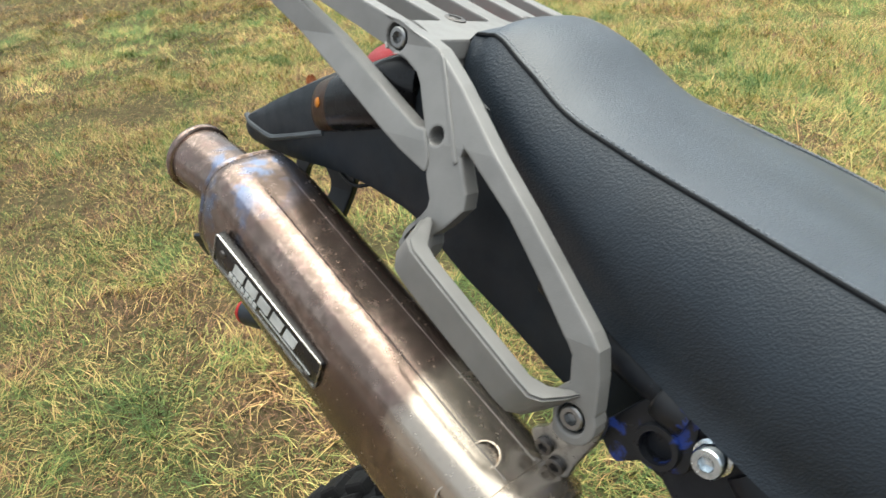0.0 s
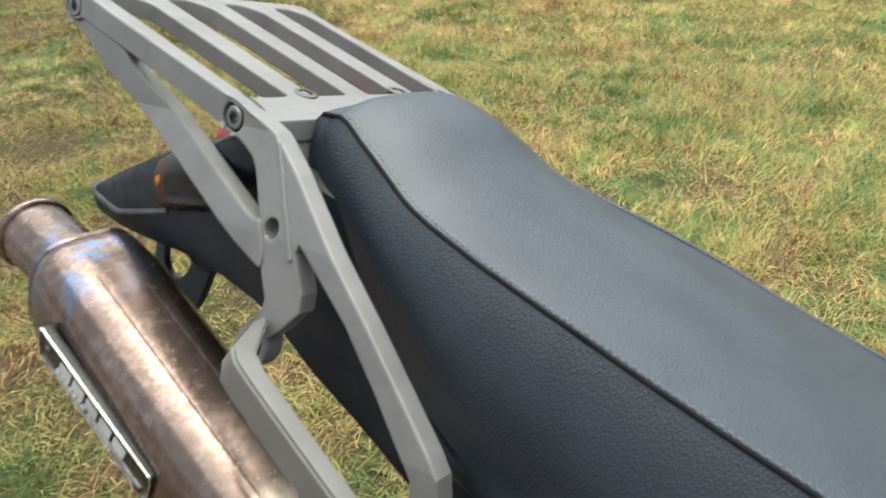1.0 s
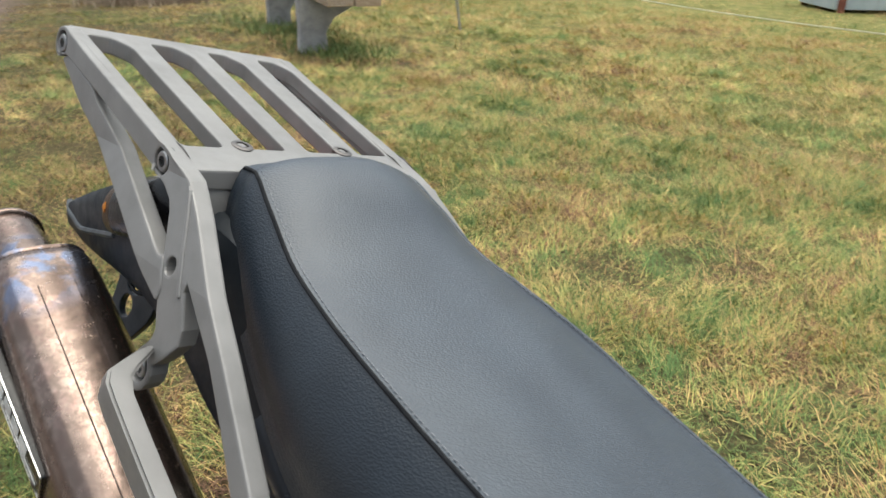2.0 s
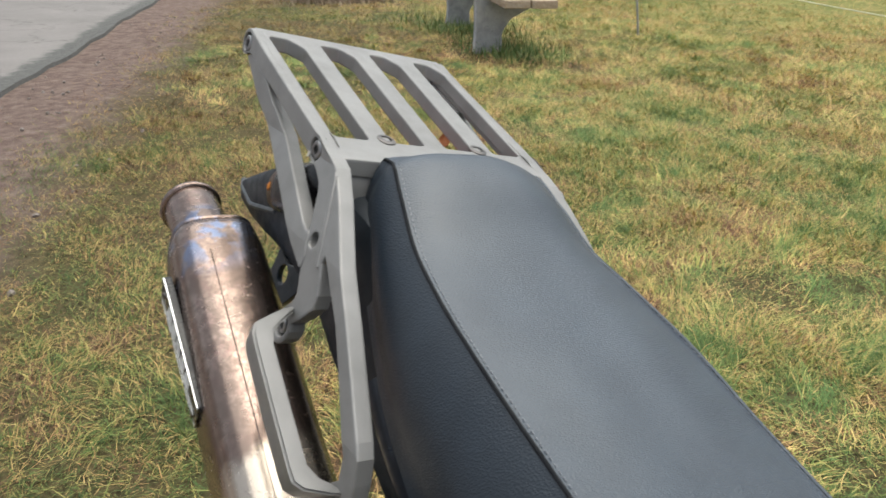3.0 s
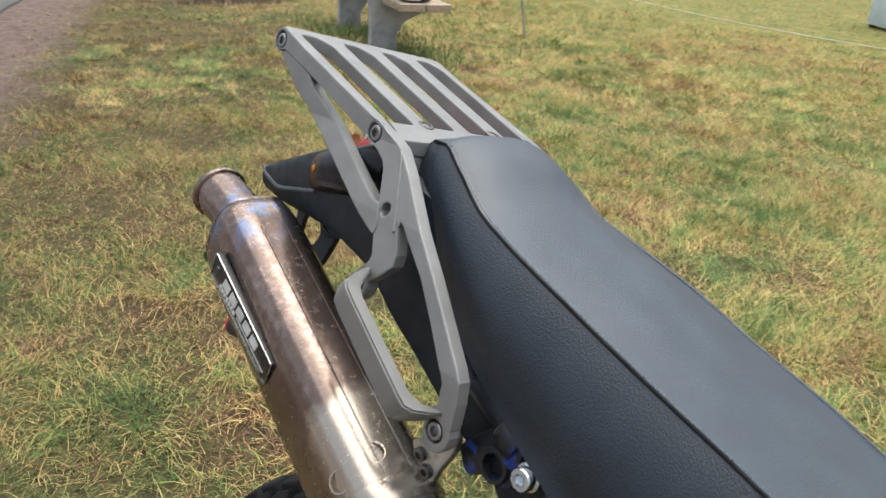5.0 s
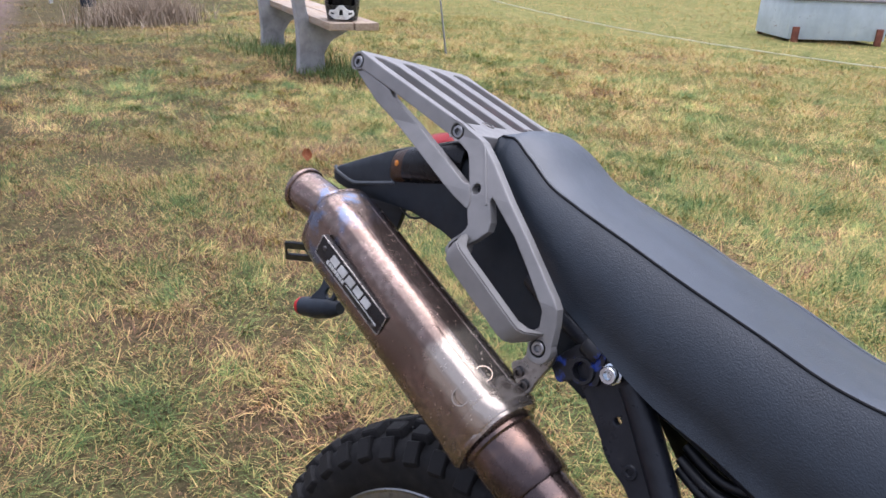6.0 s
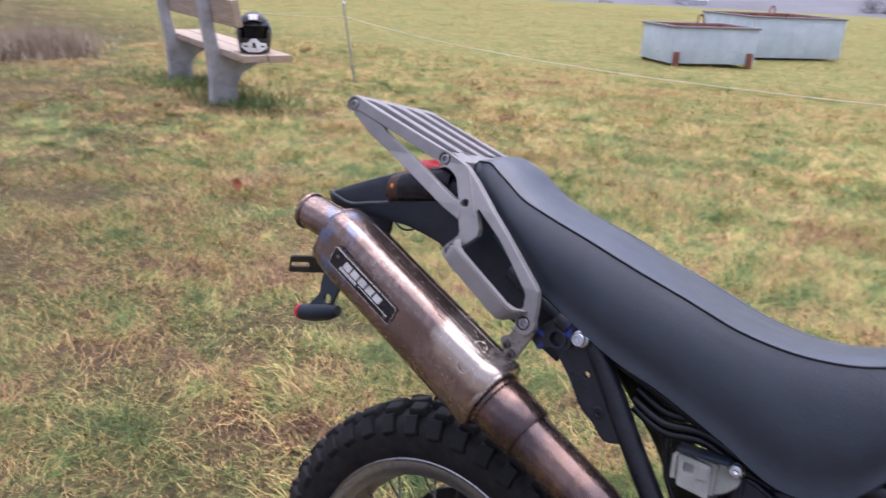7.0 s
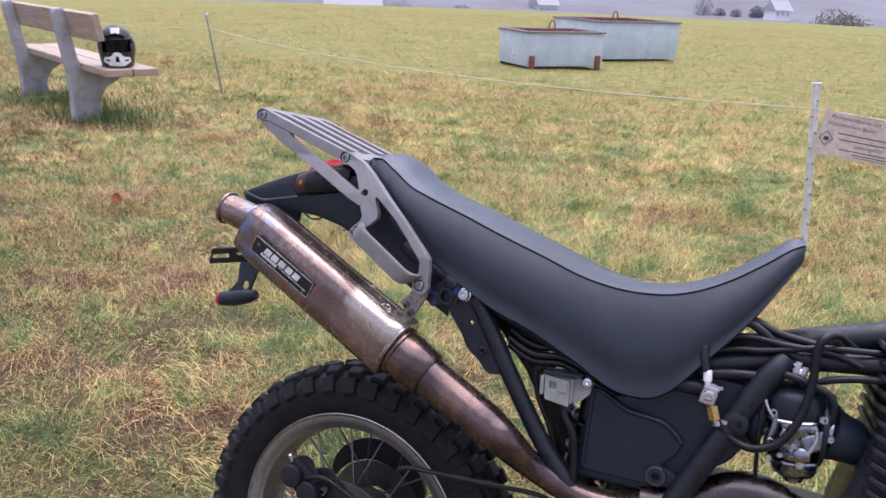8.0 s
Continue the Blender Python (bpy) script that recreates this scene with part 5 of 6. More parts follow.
def build_airbox(bike):
    bm = bm_new()
    outline = rounded([(0.424, 0.575), (0.424, 0.655), (0.434, 0.722), (0.488, 0.728), (0.540, 0.752), (0.600, 0.790), (0.668, 0.786), (0.676, 0.705), (0.650, 0.660), (0.600, 0.625), (0.575, 0.600), (0.545, 0.580)], 0.012)
    add_slab(bm, outline, [], lambda u, v, d: Vector((u, -0.074 + d, v)), 0.145, 0.009, 3)
    box = part("airbox", bm, BLACK, bike, "black moulded airbox", 0)
    bm = bm_new()
    lid = rounded([(0.431, 0.592), (0.431, 0.731), (0.444, 0.731), (0.463, 0.724), (0.4925, 0.709), (0.545, 0.704), (0.568, 0.692), (0.584, 0.675), (0.574, 0.652), (0.556, 0.633), (0.548, 0.596)], 0.008)
    add_slab(bm, lid, [], lambda u, v, d: Vector((u, -0.081 + d, v)), 0.010, 0.004, 3)
    part("airbox_lid", bm, BLACK, box, "", 0)
    tube_part("airbox_rib", [(0.4345, -0.082, 0.600), (0.4345, -0.082, 0.700), (0.436, -0.082, 0.727), (0.461, -0.082, 0.721), (0.4915, -0.082, 0.706), (0.5435, -0.082, 0.701), (0.566, -0.082, 0.689), (0.580, -0.082, 0.675)], 0.0036, BLACK, box)
    bm = bm_new()
    add_slab(bm, rounded([(0.545, 0.604), (0.560, 0.602), (0.594, 0.596), (0.600, 0.612), (0.572, 0.628), (0.553, 0.634)], 0.005), [], lambda u, v, d: Vector((u, -0.086 + d, v)), 0.010, 0.002)
    add_lathe(bm, (0.551, -0.080, 0.618), (0, -1, 0), [(0, 0.0165), (0.013, 0.0155), (0.015, 0.0135), (0.015, 0.0066), (0.005, 0.0060), (0.005, 0.0002)], 28, close=False)
    boss = part("rubber_boss", bm, BLACK, box, "rubber mounting boss with a tapered lug")
    bm = bm_new()
    add_lathe(bm, (0.551, -0.0945, 0.618), (0, -1, 0), [(0, 0.0150), (0.0014, 0.0146), (0.0014, 0.0128), (0, 0.0124)], 28, close=False)
    part("worn_ring", bm, DARK_STEEL, boss, "worn steel ring")
    # pale connector block with its lid and screw
    bm = bm_new()
    face = rounded([(0.359, 0.741), (0.400, 0.738), (0.404, 0.696), (0.364, 0.700)], 0.003)
    add_slab(bm, face, [rounded([(0.368, 0.732), (0.381, 0.731), (0.380, 0.720), (0.369, 0.719)], 0.004)], lambda u, v, d: Vector((u, -0.112 + d, v)), 0.008, 0.0015)
    add_slab(bm, rounded([(0.358, 0.742), (0.406, 0.740), (0.407, 0.700), (0.361, 0.703)], 0.002), [], lambda u, v, d: Vector((u, -0.1045 + d, v)), 0.022, 0.001)
    add_box(bm, (0.392, -0.1125, 0.727), (0.012, 0.004, 0.018), (0, -4, 0), 0.001)
    add_box(bm, (0.357, -0.106, 0.722), (0.006, 0.014, 0.030), (0, -4, 0), 0.001)
    add_slab(bm, rounded([(0.406, 0.744), (0.432, 0.744), (0.433, 0.722), (0.420, 0.707), (0.406, 0.700)], 0.003), [], lambda u, v, d: Vector((u, -0.098 + d, v)), 0.010, 0.0012)
    reg = part("connector_block", bm, CREAM, bike, "pale aged plastic connector block", 0)
    bm = bm_new()
    add_box(bm, (0.388, -0.102, 0.7470), (0.062, 0.028, 0.005), (0, -4, 0), 0.001)
    part("block_lid", bm, BLACK, reg, "", 0)
    bm = bm_new()
    add_lathe(bm, (0.4265, -0.099, 0.7405), (0, -1, 0), [(0, 0.0100), (0.002, 0.0100), (0.0035, 0.0085), (0.0060, 0.0070), (0.0066, 0.0030), (0.0050, 0.0004)], 24, close=False)
    part("screw", bm, ZINC, reg, "zinc screw")
    for k, (z0, y0) in enumerate(((0.792, -0.078), (0.780, -0.086), (0.768, -0.082), (0.776, -0.070))):
        tube_part("cable", [(0.285, y0, z0), (0.330, y0 - 0.006, z0 - 0.016), (0.380, y0 - 0.004, z0 - 0.012), (0.430, y0, z0 - 0.03), (0.47, y0 + 0.02, z0 - 0.05)], 0.0058, HOSE, reg, "grey-black cable")
    tube_part("cable", [(0.395, -0.098, 0.702), (0.398, -0.100, 0.680), (0.416, -0.100, 0.650), (0.424, -0.098, 0.610), (0.430, -0.096, 0.560), (0.46, -0.09, 0.50)], 0.0068, HOSE, reg, "grey-black cable")
    bm = bm_new()
    add_box(bm, (0.398, -0.098, 0.694), (0.016, 0.012, 0.016), (0, -8, 0), 0.002)
    part("cable_plug", bm, BLACK, reg, "", 0)
    tube_part("cable", [(0.335, -0.085, 0.760), (0.345, -0.084, 0.700), (0.372, -0.082, 0.650), (0.392, -0.08, 0.60)], 0.0045, HOSE, reg, "grey-black cable")


def build_underseat(bike):
    """Inner mudguard, battery tray, shock and linkage between the seat and the swingarm."""
    bm = bm_new()
    rows = []
    for x, z, w in ((0.130, 0.880, 0.070), (0.220, 0.800, 0.072), (0.300, 0.715, 0.074), (0.350, 0.640, 0.074), (0.385, 0.560, 0.070), (0.400, 0.480, 0.060)):
        rows.append([(x + 0.045 * (1 - math.cos(a * 0.9)), w * math.sin(a) / math.sin(1.25), z + 0.02 * math.cos(a)) for a in np.linspace(-1.25, 1.25, 13)])
    loft(bm, rows)
    bmesh.ops.solidify(bm, geom=list(bm.faces), thickness=0.003)
    part("inner_mudguard", bm, RUBBER, bike, "black inner mudguard behind the wheel", 50)
    bm = bm_new()
    add_box(bm, (0.490, 0.0, 0.770), (0.230, 0.120, 0.060), (0, 8, 0), 0.012)
    tray = part("battery_tray", bm, BLACK, bike, "black tray under the seat")
    tube_part("battery_strap", [(0.46, -0.066, 0.745), (0.46, -0.068, 0.790), (0.46, -0.040, 0.806)], 0.006, HOSE, tray)
    bm = bm_new()
    a, b = Vector((0.430, -0.010, 0.700)), Vector((0.420, -0.010, 0.400))
    add_rod(bm, a, b, 0.024, segs=20)
    shock = part("shock_absorber", bm, DARK_STEEL, bike, "dark rear shock absorber")
    coil = bm_new()
    pts = [a + (b - a) * (0.1 + 0.8 * k / 160) + Vector((0.034 * math.cos(k * 0.35), 0.034 * math.sin(k * 0.35), 0)) for k in range(161)]
    add_tube(coil, pts, 0.0055, 8, 1)
    part("coil_spring", coil, FRAME, shock)
    bm = bm_new()
    add_slab(bm, rounded([(0.470, 0.560), (0.560, 0.585), (0.615, 0.580), (0.610, 0.470), (0.560, 0.400), (0.490, 0.420), (0.455, 0.520)], 0.02), [circle(0.545, 0.430, 0.014, 16)], lambda u, v, d: Vector((u, -0.082 + d, v)), 0.164, 0.008)
    part("pivot_casting", bm, FRAME, bike, "black swingarm pivot casting", 0)


def build_engine(bike):
    bm = bm_new()
    add_box(bm, (0.895, 0, 0.700), (0.15, 0.150, 0.24), (0, 12, 0), 0.02, 3)
    engine = part("engine_cylinder", bm, ENGINE, bike, "black finned engine cylinder", 0)
    fin = bm_new()
    add_slab(fin, rounded([(-0.085, -0.090), (0.075, -0.090), (0.075, 0.090), (-0.085, 0.090)], 0.025), [], lambda u, v, d: Vector((u, v, d)), 0.0080, 0.0012, 1)
    me = None
    for k in range(12):
        m = Matrix.Translation((0.905, 0, 0.620)) @ pose(0, 0, 0, 0, 23, 0) @ Matrix.Translation((-0.0044 * k, 0, k * 0.0185)) @ Matrix.Diagonal((1 + 0.05 * k, 1, 1, 1))
        if me is None:
            ob = part("cooling_fin", fin, ENGINE, engine, "", 0)
            ob.matrix_basis, me = m, ob.data
        else:
            piece("cooling_fin", me, engine, m)
    bm = bm_new()
    add_box(bm, (0.810, 0.01, 0.500), (0.40, 0.15, 0.21), (0, 0, 0), 0.03, 3)
    add_lathe(bm, (0.780, -0.055, 0.480), (0, -1, 0), [(0, 0.085), (0.020, 0.082), (0.028, 0.070), (0.030, 0.03)], 36)
    part("crankcase", bm, ENGINE, engine, "", 0)
    bm = bm_new()
    add_box(bm, (0.905, -0.02, 0.835), (0.10, 0.12, 0.05), (0, 14, 0), 0.015, 3)
    part("rocker_cover", bm, ENGINE, engine, "", 0)
    # carburettor
    bm = bm_new()
    add_lathe(bm, (0.655, -0.040, 0.735), (1, 0, -0.02), [(0, 0.028), (0.01, 0.033), (0.03, 0.033), (0.04, 0.027), (0.085, 0.027), (0.095, 0.033), (0.125, 0.033), (0.13, 0.027)], 28)
    carb = part("carburettor", bm, CARB, bike, "grimy cast alloy carburettor")
    bm = bm_new()
    axis = (-0.13, -0.04, 1)

    def square(power):
        return lambda t: (abs(math.cos(t + 0.5)) ** power + abs(math.sin(t + 0.5)) ** power) ** (-1 / power)

    add_lathe(bm, (0.736, -0.052, 0.690), axis, [(0.000, 0.029), (0.004, 0.033), (0.010, 0.034), (0.013, 0.0305), (0.024, 0.0290), (0.036, 0.0310), (0.048, 0.0360), (0.056, 0.0380), (0.060, 0.0360)], 40, square(3.2))
    for x, z, w, h, turn in ((0.702, 0.738, 0.010, 0.044, 8), (0.716, 0.726, 0.012, 0.026, 14), (0.752, 0.724, 0.022, 0.026, -28), (0.744, 0.746, 0.028, 0.012, 10), (0.766, 0.732, 0.012, 0.030, 6)):
        add_box(bm, (x, -0.086, z), (w, 0.014, h), (0, turn, 0), 0.0045, 3)
    add_lathe(bm, (0.700, -0.082, 0.712), (0, -1, 0), [(0, 0.0095), (0.010, 0.0090), (0.012, 0.0070), (0.012, 0.0035), (0.006, 0.0030)], 18, close=False)
    add_lathe(bm, (0.744, -0.084, 0.704), (0, -1, 0), [(0, 0.0120), (0.008, 0.0115), (0.011, 0.0080)], 20)
    part("carb_body", bm, CARB, carb, "", 45)
    bm = bm_new()
    add_lathe(bm, (0.7275, -0.054, 0.753), axis, [(0, 0.0440), (0.004, 0.0455), (0.030, 0.0450), (0.038, 0.0420), (0.043, 0.0340), (0.046, 0.0140), (0.046, 0.0004)], 40)
    cap = part("carb_cap", bm, BLACK, carb, "black round cap")
    bm = bm_new()
    add_lathe(bm, (0.7275, -0.054, 0.7515), axis, [(0.0035, 0.0452), (0.0015, 0.0468), (-0.0010, 0.0462), (-0.0018, 0.0430)], 40, close=False)
    part("rim_band", bm, STEEL, cap, "thin bright rim of the cap")
    bm = bm_new()
    add_lathe(bm, (0.738, -0.050, 0.690), (0.10, 0.03, -1), [(0, 0.0335), (0.003, 0.0345), (0.008, 0.0300), (0.020, 0.0285), (0.027, 0.0240), (0.030, 0.0140), (0.038, 0.0120), (0.040, 0.0080)], 36, square(3.0))
    part("float_bowl", bm, CARB, carb, "cast float bowl with a drain boss", 45)
    rnd = random.Random(8)
    for x, z, r in ((0.698, 0.758, 0.0055), (0.763, 0.764, 0.006), (0.732, 0.716, 0.005), (0.776, 0.738, 0.005), (0.702, 0.690, 0.0045), (0.744, 0.690, 0.006), (0.724, 0.742, 0.0045), (0.716, 0.698, 0.004)):
        bm = bm_new()
        add_bolt(bm, (x, -0.084 - rnd.uniform(0, 0.006), z), (0, -1, 0), r, 0.008)
        part("screw", bm, STEEL, carb)
    tube_part("throttle_link", [(0.682, -0.090, 0.778), (0.690, -0.094, 0.762), (0.698, -0.094, 0.752)], 0.0025, STEEL, carb, "bent steel link")
    tube_part("throttle_link", [(0.746, -0.086, 0.765), (0.760, -0.090, 0.735), (0.750, -0.090, 0.705)], 0.0035, STEEL, carb, "bent steel link")
    tube_part("intake_boot", [(0.605, -0.020, 0.745), (0.630, -0.032, 0.740), (0.662, -0.040, 0.735)], 0.034, BLACK, carb)
    tube_part("intake_boot", [(0.774, -0.040, 0.735), (0.795, -0.036, 0.730), (0.835, -0.02, 0.72)], [0.046, 0.036, 0.030], BLACK, carb)
    bm = bm_new()
    add_lathe(bm, (0.764, -0.046, 0.742), (1, 0, 0.05), [(0, 0.040), (0.001, 0.0540), (0.007, 0.0550), (0.009, 0.050), (0.010, 0.030)], 36)
    part("intake_flange", bm, BLACK, carb, "black clamped flange")
    bm = bm_new()
    add_lathe(bm, (0.690, -0.046, 0.735), (-1, 0, 0.02), [(0, 0.036), (0.004, 0.044), (0.012, 0.045), (0.020, 0.040), (0.030, 0.034)], 32)
    part("inlet_bell", bm, BLACK, carb, "black rubber inlet bell")
    tube_part("vent_hose", [(0.686, -0.085, 0.775), (0.682, -0.090, 0.750), (0.684, -0.090, 0.710), (0.690, -0.080, 0.650)], 0.0034, HOSE, carb, "black vent hose")
    # fuel line: sleeve, filter block, brass union, clip and the long hose
    bm = bm_new()
    add_box(bm, (0.5955, -0.100, 0.779), (0.0225, 0.015, 0.029), (0, 10, 0), 0.003)
    tap = part("fuel_connector", bm, STEEL, bike, "small bright fuel connector with a brass union", 0)
    tap.matrix_basis = pose(0.0115, 0, -0.0145)
    bm = bm_new()
    add_lathe(bm, (0.590, -0.100, 0.798), (-0.12, 0, 1), [(-0.008, 0.0040), (0.0, 0.0040), (0.001, 0.0062), (0.016, 0.0062), (0.018, 0.005)], 16)
    part("white_sleeve", bm, WHITE, tap, "white plastic sleeve")
    bm = bm_new()
    add_lathe(bm, (0.602, -0.100, 0.764), (0.35, 0, -1), [(0, 0.0085), (0.021, 0.0085), (0.022, 0.006)], 6)
    part("brass_union", bm, BRASS, tap, "brass union", 0)
    bm = bm_new()
    add_lathe(bm, (0.6115, -0.100, 0.744), (0.4, 0, -1), [(0, 0.0072), (0.008, 0.0072)], 16)
    add_box(bm, (0.622, -0.102, 0.744), (0.010, 0.006, 0.006))
    part("hose_clip", bm, STEEL, tap, "bright hose clip")
    bm = bm_new()
    add_lathe(bm, (0.5955, -0.107, 0.779), (0, -1, 0), [(0, 0.0078), (0.0050, 0.0078), (0.0055, 0.0070), (0.0055, 0.0045), (0.0030, 0.0040), (0.0030, 0.0003)], 18, close=False)
    add_box(bm, (0.603, -0.100, 0.7935), (0.020, 0.004, 0.005), (0, 8, 0))
    part("filter_screw", bm, STEEL, tap, "")

    def hose(pts, r, label="black hose"):
        tube_part("hose", pts, r, HOSE, bike, label)

    hose([(0.626, -0.100, 0.731), (0.640, -0.100, 0.712), (0.665, -0.101, 0.701), (0.689, -0.102, 0.704), (0.713, -0.102, 0.721), (0.730, -0.101, 0.754), (0.738, -0.100, 0.794), (0.739, -0.100, 0.832), (0.738, -0.100, 0.862), (0.744, -0.098, 0.880), (0.758, -0.080, 0.884), (0.775, -0.050, 0.874), (0.81, -0.03, 0.85)], 0.0062, "black fuel hose in a long bow")
    hose([(0.598, -0.100, 0.797), (0.590, -0.090, 0.828), (0.600, -0.076, 0.852), (0.637, -0.070, 0.877), (0.665, -0.070, 0.868), (0.690, -0.070, 0.849), (0.720, -0.07, 0.84)], 0.0065)
    hose([(0.600, -0.075, 0.828), (0.640, -0.078, 0.838), (0.673, -0.078, 0.843), (0.741, -0.074, 0.861), (0.787, -0.070, 0.866), (0.86, -0.05, 0.87)], 0.0048)
    hose([(0.610, -0.070, 0.850), (0.650, -0.074, 0.858), (0.700, -0.076, 0.856), (0.760, -0.072, 0.856), (0.800, -0.07, 0.845)], 0.0050)
    hose([(0.600, -0.050, 0.862), (0.640, -0.055, 0.882), (0.690, -0.06, 0.868), (0.75, -0.06, 0.862)], 0.0060)
    hose([(0.700, -0.085, 0.816), (0.723, -0.088, 0.813), (0.747, -0.090, 0.807), (0.765, -0.090, 0.799), (0.773, -0.090, 0.783), (0.772, -0.088, 0.763), (0.764, -0.080, 0.748)], 0.0060)
    hose([(0.745, -0.080, 0.812), (0.770, -0.080, 0.822), (0.810, -0.075, 0.830), (0.88, -0.06, 0.835)], 0.0055)
    hose([(0.590, -0.080, 0.790), (0.640, -0.082, 0.800), (0.690, -0.080, 0.806)], 0.0085)
    for x, z in ((0.702, 0.838), (0.712, 0.832)):
        bm = bm_new()
        add_lathe(bm, (x, -0.062, z - 0.006), (1, 0.06, 0.22), [(0, 0.0195), (0.008, 0.0195), (0.008, 0.0165)], 24, close=False)
        add_box(bm, (x + 0.004, -0.083, z + 0.002), (0.008, 0.006, 0.024), (0, 8, 0), 0.001)
        part("tube_clip", bm, STEEL, tap, "bright clip")


def build_motorcycle():
    bike = new("motorcycle")
    bike.matrix_basis = pose(BIKE_X, BIKE_Y, BIKE_Z, BIKE_LEAN, 0, 0)
    tagged(bike, "dark trail motorcycle being rebuilt, leaning, its tank and side panels off", "motorcycle")
    build_seat(bike)
    build_rack(bike)
    build_muffler(bike)
    build_exhaust(bike)
    build_fender(bike)
    build_frame(bike)
    build_airbox(bike)
    build_underseat(bike)
    build_engine(bike)
    build_wheel(bike)


SEAM = mat_plastic("black_seam_cord", (0.005, 0.006, 0.008), 0.85)
CREAM_THREAD = mat_plastic("grey_thread", (0.19, 0.20, 0.22), 0.8)
build_motorcycle()


# ---- the meadow's things ----
def build_bench():
    """Concrete cheeks with a plank seat and a plank back. Local x runs from the near leg to the far one, y to the back."""
    bench = new("park_bench")
    bench.matrix_basis = pose(-4.39, 3.33, float(terrain(-4.39, 3.33)) - 0.01, 0, 0, 156.3)
    tagged(bench, "park bench with grey concrete legs and weathered wooden planks", "bench")
    profile = rounded([(-0.115, 0.0), (0.115, 0.0), (0.105, 0.20), (0.115, 0.42), (0.175, 0.86), (0.165, 0.90), (0.095, 0.905), (0.035, 0.52), (0.005, 0.425), (-0.37, 0.425), (-0.38, 0.385), (-0.17, 0.275), (-0.105, 0.17)], 0.025)
    for x in (0.0, 1.425):
        bm = bm_new()
        add_slab(bm, profile, [], lambda u, v, d, x0=x: Vector((x0 - 0.06 + d, u, v)), 0.12, 0.014)
        part("leg", bm, CONCRETE, bench, "smooth grey concrete leg", 0)
    for y, dx in ((-0.275, 0.0), (-0.075, 0.012)):
        bm = bm_new()
        add_box(bm, (0.56 + dx, y, 0.452), (2.44, 0.192, 0.056), (0, 0, 0), 0.007)
        part("seat_plank", bm, WOOD, bench, "", 0)
    bm = bm_new()
    add_box(bm, (0.56, 0.055, 0.79), (2.44, 0.055, 0.20), (-9, 0, 0), 0.008)
    part("back_plank", bm, WOOD, bench, "", 0)
    return bench


def build_helmet(bench):
    at = bench.matrix_basis @ Vector((-0.42, -0.15, 0.478))
    helmet = new("helmet")
    helmet.matrix_basis = pose(at.x, at.y, at.z, 0, 0, 46)
    tagged(helmet, "black and white off-road helmet standing on the bench seat", "helmet")
    shell = bm_new()
    rows = []
    for v in np.linspace(0, 1, 20):
        z = 0.012 + 0.295 * v
        rad = 0.138 * math.sqrt(max(0.003, 1 - max(0, (v - 0.45) / 0.56) ** 2)) * (0.86 + 0.14 * min(1, v * 2.5))
        rows.append([(rad * 0.95 * math.sin(a), 0.015 + rad * 1.12 * math.cos(a), z) for a in np.linspace(0, 2 * math.pi, 37)])
    loft(shell, rows)
    bmesh.ops.remove_doubles(shell, verts=list(shell.verts), dist=0.0004)
    # the eye port looks along -y
    gone = []
    for face in shell.faces:
        c = face.calc_center_median()
        if c.y < -0.06 and 0.115 < c.z < 0.215 and abs(c.x) < 0.105:
            gone.append(face)
    bmesh.ops.delete(shell, geom=gone, context="FACES")
    bmesh.ops.solidify(shell, geom=list(shell.faces), thickness=0.006)
    part("shell", shell, HELMET, helmet, "black shell with white and blue patches", 50)
    bm = bm_new()
    rows = []
    for v in np.linspace(-1, 1, 9):
        rows.append([(0.116 * math.sin(a), 0.012 - 0.128 * math.cos(a), 0.165 + 0.056 * v) for a in np.linspace(-1.25, 1.25, 19)])
    loft(bm, rows)
    bmesh.ops.solidify(bm, geom=list(bm.faces), thickness=0.003)
    part("goggle_lens", bm, VISOR, helmet, "dark goggle lens", 50)

    def wrap(u, v, d):
        return Vector((u, -0.172 + 5.5 * u * u + d, v))

    bm = bm_new()
    add_slab(bm, rounded([(-0.100, 0.052), (-0.092, 0.084), (-0.050, 0.088), (-0.018, 0.122), (0.018, 0.122), (0.050, 0.088), (0.092, 0.084), (0.100, 0.052), (0.050, 0.020), (-0.050, 0.020)], 0.010), [rounded([(-0.016, 0.050), (0.016, 0.050), (0.011, 0.092), (-0.011, 0.092)], 0.004), rounded([(-0.082, 0.058), (-0.055, 0.052), (-0.052, 0.064), (-0.080, 0.072)], 0.003), rounded([(0.082, 0.058), (0.055, 0.052), (0.052, 0.064), (0.080, 0.072)], 0.003)], wrap, 0.022, 0.003)
    part("chin_bar", bm, WHITE, helmet, "white chin guard with vents", 0)
    bm = bm_new()
    add_slab(bm, rounded([(-0.085, 0.016), (0.085, 0.016), (0.090, 0.090), (-0.090, 0.090)], 0.01), [], lambda u, v, d: wrap(u, v, d + 0.018), 0.006)
    part("mouth_guard", bm, BLACK, helmet, "", 0)
    bm = bm_new()
    rows = []
    for v in np.linspace(0, 1, 8):
        rows.append([(0.095 * u, -0.060 - 0.085 * v * (1 - 0.25 * u * u), 0.272 - 0.035 * v * v + 0.020 * (1 - u * u)) for u in np.linspace(-1, 1, 13)])
    loft(bm, rows)
    bmesh.ops.solidify(bm, geom=list(bm.faces), thickness=0.005)
    part("peak", bm, BLACK, helmet, "short black peak", 50)
    bm = bm_new()
    rows = []
    for v in np.linspace(0, 1, 8):
        rows.append([(0.038 * u * (1 - 0.25 * v), -0.040 - 0.109 * v, 0.3005 - 0.036 * v * v - 0.004 * u * u) for u in np.linspace(-1, 1, 7)])
    loft(bm, rows)
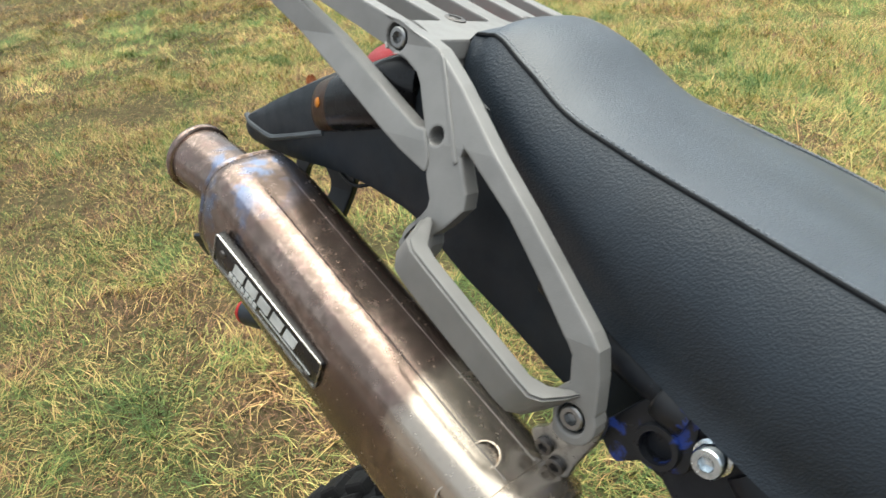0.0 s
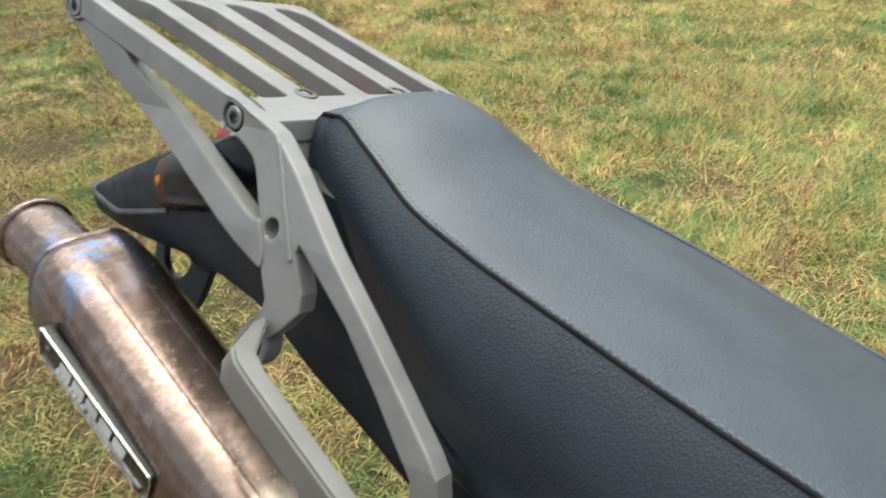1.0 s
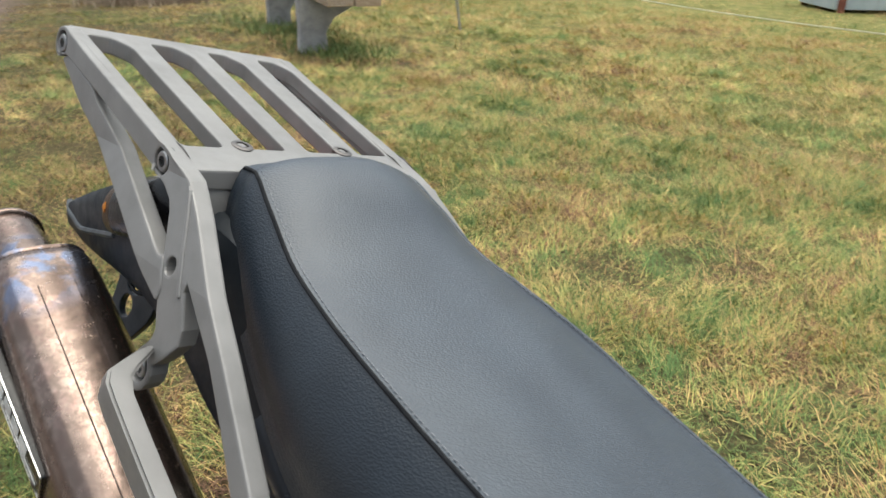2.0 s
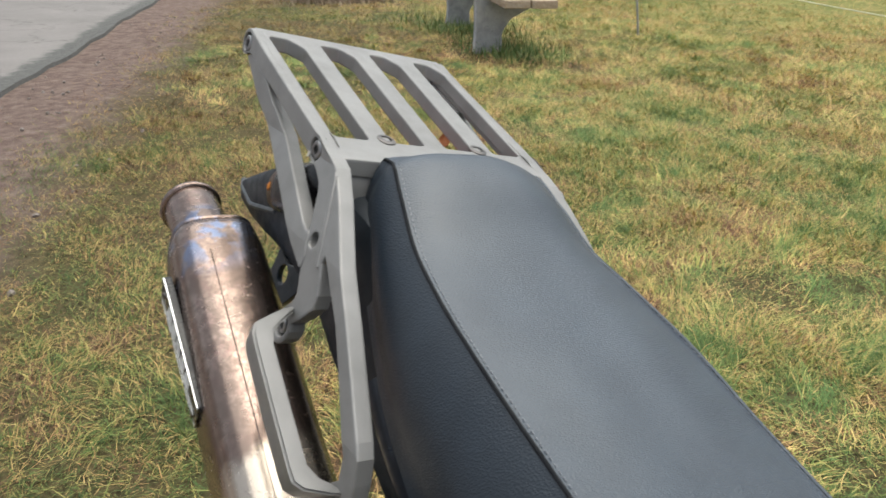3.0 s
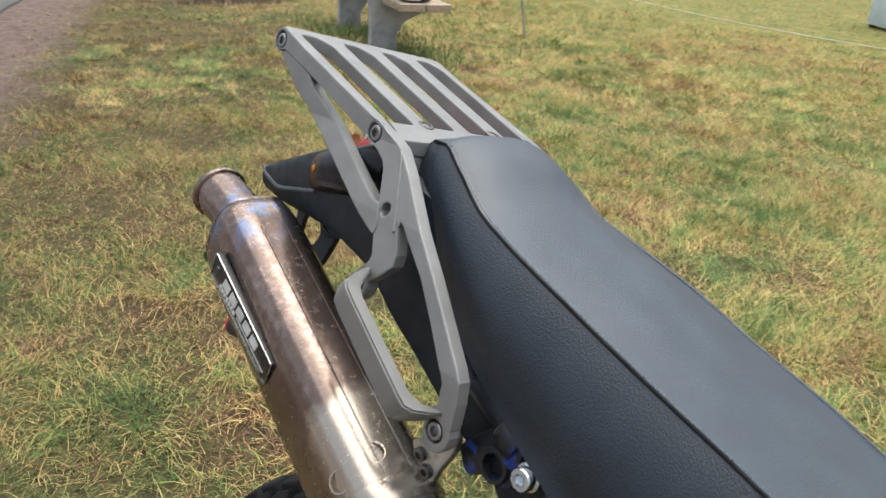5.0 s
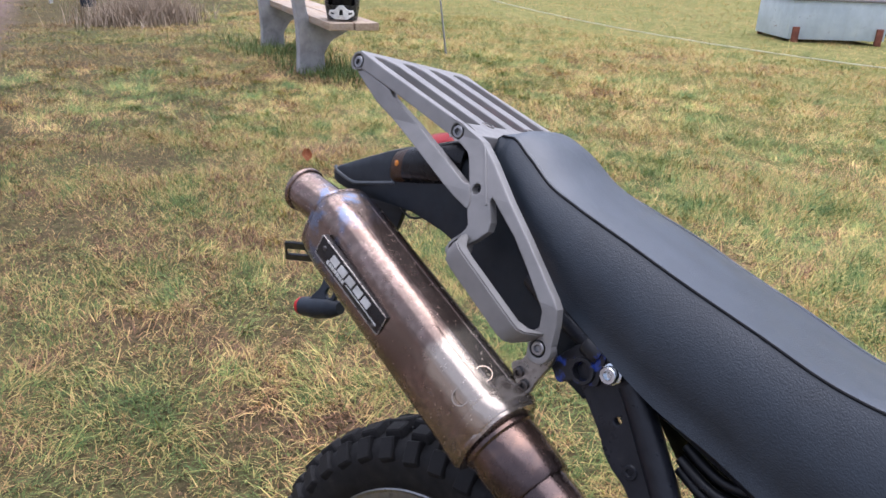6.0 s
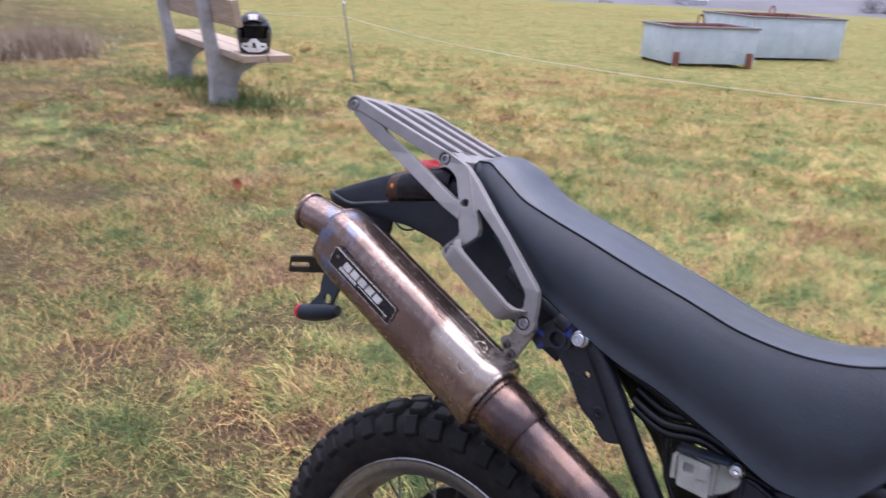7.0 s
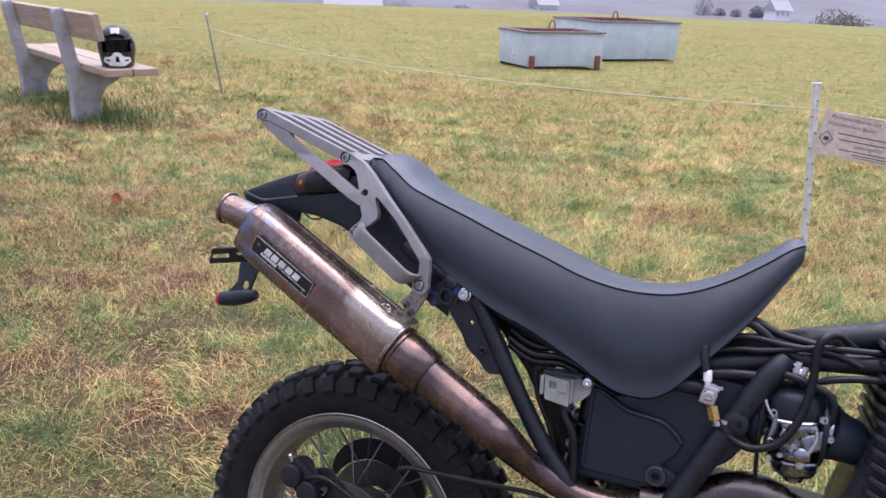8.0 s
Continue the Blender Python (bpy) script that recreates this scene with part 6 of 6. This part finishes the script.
    bmesh.ops.solidify(bm, geom=list(bm.faces), thickness=0.004)
    part("stripe", bm, WHITE, helmet, "white crown panel", 50)
    for sign in (-1, 1):
        bm = bm_new()
        add_slab(bm, rounded([(-0.03, 0.150), (0.05, 0.155), (0.06, 0.215), (0.0, 0.235), (-0.04, 0.205)], 0.012), [], lambda u, v, d, s=sign: Vector((s * (0.134 - 5 * (v - 0.17) ** 2 - 3.2 * u * u + d), u, v)), 0.003)
        part("side_patch", bm, HELMET_BLUE, helmet, "blue and white side patch", 0)


def build_trough(x, y, yaw, w, length, h, label, arch=True, leg=True):
    box = new("feed_trough")
    box.matrix_basis = pose(x, y, float(terrain(x, y)) - 0.02, 0, 0, yaw)
    tagged(box, label, "trough", group="feed troughs on the meadow")
    t = 0.012
    def wall(name, c, s, taper=0):
        bm = bm_new()
        add_box(bm, c, s, (0, 0, 0), 0.003)
        return part(name, bm, TROUGH, box)
    z = 0.06 + h / 2
    wall("side_panel", (w / 2, t / 2, z), (w, t, h))
    wall("side_panel", (w / 2, length - t / 2, z), (w, t, h))
    wall("end_panel", (t / 2, length / 2, z), (t, length - 2 * t, h))
    wall("end_panel", (w - t / 2, length / 2, z), (t, length - 2 * t, h))
    bm = bm_new()
    add_box(bm, (w / 2, length / 2, 0.10), (w - 2 * t, length - 2 * t, 0.01))
    part("floor_panel", bm, RUST, box, "rusty inside")
    for c, s in (((w / 2, 0.0, 0.06 + h), (w + 0.05, 0.05, 0.03)), ((w / 2, length, 0.06 + h), (w + 0.05, 0.05, 0.03)), ((0.0, length / 2, 0.061 + h), (0.05, length - 0.05, 0.03)), ((w, length / 2, 0.061 + h), (0.05, length - 0.05, 0.03))):
        bm = bm_new()
        add_box(bm, c, s, (0, 0, 0), 0.006)
        part("rim_bar", bm, TROUGH_RIM, box, "worn dark grey rim")
    for c, s in (((w / 2, 0.035, 0.035 + h), (w - 0.06, 0.03, 0.05)), ((w / 2, length - 0.035, 0.035 + h), (w - 0.06, 0.03, 0.05)), ((0.035, length / 2, 0.035 + h), (0.03, length - 0.1, 0.05)), ((w - 0.035, length / 2, 0.035 + h), (0.03, length - 0.1, 0.05)), ((w / 2, length * 0.45, 0.02 + h), (w - 0.08, 0.04, 0.04))):
        bm = bm_new()
        add_box(bm, c, s, (0, 0, 0), 0.004)
        part("stiffener", bm, RUST, box, "rusty inner stiffener")
    if leg:
        for lx in (0.09, w - 0.09):
            for ly in (-0.01, length + 0.01):
                bm = bm_new()
                add_box(bm, (lx, ly, 0.10), (0.09, 0.035, 0.24), (0, 0, 0), 0.004)
                part("foot", bm, RUST, box, "rusty steel foot")
    if arch:
        bm = bm_new()
        cx = w * 0.52
        add_tube(bm, [(cx - 0.055, length * 0.55, h), (cx - 0.05, length * 0.55, h + 0.14), (cx - 0.02, length * 0.55, h + 0.205), (cx + 0.02, length * 0.55, h + 0.205), (cx + 0.05, length * 0.55, h + 0.14), (cx + 0.055, length * 0.55, h)], 0.012, 8, 6)
        part("lifting_loop", bm, RUST, box, "rusty lifting loop")


def build_fence():
    # plastic step-in post with wire clips
    px, py = 1.10, 2.75
    z = float(terrain(px, py))
    post = new("fence_post")
    post.matrix_basis = pose(px, py, z, 0, -6.0, 0)
    tagged(post, "white plastic electric fence post with wire eyelets", "fence post", group="electric fence posts")
    bm = bm_new()
    add_slab(bm, rounded([(-0.0165, -0.06), (0.0165, -0.06), (0.016, 0.808), (-0.016, 0.808)], 0.003), [], lambda u, v, d: Vector((u, d - 0.004, v)), 0.009, 0.0012)
    part("post_strip", bm, WHITE, post)
    bm = bm_new()
    add_box(bm, (0, 0, 0.375), (0.008, 0.024, 0.86), (0, 0, 0), 0.001)
    part("post_rib", bm, WHITE, post)
    bm = bm_new()
    add_box(bm, (0, 0, 0.812), (0.044, 0.026, 0.010), (0, 0, 0), 0.002)
    part("post_cap", bm, WHITE, post)
    clip = bm_new()
    add_box(clip, (0, 0, 0), (0.012, 0.012, 0.010), (0, 0, 0), 0.002)
    me = None
    for k in range(10):
        m = Matrix.Translation((0.010 if k % 2 else -0.008, -0.014, 0.06 + k * 0.075))
        if me is None:
            ob = part("eyelet", clip, CREAM, post)
            ob.matrix_basis, me = m, ob.data
        else:
            piece("eyelet", me, post, m)
    # thin bare steel stake and the pale wire between
    sx, sy = -4.33, 4.98
    sz = float(terrain(sx, sy))
    stake = new("fence_stake")
    stake.matrix_basis = pose(sx, sy, sz, 0, -11, 0)
    tagged(stake, "thin rusty steel fence stake with a pale tip", "fence post", group="electric fence posts")
    bm = bm_new()
    add_rod(bm, (0, 0, -0.1), (0, 0, 0.79), 0.010, 0.008, 10)
    part("rod", bm, BOLT, stake)
    bm = bm_new()
    add_rod(bm, (0, 0, 0.785), (0, 0, 0.812), 0.016, 0.016, 10)
    part("insulator", bm, WHITE, stake, "pale plastic insulator")
    top = post.matrix_basis @ Vector((0, -0.02, 0.70))
    end = stake.matrix_basis @ Vector((0, 0, 0.66))
    wire = bm_new()
    pts = []
    for a, b in ((end + (end - top) * 1.2, end), (end, top), (top, top + Vector((2.6, -0.9, 0.05)))):
        for t in np.linspace(0, 1, 14)[:-1]:
            pts.append(a + (b - a) * t - Vector((0, 0, 0.10 * 4 * t * (1 - t) * (b - a).length / 6)))
    add_tube(wire, pts, 0.0029, 6, 1)
    line = link_mesh("fence_wire", wire, WIRE)
    tagged(line, "thin pale electric fence cord hanging between posts", "fence wire")
    return post, top


def build_sign(top):
    """A weathered printed notice hanging from the fence cord."""
    sign = new("notice_sign")
    m = pose(top.x + 0.045, top.y - 0.03, top.z - 0.290, 90, 0, -16)
    sign.matrix_basis = m
    tagged(sign, "weathered white warning notice with faded print, hung on the fence", "sign")
    bm = bm_new()
    rows = []
    for v in np.linspace(0, 1, 13):
        row = []
        for u in np.linspace(0, 1, 25):
            sag = 0.034 * (1 - math.exp(-5.0 * u)) + 0.006 * math.sin(11 * u + 0.6)
            row.append((-0.028 + 0.034 * v + 0.62 * u, 0.088 + 0.218 * v - sag * v - 0.030 * u, 0.007 * math.sin(u * 13 + 2 * v) + 0.004 * math.sin(u * 31 - 3 * v)))
        rows.append(row)
    loft(bm, rows)
    bmesh.ops.solidify(bm, geom=list(bm.faces), thickness=0.003)
    part("sheet", bm, SHEET, sign)
    text_mesh("headline", "Mutterkuhherde mit", 0.0255, INK, Matrix.Translation((0.034, 0.262, 0.013)) @ pose(0, 0, 0, 0, 0, -5), sign)
    text_mesh("headline", "freilaufendem Bullen", 0.0255, INK, Matrix.Translation((0.026, 0.232, 0.013)) @ pose(0, 0, 0, 0, 0, -5), sign)
    text_mesh("headline", "Lebensgefahr", 0.0230, INK, Matrix.Translation((0.150, 0.136, 0.013)) @ pose(0, 0, 0, 0, 0, -2), sign)
    for x, z, w, h, turn in ((0.075, 0.196, 0.25, 0.005, -4), (0.085, 0.170, 0.23, 0.005, -3), (0.090, 0.126, 0.34, 0.004, -3), (0.150, 0.108, 0.26, 0.004, -3), (0.160, 0.097, 0.25, 0.003, -3)):
        bm = bm_new()
        add_box(bm, (x + w / 2, z - w * 0.035, 0.0125), (w, h, 0.001), (0, 0, turn))
        part("text_bar", bm, INK, sign, "faded line of small print")
    bm = bm_new()
    add_slab(bm, [(0.026, 0.130), (0.060, 0.165), (0.030, 0.202), (-0.004, 0.166)], [[(0.026, 0.135), (0.055, 0.165), (0.030, 0.197), (0.001, 0.166)]], lambda u, v, d: Vector((u, v, 0.012 + d)), 0.001)
    part("warning_diamond", bm, INK, sign, "thin outlined warning diamond")
    bm = bm_new()
    add_slab(bm, rounded([(0.014, 0.158), (0.040, 0.156), (0.044, 0.172), (0.022, 0.178)], 0.004), [], lambda u, v, d: Vector((u, v, 0.012 + d)), 0.001)
    part("faded_mark", bm, INK, sign, "faded dark print")


def build_stump_and_weeds():
    px, py = -10.9, 4.44
    post = new("wooden_post")
    post.matrix_basis = pose(px, py, float(terrain(px, py)), 0, -5, 0)
    tagged(post, "round weathered wooden post with a dark tarred foot", "post")
    bm = bm_new()
    add_lathe(bm, (0, 0, -0.1), (0, 0, 1), [(0, 0.11), (0.36, 0.105), (0.37, 0.100), (1.5, 0.098)], 20)
    part("shaft", bm, WOOD, post)
    bm = bm_new()
    add_lathe(bm, (0, 0, -0.1), (0, 0, 1), [(0, 0.114), (0.33, 0.109), (0.34, 0.105)], 20, close=False)
    part("tarred_foot", bm, BLACK, post, "blackened foot")
    wx, wy = -11.68, 4.23
    mark = new("white_marker_post")
    mark.matrix_basis = pose(wx, wy, float(terrain(wx, wy)), 0, 0, 0)
    tagged(mark, "slim white marker post at the meadow's edge", "marker post")
    bm = bm_new()
    add_box(bm, (0, 0, 0.5), (0.05, 0.05, 1.1), (0, 0, 0), 0.006)
    part("shaft", bm, WHITE, mark)
    rng = np.random.default_rng(21)
    n = 5000
    px, py = -8.45 + rng.normal(0, 0.23, n), 4.0 + rng.normal(0, 0.30, n)
    grass_mesh("dry_weeds", px, py, rng.uniform(0.12, 0.40, n), rng.uniform(0.006, 0.012, n), np.clip(rng.normal(0.55, 0.2, n), 0.1, 0.95), DRY, "clump of dead brown weeds", 2, 8)
    n = 2200
    px, py = np.concatenate([-4.25 + rng.normal(0, 0.30, n // 2), -5.4 + rng.normal(0, 0.45, n // 2)]), np.concatenate([3.45 + rng.normal(0, 0.16, n // 2), 3.75 + rng.normal(0, 0.2, n // 2)])
    grass_mesh("long_grass", px, py, rng.uniform(0.05, 0.15, n), rng.uniform(0.005, 0.010, n), np.clip(rng.normal(0.62, 0.2, n), 0.1, 0.95), LUSH, "longer dark green grass round the bench legs", 3, 9)


def build_pebbles():
    """Small stones lying about on the bare verge."""
    rng = np.random.default_rng(31)
    bm = bm_new()
    for k in range(150):
        s, w, r = rng.uniform(-6, 5), rng.uniform(0.05, 0.95) ** 1.0, rng.uniform(0.004, 0.013)
        x, y = ROAD_X + ROAD_DX * s + ROAD_DY * w, ROAD_Y + ROAD_DY * s - ROAD_DX * w
        geo = bmesh.ops.create_icosphere(bm, subdivisions=1, radius=r, matrix=Matrix.Translation((x, y, float(terrain(x, y)) + r * 0.35)))
        for v in geo["verts"]:
            v.co += Vector(rng.normal(0, r * 0.22, 3))
    tagged(link_mesh("pebbles", bm, VERGE_STONE, 0), "small pale stones scattered on the bare verge", "stones", kind="stuff")


def build_leaf():
    x, y = -2.12, 1.47
    bm = bm_new()
    rows = []
    for v in np.linspace(0, 1, 7):
        w = 0.026 * math.sin(math.pi * (0.06 + 0.9 * v)) ** 0.8
        rows.append([(w * u, 0.068 * v, 0.012 * u * u + 0.02 * v * v) for u in np.linspace(-1, 1, 5)])
    loft(bm, rows)
    bmesh.ops.solidify(bm, geom=list(bm.faces), thickness=0.0008)
    leaf = link_mesh("fallen_leaf", bm, LEAF)
    leaf.matrix_basis = pose(x, y, float(terrain(x, y)) + 0.045, 25, 10, 60)
    tagged(leaf, "curled orange-brown fallen leaf lying on the grass", "leaf")


def build_distance():
    """The far side of the shallow valley, hazy by its pale colour, and an added unseen slope behind."""
    bm = bm_new()
    rows = []
    for d, z in ((70, -5.0), (120, -9.0), (150, -8.5), (200, -4.0), (260, 3.0), (420, 28.0)):
        row = []
        for a in np.linspace(-1.5, 1.7, 70):
            row.append((0.8 - math.sin(a) * d, -1 + math.cos(a) * d, z + 5 * noise.noise((a * 3, d * 0.02, 0)) * (d > 210)))
        rows.append(row)
    loft(bm, rows)
    near = []
    for d, z in ((70, -7.0), (110, -6.0), (150, 14.0), (210, 46.0)):   # unseen slope behind the camera, added to darken reflections and facing sides
        row = []
        for a in np.linspace(1.75, 2 * math.pi - 1.55, 60):
            side = math.sin((a - 1.75) / (2 * math.pi - 3.3) * math.pi) ** 0.5
            row.append((0.8 - math.sin(a) * d, -1 + math.cos(a) * d, -6 + (z + 6) * side + 3 * noise.noise((a * 4, d * 0.02, 2)) * (d > 120)))
        near.append(row)
    loft(bm, near)
    tagged(link_mesh("backdrop_hillside", bm, HAZE, 80), "far hillside coloured fog-grey, with an added slope behind the camera", "hillside", kind="structure")


def build_house(x, y, z, w, d, h, yaw, label):
    house = new("house")
    house.matrix_basis = pose(x, y, z, 0, 0, yaw)
    tagged(house, label, "house", group="far houses in the fog")
    bm = bm_new()
    add_box(bm, (0, 0, h / 2), (w, d, h))
    wall = part("wall", bm, FAR_WALL, house)
    bm = bm_new()
    r = h * 0.75
    pts = [(-w / 2 - 0.4, -d / 2 - 0.5, h - 0.3), (w / 2 + 0.4, -d / 2 - 0.5, h - 0.3), (w / 2 + 0.4, d / 2 + 0.5, h - 0.3), (-w / 2 - 0.4, d / 2 + 0.5, h - 0.3), (-w / 2 - 0.4, 0, h + r), (w / 2 + 0.4, 0, h + r)]
    v = [bm.verts.new(p) for p in pts]
    for f in ((0, 1, 5, 4), (2, 3, 4, 5), (0, 4, 3), (1, 2, 5), (3, 2, 1, 0)):
        bm.faces.new([v[i] for i in f])
    part("roof", bm, FAR_ROOF, house)
    for k in range(3):
        bm = bm_new()
        add_box(bm, (-w / 3 + k * w / 3, -d / 2 - 0.03, h * 0.55), (w * 0.12, 0.08, h * 0.3))
        part("window", bm, FAR_DARK, house)


def build_far_wood(x, y, z, w, h, seed, material, label, leaves=2600):
    """Bushes and bare trees far off: many small leaf clumps gathered round a few centres, with a ragged outline."""
    rng = np.random.default_rng(seed)
    crowns = max(3, int(w / (h * 0.55)))
    cx, cr = rng.uniform(-w / 2, w / 2, crowns), rng.uniform(0.55, 1.0, crowns) * h
    pick = rng.integers(0, crowns, leaves)
    v = rng.normal(0, 1, (leaves, 3))
    v *= (rng.random(leaves) ** 0.45 / np.linalg.norm(v, axis=1))[:, None]
    at = np.stack([cx[pick] + v[:, 0] * cr[pick] * 0.48, v[:, 1] * cr[pick] * 0.4, cr[pick] * (0.52 + 0.50 * v[:, 2])], 1)
    bm = bm_new()
    for p in at:
        r = rng.uniform(0.05, 0.13)
        bm.faces.new([bm.verts.new(Vector(p) + Vector(rng.normal(0, r, 3))) for _ in range(3)])
    for q, r in zip(cx, cr):
        add_rod(bm, (q, 0, -0.5), (q + 0.1 * r, 0, r * 0.7), 0.06 * r, 0.02 * r, 6)
    ob = link_mesh("far_trees", bm, material, 0)
    ob.matrix_basis = pose(x, y, z, 0, 0, math.degrees(math.atan2(y, x)) - 90)
    tagged(ob, label, "trees", kind="stuff")


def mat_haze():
    """Woods and fields on the far slope, the fog's paleness put into their colour."""
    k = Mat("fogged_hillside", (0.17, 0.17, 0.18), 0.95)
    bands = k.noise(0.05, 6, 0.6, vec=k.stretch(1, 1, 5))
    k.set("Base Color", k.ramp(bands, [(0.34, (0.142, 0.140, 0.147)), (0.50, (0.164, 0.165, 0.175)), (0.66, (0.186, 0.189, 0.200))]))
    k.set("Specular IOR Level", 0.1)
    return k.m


VERGE_STONE = mat_plastic("verge_stone", (0.22, 0.185, 0.165), 0.9)
TROUGH_RIM = mat_plastic("worn_trough_rim", (0.21, 0.20, 0.21), 0.6)
HELMET = mat_plastic("helmet_shell", (0.03, 0.03, 0.035), 0.25, 0.05)
HELMET_BLUE = mat_plastic("helmet_blue_patch", (0.10, 0.16, 0.36), 0.3, 0.05)
VISOR = mat_plastic("dark_goggle_lens", (0.01, 0.011, 0.013), 0.08, 0.02)
WIRE = mat_plastic("pale_fence_cord", (0.62, 0.60, 0.44), 0.6)
SHEET = mat_plastic("weathered_sign_sheet", (0.66, 0.60, 0.55), 0.6, 0.1)
INK = mat_plastic("faded_print", (0.095, 0.085, 0.09), 0.7, 0.1)
DRY = mat_plastic("dead_weeds", (0.34, 0.27, 0.20), 0.8)
LUSH = mat_plastic("dark_green_blades", (0.140, 0.205, 0.062), 0.6)
LEAF = mat_plastic("orange_brown_leaf", (0.30, 0.10, 0.035), 0.6)
# distant materials: the haze is mixed into each base colour
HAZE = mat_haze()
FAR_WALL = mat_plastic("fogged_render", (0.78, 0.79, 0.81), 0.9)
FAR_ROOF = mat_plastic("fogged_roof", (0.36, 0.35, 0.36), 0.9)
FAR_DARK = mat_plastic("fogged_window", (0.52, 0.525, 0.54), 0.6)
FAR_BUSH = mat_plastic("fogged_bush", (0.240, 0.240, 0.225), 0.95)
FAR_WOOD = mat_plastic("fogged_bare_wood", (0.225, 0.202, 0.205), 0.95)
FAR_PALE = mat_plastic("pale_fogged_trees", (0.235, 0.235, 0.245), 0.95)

bench = build_bench()
build_helmet(bench)
build_trough(-2.76, 10.11, 46.0, 1.36, 0.95, 0.51, "pale blue-grey steel feed trough, rusty inside, with a lifting loop")
build_trough(-2.245, 12.60, 46.0, 1.75, 1.60, 0.65, "pale blue-grey steel feed trough, rusty inside, with chipped paint", True, False)
post, post_top = build_fence()
build_sign(post_top)
build_stump_and_weeds()
build_leaf()
build_pebbles()
build_distance()
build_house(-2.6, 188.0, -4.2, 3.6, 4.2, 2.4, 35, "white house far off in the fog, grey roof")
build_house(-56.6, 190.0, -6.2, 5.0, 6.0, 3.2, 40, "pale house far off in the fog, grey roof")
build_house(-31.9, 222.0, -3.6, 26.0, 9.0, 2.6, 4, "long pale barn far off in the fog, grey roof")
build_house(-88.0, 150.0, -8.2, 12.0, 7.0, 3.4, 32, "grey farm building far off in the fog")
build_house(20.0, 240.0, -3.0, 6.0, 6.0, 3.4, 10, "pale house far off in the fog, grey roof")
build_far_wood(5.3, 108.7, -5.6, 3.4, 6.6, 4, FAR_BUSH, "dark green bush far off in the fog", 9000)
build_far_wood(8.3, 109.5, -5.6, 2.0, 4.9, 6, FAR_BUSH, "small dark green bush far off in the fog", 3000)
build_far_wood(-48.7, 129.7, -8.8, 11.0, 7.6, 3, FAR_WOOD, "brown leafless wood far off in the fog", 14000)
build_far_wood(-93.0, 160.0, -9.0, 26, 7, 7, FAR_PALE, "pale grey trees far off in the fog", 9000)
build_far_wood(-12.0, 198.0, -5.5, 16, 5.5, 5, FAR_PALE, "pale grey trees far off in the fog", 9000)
